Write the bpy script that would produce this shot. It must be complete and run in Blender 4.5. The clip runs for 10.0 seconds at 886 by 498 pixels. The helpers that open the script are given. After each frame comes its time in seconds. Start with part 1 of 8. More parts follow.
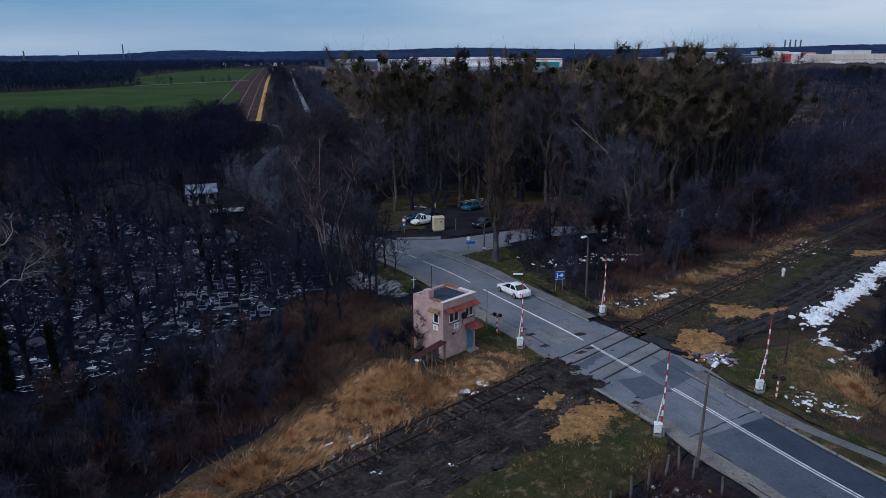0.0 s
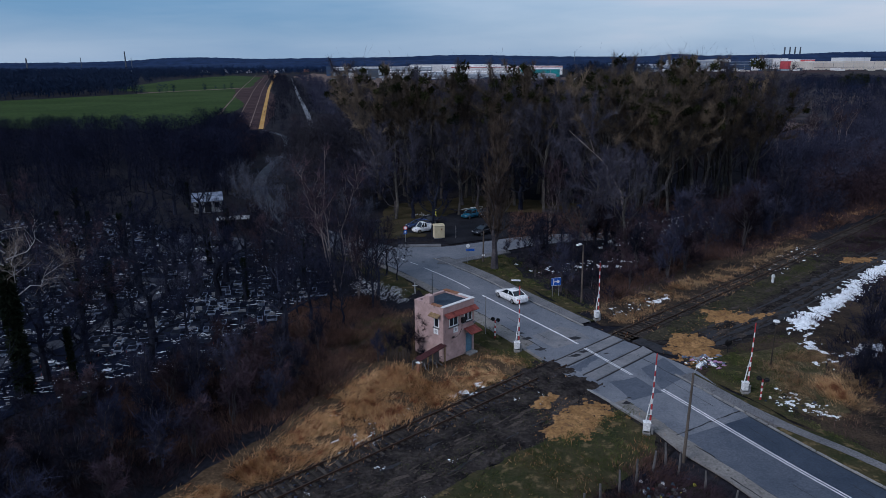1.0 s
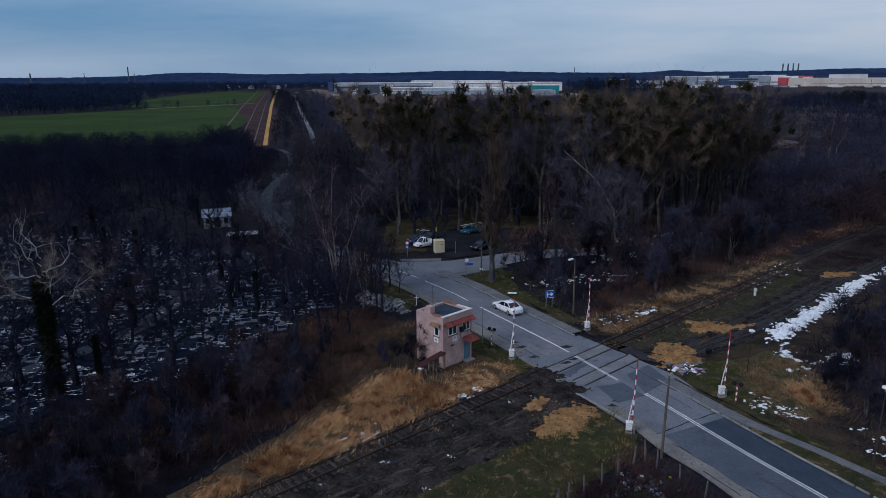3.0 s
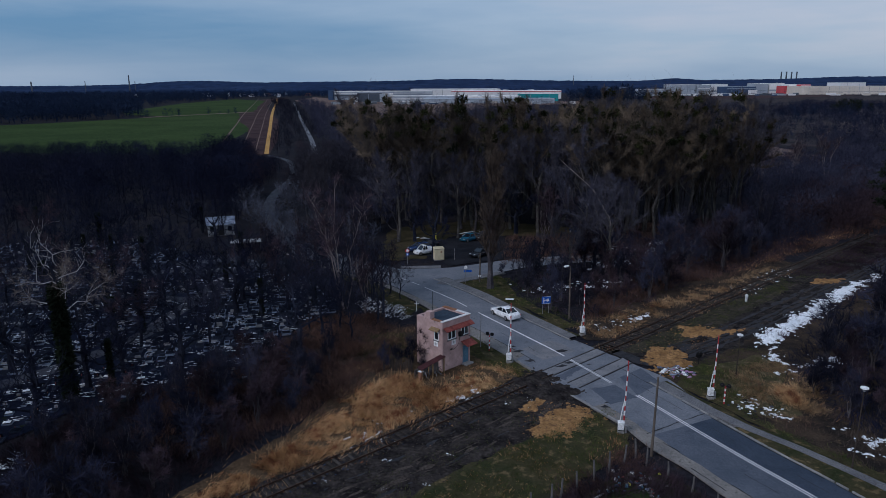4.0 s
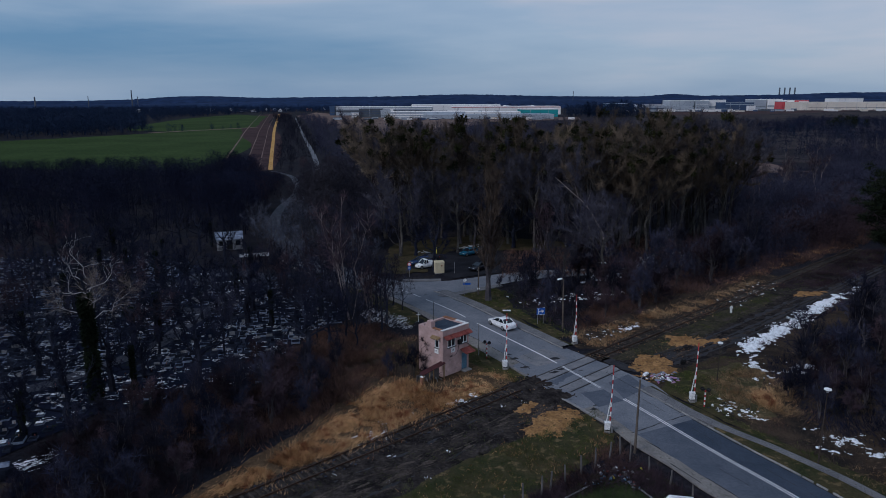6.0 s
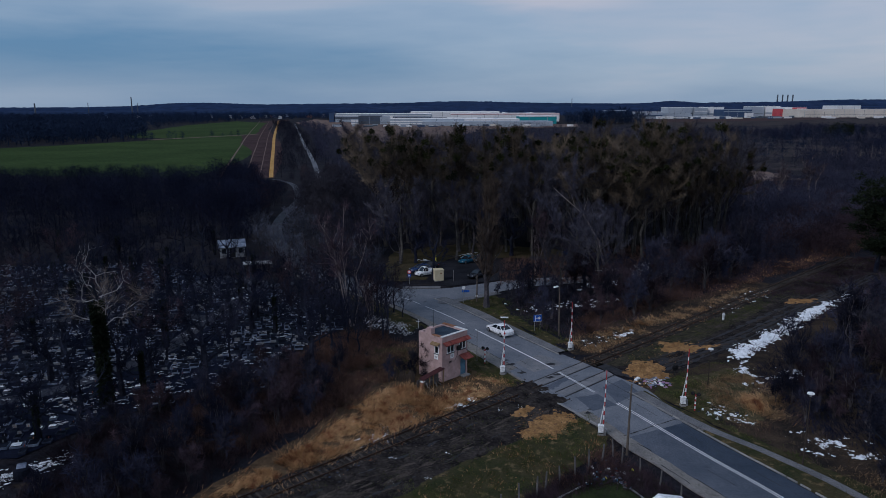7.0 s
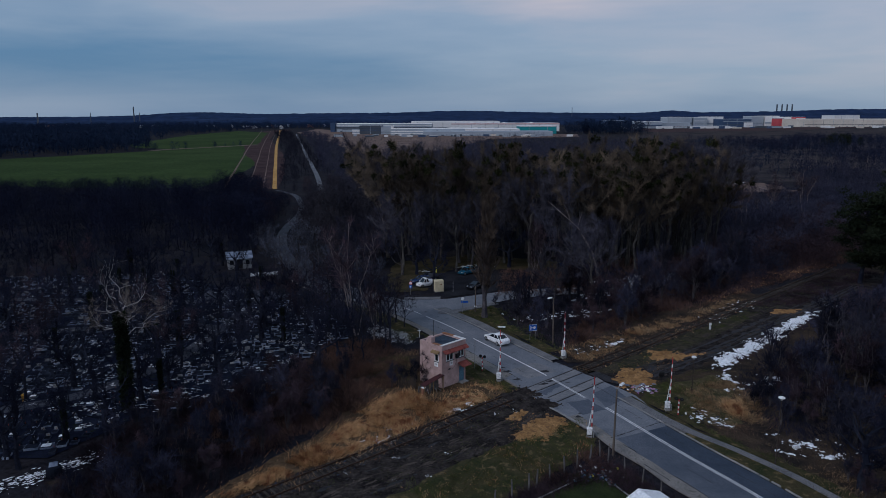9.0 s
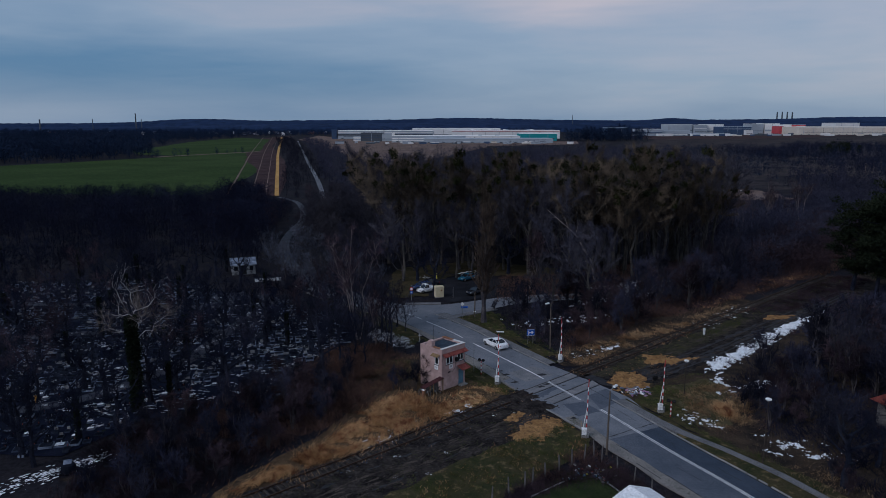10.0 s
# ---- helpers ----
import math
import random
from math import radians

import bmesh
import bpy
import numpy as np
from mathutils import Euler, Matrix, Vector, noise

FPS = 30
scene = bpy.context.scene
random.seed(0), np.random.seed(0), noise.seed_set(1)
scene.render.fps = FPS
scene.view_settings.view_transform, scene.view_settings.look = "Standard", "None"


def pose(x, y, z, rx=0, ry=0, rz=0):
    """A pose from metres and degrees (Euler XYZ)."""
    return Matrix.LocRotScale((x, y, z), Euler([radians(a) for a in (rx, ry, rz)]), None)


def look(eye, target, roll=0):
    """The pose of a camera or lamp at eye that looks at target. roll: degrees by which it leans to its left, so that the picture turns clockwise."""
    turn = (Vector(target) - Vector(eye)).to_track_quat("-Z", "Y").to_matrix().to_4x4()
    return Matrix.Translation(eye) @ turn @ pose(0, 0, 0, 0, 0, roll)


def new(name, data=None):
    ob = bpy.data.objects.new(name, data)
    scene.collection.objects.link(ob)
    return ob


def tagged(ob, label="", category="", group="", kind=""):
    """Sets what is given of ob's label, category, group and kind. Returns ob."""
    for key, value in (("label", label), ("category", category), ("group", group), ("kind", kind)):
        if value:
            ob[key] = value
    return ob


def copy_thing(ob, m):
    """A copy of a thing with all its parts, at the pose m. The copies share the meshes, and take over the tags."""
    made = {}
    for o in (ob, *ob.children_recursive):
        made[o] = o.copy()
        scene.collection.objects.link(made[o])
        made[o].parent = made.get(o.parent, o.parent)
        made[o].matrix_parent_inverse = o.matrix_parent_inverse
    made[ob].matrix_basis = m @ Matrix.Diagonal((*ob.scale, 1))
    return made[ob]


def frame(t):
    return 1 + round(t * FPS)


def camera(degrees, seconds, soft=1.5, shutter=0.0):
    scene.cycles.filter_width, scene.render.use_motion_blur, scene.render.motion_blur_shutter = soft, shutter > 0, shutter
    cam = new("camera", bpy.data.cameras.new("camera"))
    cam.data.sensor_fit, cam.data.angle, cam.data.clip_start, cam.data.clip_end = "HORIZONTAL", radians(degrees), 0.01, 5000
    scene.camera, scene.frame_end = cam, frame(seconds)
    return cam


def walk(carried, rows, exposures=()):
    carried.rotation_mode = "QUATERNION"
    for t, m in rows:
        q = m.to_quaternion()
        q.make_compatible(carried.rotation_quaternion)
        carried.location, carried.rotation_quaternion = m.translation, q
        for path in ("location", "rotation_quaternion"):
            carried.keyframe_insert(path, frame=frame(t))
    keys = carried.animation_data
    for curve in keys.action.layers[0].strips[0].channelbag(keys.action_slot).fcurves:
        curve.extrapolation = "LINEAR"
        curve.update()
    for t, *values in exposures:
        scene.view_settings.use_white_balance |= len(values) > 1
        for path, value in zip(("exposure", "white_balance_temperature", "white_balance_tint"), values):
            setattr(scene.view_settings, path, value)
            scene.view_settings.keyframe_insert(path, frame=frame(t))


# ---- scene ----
cam = camera(67.4, 10.0, soft=0.7)
PATH = [
    (0, (0.714, -55.078, 26.712), (0.692, -53.157, 26.155), -0.3),
    (0.5, (0.75, -56.356, 27.103), (0.728, -54.432, 26.556), -0.2),
    (1, (0.795, -57.714, 27.554), (0.771, -55.788, 27.016), -0.3),
    (1.5, (0.869, -58.886, 27.862), (0.844, -56.957, 27.334), -0.3),
    (2, (0.797, -60.28, 28.253), (0.773, -58.348, 27.735), -0.2),
    (2.5, (0.843, -61.407, 28.579), (0.818, -59.473, 28.072), -0.2),
    (4, (0.955, -65.013, 29.467), (0.931, -63.07, 28.993), -0.2),
    (4.5, (1.0, -66.246, 29.754), (0.975, -64.3, 29.291), -0.3),
    (5, (1.034, -67.482, 30.042), (1.008, -65.534, 29.589), -0.3),
    (5.5, (1.031, -68.781, 30.253), (1.004, -66.831, 29.811), -0.2),
    (7, (1.003, -72.446, 31.437), (0.981, -70.49, 31.024), -0.1),
    (7.5, (1.072, -73.676, 31.828), (1.048, -71.717, 31.423), -0.1),
    (8, (1.123, -74.914, 32.357), (1.099, -72.955, 31.958), -0.1),
    (8.5, (1.117, -76.075, 32.758), (1.093, -74.115, 32.365), -0.0),
    (9, (1.181, -77.299, 33.094), (1.157, -75.337, 32.707), -0.1),
    (9.5, (1.264, -78.669, 33.431), (1.239, -76.705, 33.053), -0.1),
    (10, (1.286, -79.908, 33.575), (1.26, -77.943, 33.208), -0.0),
]
walk(cam, [(t, look(eye, target, roll)) for t, eye, target, roll in PATH],
     exposures=((0.0, 0.36, 5750, 15), (2.5, 0.18, 5750, 15), (5.0, 0.02, 5750, 15), (7.5, -0.1, 5750, 15), (10.0, -0.22, 5750, 15)))

# ---- world and light ----
SUN_AZ, SUN_EL = 215.0, 36.0          # compass-like angle in the plan (degrees from +x), height
world = bpy.data.worlds.new("overcast")
scene.world = world
world.use_nodes = True
wn, wl = world.node_tree.nodes, world.node_tree.links
wn.clear()
w_out = wn.new("ShaderNodeOutputWorld")
w_bg = wn.new("ShaderNodeBackground")
sky = wn.new("ShaderNodeTexSky")
sky.sky_type = "NISHITA"
sky.sun_disc = False
sky.sun_elevation = radians(SUN_EL)
sky.sun_rotation = radians(90 - SUN_AZ)
sky.air_density, sky.dust_density = 1.3, 1.0
w_tc = wn.new("ShaderNodeTexCoord")
w_sep = wn.new("ShaderNodeSeparateXYZ")
wl.new(w_tc.outputs["Generated"], w_sep.inputs[0])


def w_math(op, a, b=None):
    """One step of arithmetic on the sky's direction."""
    m = wn.new("ShaderNodeMath")
    m.operation = op
    for i_, v_ in enumerate((a, b)):
        if v_ is None:
            continue
        if isinstance(v_, (int, float)):
            m.inputs[i_].default_value = v_
        else:
            wl.new(v_, m.inputs[i_])
    return m.outputs[0]


def w_cloud(scale, stretch, detail, shift):
    """Cloud texture drawn out along the horizon."""
    mp, nz = wn.new("ShaderNodeMapping"), wn.new("ShaderNodeTexNoise")
    mp.inputs["Scale"].default_value = (1.0, 1.0, stretch)
    mp.inputs["Location"].default_value = shift
    nz.inputs["Scale"].default_value, nz.inputs["Detail"].default_value = scale, detail
    nz.inputs["Roughness"].default_value, nz.inputs["Distortion"].default_value = 0.55, 0.35
    wl.new(w_tc.outputs["Generated"], mp.inputs[0])
    wl.new(mp.outputs[0], nz.inputs["Vector"])
    return nz.outputs[0]


w_x, w_z = w_sep.outputs[0], w_sep.outputs[2]
w_broad, w_fine = w_cloud(2.2, 6.0, 4.0, (3.1, 0.4, 1.2)), w_cloud(6.0, 7.0, 6.0, (0.2, 5.4, 2.0))
w_wz = w_math("ADD", w_z, w_math("MULTIPLY", w_math("SUBTRACT", w_broad, 0.5), 0.06))     # uneven cloud edges


def w_lobe(cx, cz, sx, sz, amount):
    """One soft bank of cloud, or a gap in it."""
    dx, dz = w_math("DIVIDE", w_math("SUBTRACT", w_x, cx), sx), w_math("DIVIDE", w_math("SUBTRACT", w_wz, cz), sz)
    r2 = w_math("ADD", w_math("MULTIPLY", dx, dx), w_math("MULTIPLY", dz, dz))
    return w_math("MULTIPLY", w_math("POWER", 2.718, w_math("MULTIPLY", r2, -1.0)), amount)


w_sum = w_math("ADD", 0.53, w_math("MULTIPLY", w_x, 0.26))
for lobe_ in ((0.0, 0.0, 1.5, 0.035, -0.1), (0.42, 0.02, 0.35, 0.06, -0.1), (-0.5, 0.085, 0.3, 0.035, -0.3), (-0.16, 0.05, 0.3, 0.03, -0.2), (-0.6, 0.015, 0.18, 0.02, 0.22), (0.1, 0.19, 0.4, 0.035, 0.36), (-0.35, 0.15, 0.2, 0.025, 0.16), (0.2, 0.03, 0.3, 0.02, 0.06)):
    w_sum = w_math("ADD", w_sum, w_lobe(*lobe_))
w_sum = w_math("ADD", w_sum, w_math("MULTIPLY", w_math("SUBTRACT", w_broad, 0.5), 0.45))
w_sum = w_math("ADD", w_sum, w_math("MULTIPLY", w_math("SUBTRACT", w_fine, 0.5), 0.22))
w_ramp = wn.new("ShaderNodeValToRGB")
w_ramp.color_ramp.elements[0].position, w_ramp.color_ramp.elements[0].color = 0.1, (0.95, 2.3, 3.8, 1)
w_ramp.color_ramp.elements[1].position, w_ramp.color_ramp.elements[1].color = 0.95, (6.55, 5.8, 5.7, 1)
e_ = w_ramp.color_ramp.elements.new(0.55)
e_.color = (3.2, 4.14, 5.05, 1)
wl.new(w_sum, w_ramp.inputs[0])
w_mix = wn.new("ShaderNodeMixRGB")
w_mix.inputs[0].default_value = 0.85
wl.new(sky.outputs[0], w_mix.inputs[1])
wl.new(w_ramp.outputs[0], w_mix.inputs[2])
wl.new(w_mix.outputs[0], w_bg.inputs[0])
w_bg.inputs[1].default_value = 0.095
wl.new(w_bg.outputs[0], w_out.inputs[0])

sun = new("sun", bpy.data.lights.new("sun", "SUN"))
sun.data.energy = 1.2
sun.data.angle = radians(20)
sun.data.color = (1.0, 0.93, 0.85)
sun.matrix_world = look((math.cos(radians(SUN_AZ)) * 60, math.sin(radians(SUN_AZ)) * 60, 60 * math.tan(radians(SUN_EL))), (0, 0, 0))


# ---- materials ----
def mat(name, a, b, big=0.3, fine=6.0, rough=0.85, bump=0.3, dist=0.03, metal=0.0, vary=0.0, spread=(0.35, 0.65), third=None, spec=None, grain=0.28):
    """Two colours mixed by broad noise, broken by fine grain; optional third colour in patches; vary: lightness by object."""
    m = bpy.data.materials.new(name)
    m.use_nodes = True
    n, l = m.node_tree.nodes, m.node_tree.links
    p = n["Principled BSDF"]
    p.inputs["Roughness"].default_value = rough
    p.inputs["Metallic"].default_value = metal
    p.inputs["Specular IOR Level"].default_value = spec if spec is not None else 0.02 if rough >= 0.9 else 0.2
    g = n.new("ShaderNodeNewGeometry")
    def noi(scale, det=5.0):
        t = n.new("ShaderNodeTexNoise")
        t.inputs["Scale"].default_value, t.inputs["Detail"].default_value = scale, det
        t.inputs["Roughness"].default_value = 0.6
        l.new(g.outputs["Position"], t.inputs["Vector"])
        return t
    def ramp(src, lo, hi):
        r = n.new("ShaderNodeMapRange")
        r.inputs[1].default_value, r.inputs[2].default_value = lo, hi
        l.new(src, r.inputs[0])
        return r.outputs[0]
    def mix(fac, c1, c2, mode="MIX"):
        x = n.new("ShaderNodeMixRGB")
        x.blend_type = mode
        for i, c in ((0, fac), (1, c1), (2, c2)):
            if isinstance(c, (tuple, list)):
                x.inputs[i].default_value = (*c[:3], 1)
            elif isinstance(c, float):
                x.inputs[i].default_value = c
            else:
                l.new(c, x.inputs[i])
        return x.outputs[0]
    n1, n2 = noi(big), noi(fine)
    col = mix(ramp(n1.outputs[0], *spread), a, b)
    if third:
        n3 = noi(big * 2.7 + 0.05)
        col = mix(ramp(n3.outputs[0], third[1], third[1] + 0.1), col, third[0])
    f = n.new("ShaderNodeMapRange")
    f.inputs[1].default_value, f.inputs[2].default_value, f.inputs[3].default_value, f.inputs[4].default_value = 0.3, 0.7, 1 - grain, 1 + grain
    l.new(n2.outputs[0], f.inputs[0])
    cc = n.new("ShaderNodeCombineColor")
    for i in range(3):
        l.new(f.outputs[0], cc.inputs[i])
    col = mix(1.0, col, cc.outputs[0], "MULTIPLY")
    if vary:
        oi = n.new("ShaderNodeObjectInfo")
        v = n.new("ShaderNodeMapRange")
        v.inputs[3].default_value, v.inputs[4].default_value = 1 - vary, 1 + vary
        l.new(oi.outputs["Random"], v.inputs[0])
        cv = n.new("ShaderNodeCombineColor")
        for i in range(3):
            l.new(v.outputs[0], cv.inputs[i])
        col = mix(1.0, col, cv.outputs[0], "MULTIPLY")
    l.new(col, p.inputs["Base Color"])
    if bump:
        b_ = n.new("ShaderNodeBump")
        b_.inputs["Strength"].default_value, b_.inputs["Distance"].default_value = bump, dist
        l.new(n2.outputs[0], b_.inputs["Height"])
        l.new(b_.outputs[0], p.inputs["Normal"])
    return m


M = {}
# near-black blue: shade of the woodland floor put into the litter colour
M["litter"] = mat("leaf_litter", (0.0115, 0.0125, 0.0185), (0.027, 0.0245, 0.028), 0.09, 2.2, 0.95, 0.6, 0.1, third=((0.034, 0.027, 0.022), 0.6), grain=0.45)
M["verge"] = mat("verge_grass", (0.028, 0.033, 0.016), (0.06, 0.05, 0.027), 0.35, 5.0, 0.95, 0.7, 0.08, third=((0.13, 0.095, 0.05), 0.55))
M["reed_floor"] = mat("matted_dry_grass", (0.05, 0.033, 0.022), (0.11, 0.075, 0.045), 0.45, 5.0, 0.95, 0.7, 0.1, third=((0.03, 0.022, 0.018), 0.56), grain=0.45)
M["brush_floor"] = mat("brush_ground", (0.021, 0.018, 0.017), (0.06, 0.043, 0.031), 0.3, 5.0, 0.97, 0.7, 0.1, third=((0.12, 0.085, 0.048), 0.6), grain=0.45)
M["weed_floor"] = mat("matted_weeds", (0.04, 0.04, 0.02), (0.1, 0.078, 0.045), 0.5, 5.0, 0.95, 0.7, 0.1, third=((0.17, 0.13, 0.08), 0.56), grain=0.45)
M["mud"] = mat("cinder_and_mud", (0.0145, 0.0125, 0.0135), (0.047, 0.04, 0.037), 0.55, 3.2, 0.95, 0.9, 0.1, third=((0.036, 0.033, 0.027), 0.57), spread=(0.4, 0.64), grain=0.5)
M["field"] = mat("green_field", (0.028, 0.048, 0.015), (0.039, 0.062, 0.02), 0.012, 0.4, 0.95, 0.3, 0.1, third=((0.052, 0.07, 0.026), 0.63), spread=(0.42, 0.58))
M["earth"] = mat("bare_earth", (0.034, 0.021, 0.024), (0.068, 0.042, 0.041), 0.05, 0.4, 0.95, 0.3, 0.1)
M["plain_floor"] = mat("purple_brown_plain", (0.02, 0.019, 0.024), (0.053, 0.044, 0.044), 0.02, 0.25, 0.97, 0.3, 0.1, third=((0.1, 0.08, 0.068), 0.62), spread=(0.4, 0.6), grain=0.5)
M["earth_pale"] = mat("pale_earth", (0.19, 0.14, 0.12), (0.11, 0.075, 0.065), 0.03, 0.5, 0.95, 0.3, 0.1)
M["sand_track"] = mat("sandy_track", (0.4, 0.22, 0.07), (0.5, 0.3, 0.11), 0.03, 0.5, 0.95, 0.2, 0.1)
M["asphalt"] = mat("worn_asphalt", (0.122, 0.131, 0.154), (0.172, 0.179, 0.2), 0.25, 9.0, 0.82, 0.35, 0.01, third=((0.09, 0.097, 0.115), 0.6))
M["asphalt_dark"] = mat("newer_asphalt", (0.029, 0.041, 0.063), (0.046, 0.059, 0.085), 0.3, 10.0, 0.8, 0.35, 0.01)
M["asphalt_mid"] = mat("worn_blue_asphalt", (0.064, 0.076, 0.1), (0.093, 0.104, 0.13), 0.28, 9.0, 0.82, 0.35, 0.01, third=((0.058, 0.068, 0.09), 0.58))
M["slush_road"] = mat("slushy_lane", (0.07, 0.072, 0.085), (0.15, 0.152, 0.17), 0.05, 0.5, 0.7, 0.3, 0.02, third=((0.42, 0.43, 0.46), 0.56), grain=0.4)
M["wet_road"] = mat("wet_road_with_slush", (0.026, 0.029, 0.04), (0.055, 0.057, 0.07), 0.25, 1.2, 0.8, 0.3, 0.02, third=((0.17, 0.175, 0.195), 0.6), grain=0.5)
M["asphalt_pale"] = mat("pale_asphalt_panel", (0.145, 0.147, 0.158), (0.205, 0.2, 0.208), 0.5, 9.0, 0.85, 0.35, 0.01, third=((0.11, 0.112, 0.122), 0.58))
M["asphalt_lot"] = mat("dark_parking_asphalt", (0.015, 0.016, 0.02), (0.026, 0.027, 0.033), 0.3, 8.0, 0.95, 0.35, 0.01)
M["tar"] = mat("tar_and_cinders", (0.013, 0.0135, 0.017), (0.034, 0.033, 0.037), 1.2, 9.0, 0.8, 0.5, 0.02)
M["shoulder"] = mat("dusty_shoulder", (0.16, 0.15, 0.145), (0.22, 0.205, 0.19), 0.5, 7.0, 0.92, 0.4, 0.02, third=((0.1, 0.095, 0.085), 0.58))
M["paving"] = mat("grey_footpath", (0.12, 0.12, 0.128), (0.175, 0.17, 0.175), 0.5, 7.0, 0.9, 0.4, 0.015, third=((0.08, 0.08, 0.083), 0.6), grain=0.35)
M["weedy_cinder"] = mat("weed_grown_cinders", (0.024, 0.024, 0.016), (0.055, 0.047, 0.034), 0.5, 4.0, 0.95, 0.8, 0.1, third=((0.09, 0.072, 0.046), 0.6), grain=0.5)
M["rut"] = mat("dried_wheel_rut", (0.035, 0.029, 0.027), (0.08, 0.065, 0.056), 0.6, 5.0, 0.95, 0.5, 0.03, grain=0.5)
M["kerb"] = mat("concrete_kerb", (0.2, 0.2, 0.2), (0.28, 0.27, 0.26), 0.9, 8.0, 0.9, 0.4, 0.01, vary=0.12)
M["paint"] = mat("white_road_paint", (0.55, 0.55, 0.56), (0.75, 0.75, 0.76), 1.5, 6.0, 0.7, 0.2, 0.004, third=((0.3, 0.3, 0.31), 0.62))
M["sand"] = mat("ochre_sand", (0.2, 0.108, 0.045), (0.34, 0.19, 0.082), 0.7, 5.0, 0.95, 0.9, 0.08, third=((0.15, 0.085, 0.045), 0.55), grain=0.35)
M["snow"] = mat("old_snow", (0.75, 0.78, 0.82), (0.85, 0.86, 0.88), 0.6, 4.0, 0.7, 0.4, 0.03)
M["sleeper"] = mat("oiled_timber_sleeper", (0.028, 0.024, 0.022), (0.065, 0.056, 0.05), 1.5, 9.0, 0.9, 0.5, 0.01, vary=0.35)
M["rail"] = mat("rusty_rail", (0.05, 0.032, 0.026), (0.09, 0.055, 0.04), 1.0, 12.0, 0.6, 0.3, 0.005, metal=0.5)
M["rail_top"] = mat("worn_rail_head", (0.1, 0.09, 0.085), (0.15, 0.13, 0.12), 1.0, 12.0, 0.45, 0.2, 0.003, metal=0.8)
M["pink"] = mat("pink_render", (0.37, 0.255, 0.24), (0.5, 0.355, 0.335), 0.55, 1.3, 0.92, 0.25, 0.01, third=((0.28, 0.215, 0.205), 0.6), grain=0.2)
M["roof_felt"] = mat("blue_grey_roof_felt", (0.02, 0.033, 0.052), (0.036, 0.052, 0.075), 0.8, 8.0, 0.8, 0.3, 0.01)
M["capping"] = mat("pale_parapet_capping", (0.55, 0.55, 0.55), (0.68, 0.66, 0.64), 0.8, 8.0, 0.8, 0.3, 0.005)
M["red_tile"] = mat("red_roof_sheet", (0.15, 0.037, 0.032), (0.24, 0.065, 0.052), 1.0, 8.0, 0.75, 0.4, 0.01, vary=0.25)
M["maroon"] = mat("dark_maroon_sheet", (0.038, 0.014, 0.016), (0.07, 0.022, 0.024), 1.0, 8.0, 0.8, 0.4, 0.01)
M["rust_tile"] = mat("brown_edge_tile", (0.2, 0.09, 0.05), (0.3, 0.15, 0.09), 1.0, 8.0, 0.85, 0.4, 0.01)
M["wood"] = mat("weathered_wood", (0.17, 0.11, 0.06), (0.28, 0.19, 0.1), 1.0, 8.0, 0.85, 0.4, 0.01)
M["pole_wood"] = mat("grey_pole", (0.085, 0.07, 0.06), (0.14, 0.118, 0.1), 1.0, 9.0, 0.9, 0.4, 0.01)
M["pole_dark"] = mat("rusty_post_shaded_board", (0.03, 0.024, 0.021), (0.06, 0.045, 0.037), 1.0, 9.0, 0.85, 0.4, 0.01)
M["grey_wood"] = mat("grey_boards", (0.09, 0.085, 0.085), (0.15, 0.14, 0.14), 1.0, 9.0, 0.9, 0.4, 0.01)
M["concrete"] = mat("lamp_concrete", (0.2, 0.19, 0.18), (0.28, 0.265, 0.25), 0.8, 9.0, 0.9, 0.4, 0.01)
M["white"] = mat("white_paint", (0.68, 0.68, 0.68), (0.8, 0.8, 0.8), 1.0, 8.0, 0.6, 0.15, 0.004)
M["red"] = mat("red_paint", (0.3, 0.028, 0.034), (0.42, 0.045, 0.045), 1.0, 8.0, 0.6, 0.15, 0.004)
M["black"] = mat("black_paint", (0.012, 0.012, 0.014), (0.022, 0.022, 0.024), 1.0, 8.0, 0.6, 0.15, 0.004)
M["steel"] = mat("grey_steel", (0.22, 0.22, 0.23), (0.3, 0.3, 0.31), 1.0, 9.0, 0.55, 0.2, 0.004, metal=0.4)
M["blue_door"] = mat("faded_blue_door", (0.08, 0.17, 0.24), (0.11, 0.21, 0.29), 1.0, 8.0, 0.7, 0.25, 0.006)
M["sign_blue"] = mat("blue_sign_sheet", (0.015, 0.09, 0.42), (0.02, 0.11, 0.48), 1.0, 5.0, 0.5, 0.05, 0.002)
M["sign_red"] = mat("red_sign_sheet", (0.5, 0.03, 0.04), (0.55, 0.04, 0.05), 1.0, 5.0, 0.5, 0.05, 0.002)
M["cream"] = mat("cream_cabinet", (0.58, 0.5, 0.33), (0.66, 0.58, 0.4), 1.0, 8.0, 0.6, 0.15, 0.004, grain=0.06)
M["brick"] = mat("dull_brick", (0.2, 0.09, 0.06), (0.28, 0.15, 0.1), 1.5, 9.0, 0.9, 0.5, 0.01, vary=0.25)
M["bark"] = mat("dark_bark", (0.036, 0.034, 0.04), (0.09, 0.08, 0.083), 0.6, 5.0, 0.95, 0.6, 0.03, vary=0.25)
M["bark_grey"] = mat("lichen_grey_bark", (0.034, 0.032, 0.033), (0.092, 0.084, 0.076), 0.5, 4.0, 0.95, 0.6, 0.03, vary=0.3)
M["bark_silver"] = mat("silver_bark", (0.3, 0.29, 0.295), (0.52, 0.5, 0.495), 0.6, 4.0, 0.85, 0.4, 0.02, third=((0.1, 0.095, 0.095), 0.6))
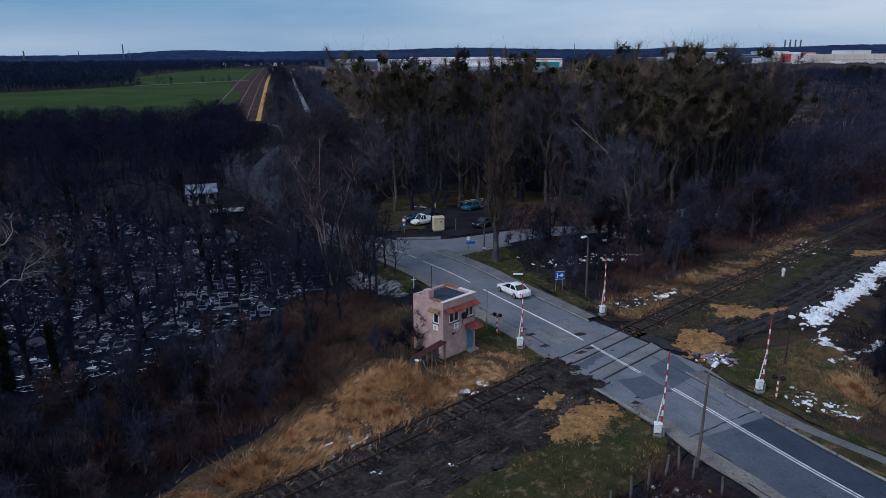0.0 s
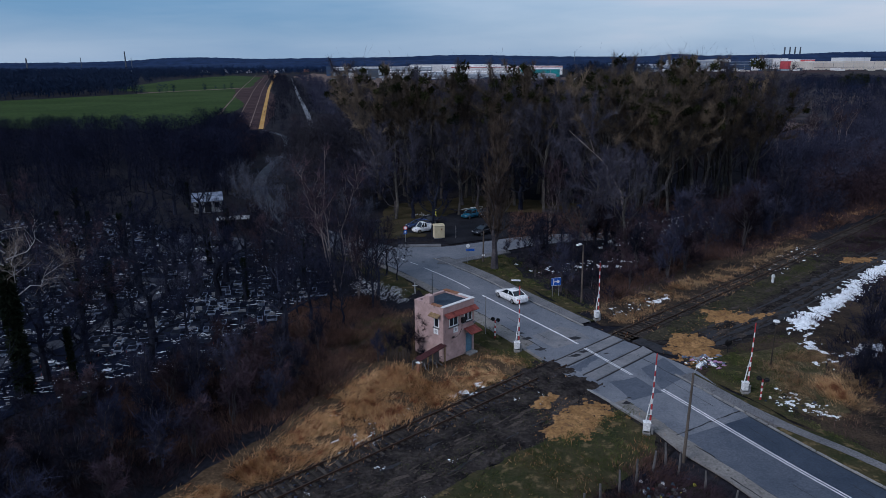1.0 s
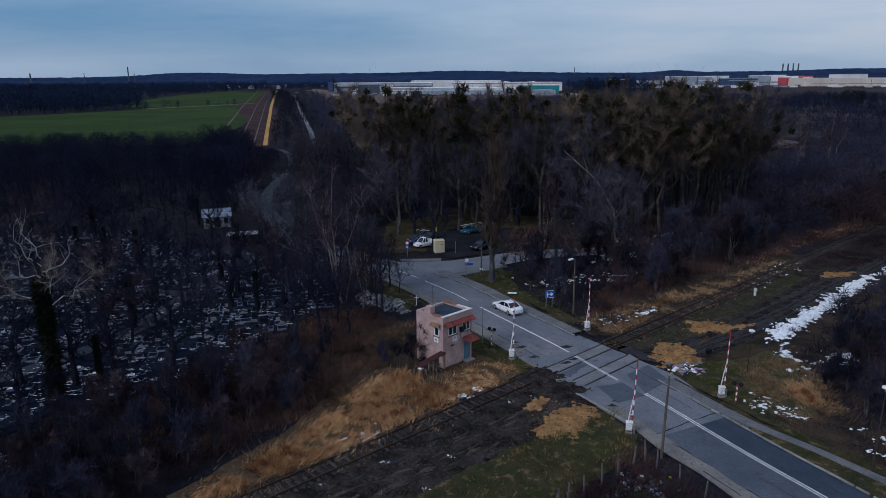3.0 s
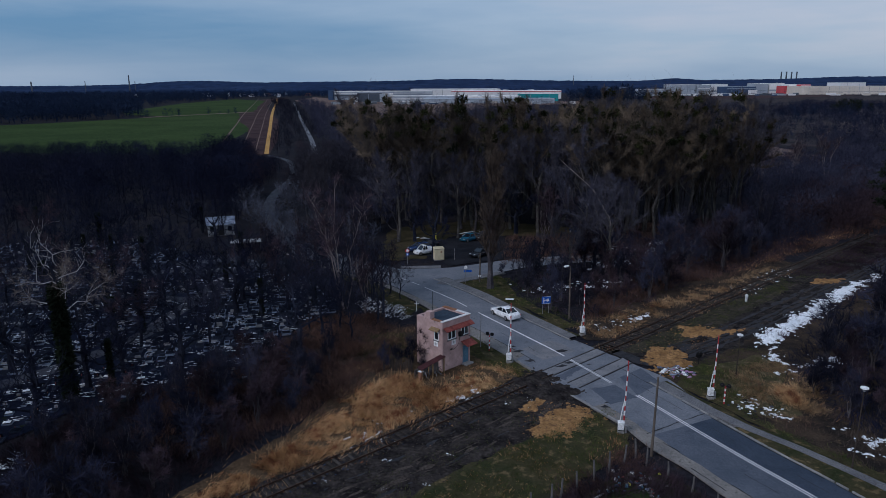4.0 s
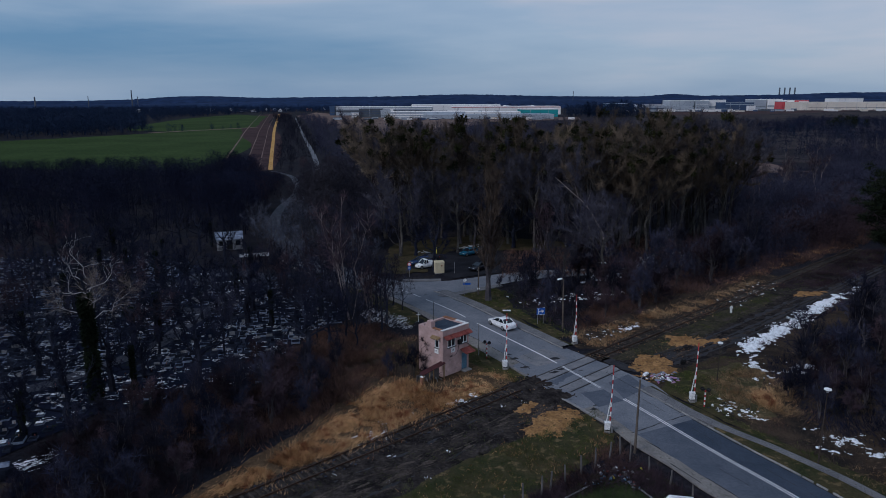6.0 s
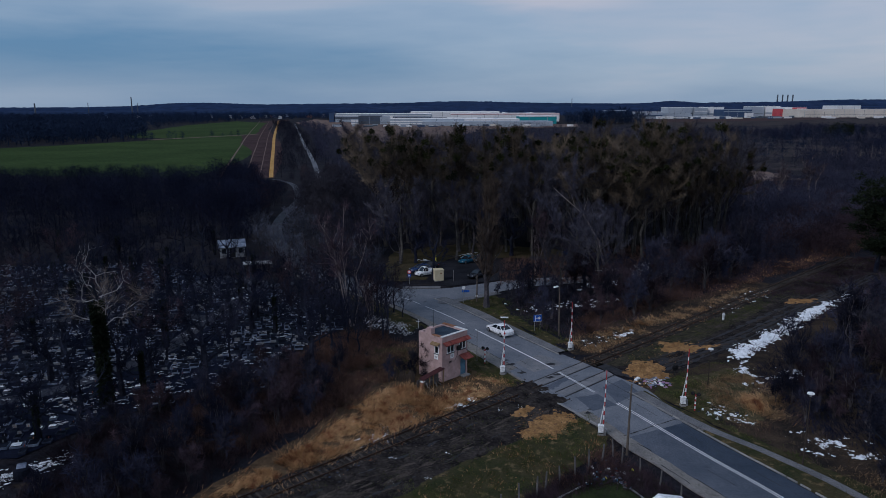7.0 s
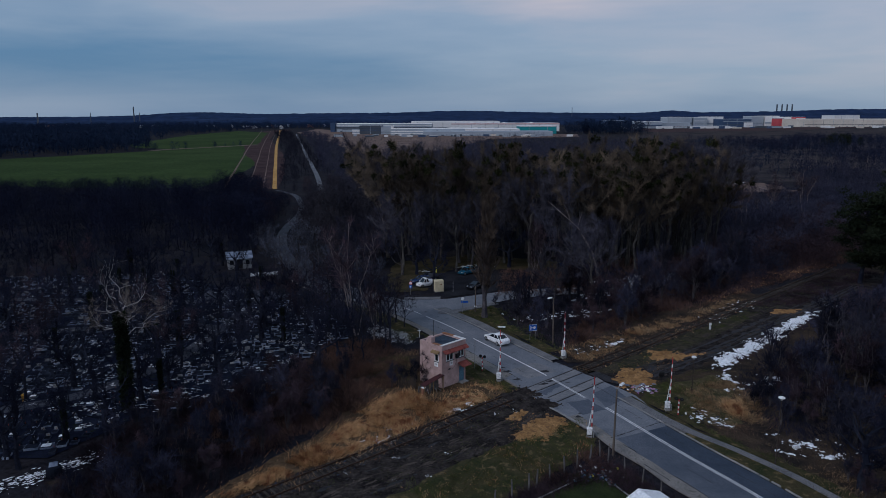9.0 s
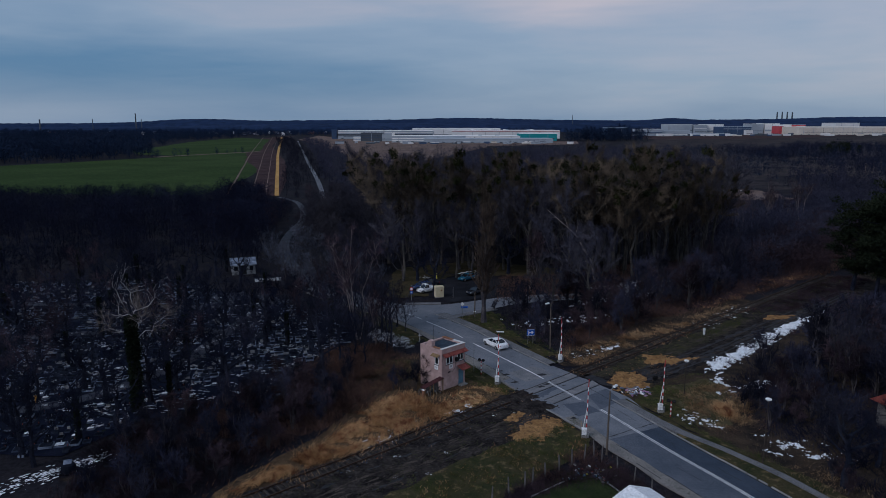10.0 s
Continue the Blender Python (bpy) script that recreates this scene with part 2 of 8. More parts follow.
# darker, bluer copy of the bark colour, with deep shade put in
M["bark_black"] = mat("shade_black_bark", (0.01, 0.0125, 0.0235), (0.029, 0.032, 0.047), 0.6, 5.0, 0.95, 0.6, 0.03, vary=0.25)
# soil darkened and blued with the shade under the cemetery trees
M["soil"] = mat("shade_dark_soil", (0.0065, 0.0085, 0.019), (0.0155, 0.0195, 0.037), 0.3, 4.0, 0.97, 0.6, 0.05, third=((0.02, 0.026, 0.014), 0.6))
M["gravel"] = mat("grey_gravel_path", (0.04, 0.044, 0.059), (0.08, 0.083, 0.1), 0.4, 5.0, 0.95, 0.5, 0.02, grain=0.4)
M["bark_pale"] = mat("birch_bark", (0.13, 0.108, 0.107), (0.25, 0.21, 0.2), 0.8, 4.0, 0.85, 0.3, 0.01, third=((0.06, 0.055, 0.05), 0.62))
# the blue of the shadows is put into this twig colour
M["twig"] = mat("grey_brown_twigs", (0.0145, 0.0165, 0.0325), (0.045, 0.0445, 0.068), 0.13, 1.6, 0.95, 0, vary=0.55, grain=0.4)
# darkened copy of the twig colour: shade of belts and brush put in
M["twig_dark"] = mat("shade_black_twigs", (0.0056, 0.0074, 0.0185), (0.0175, 0.0195, 0.038), 0.11, 1.4, 0.95, 0, vary=0.55, grain=0.4)
# lighter twig copy: haze of the deeper wood put into its colour
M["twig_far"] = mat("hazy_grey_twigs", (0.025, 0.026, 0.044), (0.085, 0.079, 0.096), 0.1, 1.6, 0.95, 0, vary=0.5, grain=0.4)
M["twig_grey"] = mat("pale_blue_grey_twigs", (0.032, 0.037, 0.056), (0.1, 0.105, 0.135), 0.2, 1.6, 0.95, 0, vary=0.4, grain=0.4)
M["twig_red"] = mat("reddish_twigs", (0.023, 0.018, 0.027), (0.07, 0.047, 0.056), 0.14, 1.6, 0.95, 0, vary=0.5, grain=0.4)
M["twig_brown"] = mat("brown_twigs", (0.04, 0.03, 0.028), (0.11, 0.083, 0.066), 0.2, 1.6, 0.95, 0, grain=0.4)
M["twig_olive"] = mat("olive_twigs", (0.047, 0.039, 0.036), (0.15, 0.114, 0.082), 0.16, 2.0, 0.95, 0, vary=0.55, grain=0.4)
M["twig_pale"] = mat("pale_twigs", (0.14, 0.115, 0.1), (0.22, 0.18, 0.16), 0.3, 2.0, 0.95, 0, vary=0.2)
M["mistletoe"] = mat("mistletoe_leaves", (0.01, 0.0135, 0.0075), (0.034, 0.036, 0.014), 0.12, 3.0, 0.9, 0, vary=0.3)
M["ivy"] = mat("ivy_leaves", (0.007, 0.011, 0.008), (0.017, 0.023, 0.014), 0.4, 4.0, 0.9, 0)
M["needles"] = mat("dark_needles", (0.008, 0.0125, 0.0085), (0.02, 0.025, 0.014), 0.3, 3.0, 0.9, 0, vary=0.2)
M["straw"] = mat("dry_reed_blades", (0.36, 0.195, 0.094), (0.64, 0.41, 0.215), 0.3, 2.0, 0.9, 0, third=((0.22, 0.09, 0.047), 0.51), grain=0.4)
M["straw_grey"] = mat("weathered_dead_weeds", (0.2, 0.128, 0.072), (0.36, 0.25, 0.145), 0.3, 2.0, 0.9, 0, third=((0.1, 0.062, 0.042), 0.54))
M["straw_red"] = mat("russet_stems", (0.068, 0.041, 0.036), (0.135, 0.08, 0.063), 0.3, 2.0, 0.9, 0, grain=0.4)
M["blade"] = mat("green_grass_blades", (0.04, 0.056, 0.018), (0.092, 0.098, 0.036), 0.4, 2.0, 0.9, 0, third=((0.2, 0.15, 0.07), 0.6))
# sky reflection and blue grading are put into the grave stone colours
M["stone_grey"] = mat("grey_granite", (0.016, 0.021, 0.037), (0.06, 0.072, 0.108), 0.8, 7.0, 0.8, 0.1, 0.004, vary=0.6, spec=0.05)
M["stone_black"] = mat("black_granite", (0.0055, 0.0072, 0.013), (0.015, 0.0185, 0.03), 0.8, 7.0, 0.85, 0.1, 0.003, vary=0.5, spec=0.03)
M["stone_pale"] = mat("pale_terrazzo", (0.2, 0.205, 0.215), (0.34, 0.34, 0.345), 0.8, 7.0, 0.6, 0.2, 0.004, vary=0.3)
M["stone_rim"] = mat("pale_grave_kerb", (0.075, 0.096, 0.145), (0.25, 0.285, 0.36), 0.9, 7.0, 0.75, 0.2, 0.004, vary=0.5)
# navy tint: aerial haze put into the colour of far woods and hills
M["far_wood"] = mat("haze_blue_wood", (0.010, 0.0185, 0.043), (0.021, 0.033, 0.064), 0.01, 0.2, 0.98, 0, grain=0.4)
M["hill"] = mat("haze_blue_hills", (0.014, 0.027, 0.066), (0.021, 0.037, 0.084), 0.002, 0.02, 0.98, 0)
M["shed_white"] = mat("white_cladding", (0.7, 0.69, 0.69), (0.82, 0.8, 0.79), 0.01, 0.2, 0.7, 0, grain=0.06)
M["shed_cream"] = mat("cream_cladding", (0.6, 0.53, 0.46), (0.72, 0.65, 0.57), 0.01, 0.2, 0.7, 0, grain=0.08)
M["shed_grey"] = mat("grey_cladding", (0.28, 0.32, 0.38), (0.4, 0.44, 0.49), 0.01, 0.2, 0.7, 0, grain=0.06)
M["shed_dark"] = mat("dark_cladding", (0.06, 0.075, 0.095), (0.09, 0.105, 0.13), 0.01, 0.2, 0.7, 0, grain=0.06)
M["shed_teal"] = mat("teal_cladding", (0.02, 0.24, 0.27), (0.03, 0.3, 0.32), 0.01, 0.2, 0.7, 0, grain=0.06)
M["shed_red"] = mat("red_cladding", (0.45, 0.06, 0.08), (0.55, 0.09, 0.1), 0.01, 0.2, 0.7, 0, grain=0.06)
M["shed_blue"] = mat("blue_cladding", (0.035, 0.065, 0.13), (0.055, 0.09, 0.17), 0.01, 0.2, 0.7, 0, grain=0.06)
M["tyre"] = mat("tyre_rubber", (0.015, 0.015, 0.015), (0.025, 0.025, 0.025), 2.0, 9.0, 0.85, 0.2, 0.004)
M["car_white"] = mat("white_car_lacquer", (0.78, 0.78, 0.79), (0.82, 0.82, 0.83), 0.5, 3.0, 0.25, 0, spec=0.5)
M["car_teal"] = mat("blue_green_car_lacquer", (0.012, 0.08, 0.13), (0.016, 0.09, 0.15), 0.5, 3.0, 0.25, 0, spec=0.5)
M["car_dark"] = mat("black_car_lacquer", (0.012, 0.014, 0.02), (0.018, 0.02, 0.028), 0.5, 3.0, 0.25, 0, spec=0.5)
M["car_navy"] = mat("navy_car_lacquer", (0.015, 0.03, 0.09), (0.02, 0.04, 0.11), 0.5, 3.0, 0.25, 0, spec=0.5)
M["rim"] = mat("alloy_rim", (0.35, 0.35, 0.36), (0.45, 0.45, 0.46), 1.0, 8.0, 0.35, 0, metal=0.8)
M["lamp_red"] = mat("red_tail_lens", (0.4, 0.01, 0.015), (0.45, 0.015, 0.02), 1.0, 8.0, 0.3, 0)
M["orange"] = mat("orange_plastic", (0.6, 0.3, 0.03), (0.7, 0.36, 0.05), 1.0, 8.0, 0.6, 0.1, 0.004)
M["yellow"] = mat("yellow_plastic", (0.6, 0.55, 0.06), (0.7, 0.65, 0.1), 1.0, 8.0, 0.6, 0.1, 0.004)
M["purple"] = mat("faded_purple_flowers", (0.25, 0.12, 0.24), (0.45, 0.3, 0.42), 3.0, 9.0, 0.9, 0.2, 0.01)
M["tarp"] = mat("white_tarpaulin", (0.74, 0.75, 0.77), (0.82, 0.82, 0.83), 0.8, 5.0, 0.6, 0.2, 0.01)
M["park_floor"] = mat("shaded_rough_grass", (0.036, 0.033, 0.019), (0.07, 0.056, 0.033), 0.3, 4.0, 0.95, 0.6, 0.08, third=((0.1, 0.07, 0.04), 0.62))
M["lawn"] = mat("garden_lawn", (0.017, 0.026, 0.011), (0.03, 0.039, 0.016), 0.5, 5.0, 0.95, 0.6, 0.05, third=((0.07, 0.05, 0.03), 0.62))


def glass_mat():
    m = bpy.data.materials.new("dark_window_glass")
    m.use_nodes = True
    p = m.node_tree.nodes["Principled BSDF"]
    p.inputs["Base Color"].default_value = (0.012, 0.016, 0.022, 1)
    p.inputs["Roughness"].default_value = 0.06
    p.inputs["Specular IOR Level"].default_value = 0.6
    return m


M["glass"] = glass_mat()


# ---- mesh helpers ----
class Geo:
    """Collects vertices and faces; fn maps local to mesh coordinates."""

    def __init__(self, fn=None):
        self.v, self.f, self.fn = [], [], fn

    def add(self, vs, fs):
        k = len(self.v)
        for p in vs:
            self.v.append(tuple(self.fn(*p)) if self.fn else tuple(p))
        self.f.extend(tuple(i + k for i in q) for q in fs)
        return self

    def box(self, x0, y0, z0, x1, y1, z1, top=1.0):
        """A block; top shrinks its upper face about the middle."""
        cx, cy = (x0 + x1) / 2, (y0 + y1) / 2
        up = [(cx + (x - cx) * top, cy + (y - cy) * top, z1) for x, y in ((x0, y0), (x1, y0), (x1, y1), (x0, y1))]
        return self.add([(x0, y0, z0), (x1, y0, z0), (x1, y1, z0), (x0, y1, z0)] + up,
                        [(3, 2, 1, 0), (4, 5, 6, 7), (0, 1, 5, 4), (1, 2, 6, 5), (2, 3, 7, 6), (3, 0, 4, 7)])

    def tube(self, pts, radii, n=6, cap=True):
        pts = [Vector(p) for p in pts]
        vs, fs = [], []
        for i, p in enumerate(pts):
            d = (pts[min(i + 1, len(pts) - 1)] - pts[max(i - 1, 0)]).normalized()
            a = d.orthogonal().normalized()
            b = d.cross(a)
            for j in range(n):
                w = 2 * math.pi * j / n
                vs.append(p + (a * math.cos(w) + b * math.sin(w)) * radii[i])
        for i in range(len(pts) - 1):
            for j in range(n):
                fs.append((i * n + j, i * n + (j + 1) % n, (i + 1) * n + (j + 1) % n, (i + 1) * n + j))
        if cap:
            fs.append(tuple(range(n))[::-1])
            fs.append(tuple((len(pts) - 1) * n + j for j in range(n)))
        return self.add(vs, fs)

    def disc(self, c, axis, r, depth, n=14):
        a = Vector(axis).normalized()
        return self.tube([Vector(c) - a * depth / 2, Vector(c) + a * depth / 2], [r, r], n)

    def slab(self, corners, thick):
        """A plate from four upper corners, thick metres deep."""
        lo = [(x, y, z - thick) for x, y, z in corners]
        return self.add(list(corners) + lo, [(0, 1, 2, 3), (7, 6, 5, 4), (0, 4, 5, 1), (1, 5, 6, 2), (2, 6, 7, 3), (3, 7, 4, 0)])

    def mesh(self, name, material, bevel=0.0, smooth=False):
        me = bpy.data.meshes.new(name)
        me.from_pydata([tuple(p) for p in self.v], [], self.f)
        me.update()
        if self.f:
            bm = bmesh.new()
            bm.from_mesh(me)
            if len(bm.faces) < 4000:
                bmesh.ops.recalc_face_normals(bm, faces=bm.faces)
            if bevel:
                ed = [e for e in bm.edges if len(e.link_faces) == 2 and e.calc_face_angle(0) > 0.5]
                bmesh.ops.bevel(bm, geom=ed, offset=bevel, segments=1, affect="EDGES", clamp_overlap=True)
            bm.to_mesh(me)
            bm.free()
        me.materials.append(material)
        if smooth:
            for p in me.polygons:
                p.use_smooth = True
        return me


def part(name, geo, material, parent=None, label="", bevel=0.0, smooth=False):
    ob = new(name, geo.mesh(name, material, bevel, smooth))
    ob.parent = parent
    if label:
        ob["label"] = label
    return ob


def thing(name, label, category, m=None, group="", kind=""):
    ob = new(name)
    if m is not None:
        ob.matrix_basis = m
    return tagged(ob, label, category, group, kind)


def solid(name, geo, material, label, category, group="", kind="", bevel=0.0, m=None, smooth=False):
    ob = part(name, geo, material, None, "", bevel, smooth)
    if m is not None:
        ob.matrix_basis = m
    return tagged(ob, label, category, group, kind)


def smooth_line(pts, step):
    """A Catmull-Rom line through plan points, sampled about every step metres."""
    out = []
    P = [np.array(p, float) for p in pts]
    P = [2 * P[0] - P[1]] + P + [2 * P[-1] - P[-2]]
    for i in range(1, len(P) - 2):
        n = max(2, int(np.linalg.norm(P[i + 1] - P[i]) / step))
        for k in range(n):
            t = k / n
            out.append(0.5 * (2 * P[i] + (P[i + 1] - P[i - 1]) * t + (2 * P[i - 1] - 5 * P[i] + 4 * P[i + 1] - P[i + 2]) * t * t
                              + (3 * P[i] - P[i - 1] - 3 * P[i + 1] + P[i + 2]) * t ** 3))
    out.append(P[-2])
    return np.array(out)


def offset_line(line, d):
    """The line moved d metres to its right."""
    t = np.gradient(line, axis=0)
    t /= np.linalg.norm(t, axis=1)[:, None]
    return line + np.stack([t[:, 1], -t[:, 0]], 1) * np.asarray(d).reshape(-1, 1)


def ribbon(name, left, right, z, material, label, category="road", depth=0.0, kind="structure", z2=None):
    """A strip between two lines, with a skirt of that depth."""
    g = Geo()
    n = len(left)
    z2 = z if z2 is None else z2
    vs = [(x, y, z) for x, y in left] + [(x, y, z2) for x, y in right]
    fs = [(i, i + 1, n + i + 1, n + i) for i in range(n - 1)]
    if depth:
        vs += [(x, y, z - depth) for x, y in left] + [(x, y, z2 - depth) for x, y in right]
        fs += [(2 * n + i, 2 * n + i + 1, i + 1, i) for i in range(n - 1)] + [(n + i, n + i + 1, 3 * n + i + 1, 3 * n + i) for i in range(n - 1)]
    g.add(vs, fs)
    return solid(name, g, material, label, category, kind=kind)


def ragged(poly, rough, step, seed):
    """An outline made uneven by noise."""
    out = []
    n = len(poly)
    for i in range(n):
        a, b = Vector((*poly[i], 0)), Vector((*poly[(i + 1) % n], 0))
        k = max(1, int((b - a).length / step))
        for j in range(k):
            p = a.lerp(b, j / k)
            q = Vector((p.x * 0.9 / max(step, .3) * 0.3 + seed * 7.1, p.y * 0.9 / max(step, .3) * 0.3, seed * 3.3))
            w = noise.noise_vector(q) + 0.5 * noise.noise_vector(q * 2.7)
            out.append((p.x + w.x * rough, p.y + w.y * rough))
    return out


def sheet(name, poly, z, material, label, category="ground", rough=0.4, step=0.5, kind="structure"):
    line = ragged(poly, rough, step, len(name)) if rough else poly
    bm = bmesh.new()
    vs = [bm.verts.new((x, y, z)) for x, y in line]
    es = [bm.edges.new((vs[i], vs[(i + 1) % len(vs)])) for i in range(len(vs))]
    bmesh.ops.triangle_fill(bm, edges=es, use_beauty=True)
    bmesh.ops.recalc_face_normals(bm, faces=bm.faces)
    if sum(f.normal.z for f in bm.faces) < 0:
        bmesh.ops.reverse_faces(bm, faces=bm.faces)
    me = bpy.data.meshes.new(name)
    bm.to_mesh(me)
    bm.free()
    me.materials.append(material)
    return tagged(new(name, me), label, category, kind=kind)


def heap(g, poly, z, h, seed, step=0.13, bare=0.0):
    """A low trodden heap on a fine grid: it thins out raggedly and lets the ground show through its gaps."""
    p = np.array(poly)
    lo, hi = p.min(0) - 0.8, p.max(0) + 0.8
    X, Y = np.meshgrid(np.arange(lo[0], hi[0], step), np.arange(lo[1], hi[1], step))
    d = np.full(X.shape, 9.0)
    for i in range(len(p)):
        a, b = p[i - 1], p[i]
        u = np.clip(((X - a[0]) * (b - a)[0] + (Y - a[1]) * (b - a)[1]) / ((b - a) ** 2).sum(), 0, 1)
        d = np.minimum(d, np.hypot(X - a[0] - u * (b - a)[0], Y - a[1] - u * (b - a)[1]))
    d *= np.where(inside(poly, X, Y), 1, -1)
    w = np.array([noise.noise((x * 0.8, y * 0.8, seed)) + 0.7 * noise.noise((x * 2.2, y * 2.2, seed + 5)) + 0.55 * noise.noise((x * 5.5, y * 5.5, seed + 9)) for x, y in zip(X.ravel(), Y.ravel())]).reshape(X.shape)
    Z = z + h * (np.clip(d * 0.75, -1.2, 0.75) - bare + 0.75 * w * (1 + bare))
    m = X.shape[1]
    keep = Z > z - 0.06
    cell = keep[:-1, :-1] | keep[1:, :-1] | keep[:-1, 1:] | keep[1:, 1:]
    used = np.unique(np.concatenate([(np.flatnonzero(cell.ravel()) // (m - 1)) * m + np.flatnonzero(cell.ravel()) % (m - 1) + o for o in (0, 1, m, m + 1)]))
    back = {int(v): i for i, v in enumerate(used)}
    g.add([(float(X.flat[v]), float(Y.flat[v]), float(Z.flat[v])) for v in used],
          [tuple(back[int(c) + o] for o in (0, 1, m + 1, m)) for c in (np.flatnonzero(cell.ravel()) // (m - 1)) * m + np.flatnonzero(cell.ravel()) % (m - 1)])


def inside(poly, x, y):
    """Which of the points x, y lie in the polygon."""
    c = np.zeros(np.shape(x), bool)
    for i in range(len(poly)):
        (x0, y0), (x1, y1) = poly[i - 1], poly[i]
        if y0 == y1:
            continue
        c ^= ((y0 > y) != (y1 > y)) & (x < (x1 - x0) * (y - y0) / (y1 - y0) + x0)
    return c


def scatter(poly, n, rng):
    """About n random points inside a polygon."""
    p = np.array(poly)
    lo, hi = p.min(0), p.max(0)
    q = lo + rng.random((n * 4, 2)) * (hi - lo)
    q = q[inside(poly, q[:, 0], q[:, 1])]
    return q[:n]


def tri_mesh(name, V, material):
    """A mesh of loose triangles from an array (n, 3, 3)."""
    V = np.asarray(V, np.float32)
    n = len(V)
    me = bpy.data.meshes.new(name)
    me.vertices.add(n * 3)
    me.vertices.foreach_set("co", V.ravel())
    me.loops.add(n * 3)
    me.loops.foreach_set("vertex_index", np.arange(n * 3, dtype=np.int32))
    me.polygons.add(n)
    me.polygons.foreach_set("loop_start", np.arange(0, n * 3, 3, dtype=np.int32))
    me.update(calc_edges=True)
    me.materials.append(material)
    return me


def needles(base, way, length, width, rng):
    """Thin triangles from base along way."""
    way = way / np.linalg.norm(way, axis=1)[:, None]
    side = np.cross(way, rng.normal(size=way.shape))
    side /= np.linalg.norm(side, axis=1)[:, None] + 1e-9
    w = np.asarray(width).reshape(-1, 1) / 2
    return np.stack([base - side * w, base + side * w, base + way * np.asarray(length).reshape(-1, 1)], 1)


def grass(name, poly, n, h, width, material, label, rng, lean=(0.0, 0.0), clump=0.35, z=0.0, category="grass", wild=0.5, gaps=0.5):
    """Blades in tufts over a plan shape, thinning out unevenly and past its edges."""
    p = scatter(poly, n, rng)
    k = max(1, len(p) // 9)
    c = p[rng.integers(0, k, len(p))] + rng.normal(size=p.shape) * clump
    c += rng.normal(size=p.shape) * (rng.random((len(p), 1)) < 0.12) * 1.2
    x, y = c[:, 0], c[:, 1]
    f = np.sin(x * 0.9 + 1.7 * np.sin(y * 0.7)) + np.sin(y * 1.1 + 1.3 * np.sin(x * 0.6 + 2)) + 0.8 * np.sin((x + y) * 2.3 + 2 * np.sin(x - y))
    c = c[f + rng.normal(size=len(f)) * 0.9 > -2.2 + 2.6 * gaps]
    m = len(c)
    base = np.column_stack([c, np.full(m, z)])
    bend = 1.2 * np.sin(c[:, 0] * 0.55 + 1.3 * np.sin(c[:, 1] * 0.4)), 1.2 * np.cos(c[:, 1] * 0.5 + np.sin(c[:, 0] * 0.6))
    way = np.column_stack([rng.normal(size=m) * wild + lean[0] + bend[0] * wild, rng.normal(size=m) * wild + lean[1] + bend[1] * wild, np.ones(m)])
    tall = 0.75 + 0.5 * np.sin(c[:, 0] * 1.7 + np.sin(c[:, 1] * 1.3)) ** 2
    V = needles(base, way, h * tall * (0.45 + 0.9 * rng.random(m)), width * (0.6 + 0.8 * rng.random(m)), rng)
    return tagged(new(name, tri_mesh(name, V, material)), label, category, kind="stuff")


# ---- plan lines ----
TU, TN = np.array((0.745, 0.667)), np.array((0.667, -0.745))    # along and across the railway


def rw(s, n):
    """Plan point s metres along the railway and n across it."""
    return tuple(TU * s + TN * n)


TRACK_A, TRACK_B, GAUGE = 7.25, 10.9, 1.5
ROAD = smooth_line([(44, -57), (36, -40), (28.8, -24), (24.4, -15.6), (19.15, -4.95), (13.75, 5.3), (9.9, 11.7), (5.0, 19.6), (1.55, 25.4), (-2.9, 31.5),
                    (-7.5, 37), (-13.5, 42.4), (-20.3, 48.6), (-26.5, 56), (-32.5, 66.5), (-40.5, 84.5), (-46.5, 106), (-49.6, 125), (-50.8, 142), (-53, 160), (-59, 186), (-67, 211), (-80, 232)], 1.0)
LANE = smooth_line([(-44, 160), (-47.5, 176), (-58.4, 227), (-75, 302), (-93.3, 379), (-113.7, 462), (-151.4, 618), (-208, 854), (-322, 1329)], 6.0)


def road_near(y0, y1):
    return ROAD[(ROAD[:, 1] >= y0) & (ROAD[:, 1] <= y1)]


def road_gap(x, y):
    """Distance of plan points from the road's middle."""
    d = np.full(np.shape(x), 1e9)
    for a in (*ROAD[::4], *LANE):
        d = np.minimum(d, np.hypot(x - a[0], y - a[1]))
    return d


# ---- ground ----
def ground():
    a = [0.0]
    while a[-1] < 4900:
        a.append(a[-1] + (2.5 if a[-1] < 120 else 2.5 + (a[-1] - 120) * 0.12))
    xs = np.array([-v for v in a[:0:-1]] + a)
    n = len(xs)
    X, Y = np.meshgrid(xs, xs)
    Z = np.array([noise.noise((x * 0.11, y * 0.11, 0.3)) for x, y in zip(X.ravel(), Y.ravel())]) * 0.07 - 0.1
    g = Geo()
    g.v = list(zip(X.ravel(), Y.ravel(), Z))
    g.f = [(j * n + i, j * n + i + 1, (j + 1) * n + i + 1, (j + 1) * n + i) for j in range(n - 1) for i in range(n - 1)]
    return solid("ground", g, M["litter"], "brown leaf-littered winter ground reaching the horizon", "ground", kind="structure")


ground()
sheet("ground_field", [(-470, 275), (-120, 240), (-138, 400), (-160, 470), (-240, 760), (-285, 930), (-300, 640), (-330, 560), (-390, 440)], 0.05, M["field"],
      "green winter cereal field beyond the wood", rough=2.5, step=12)
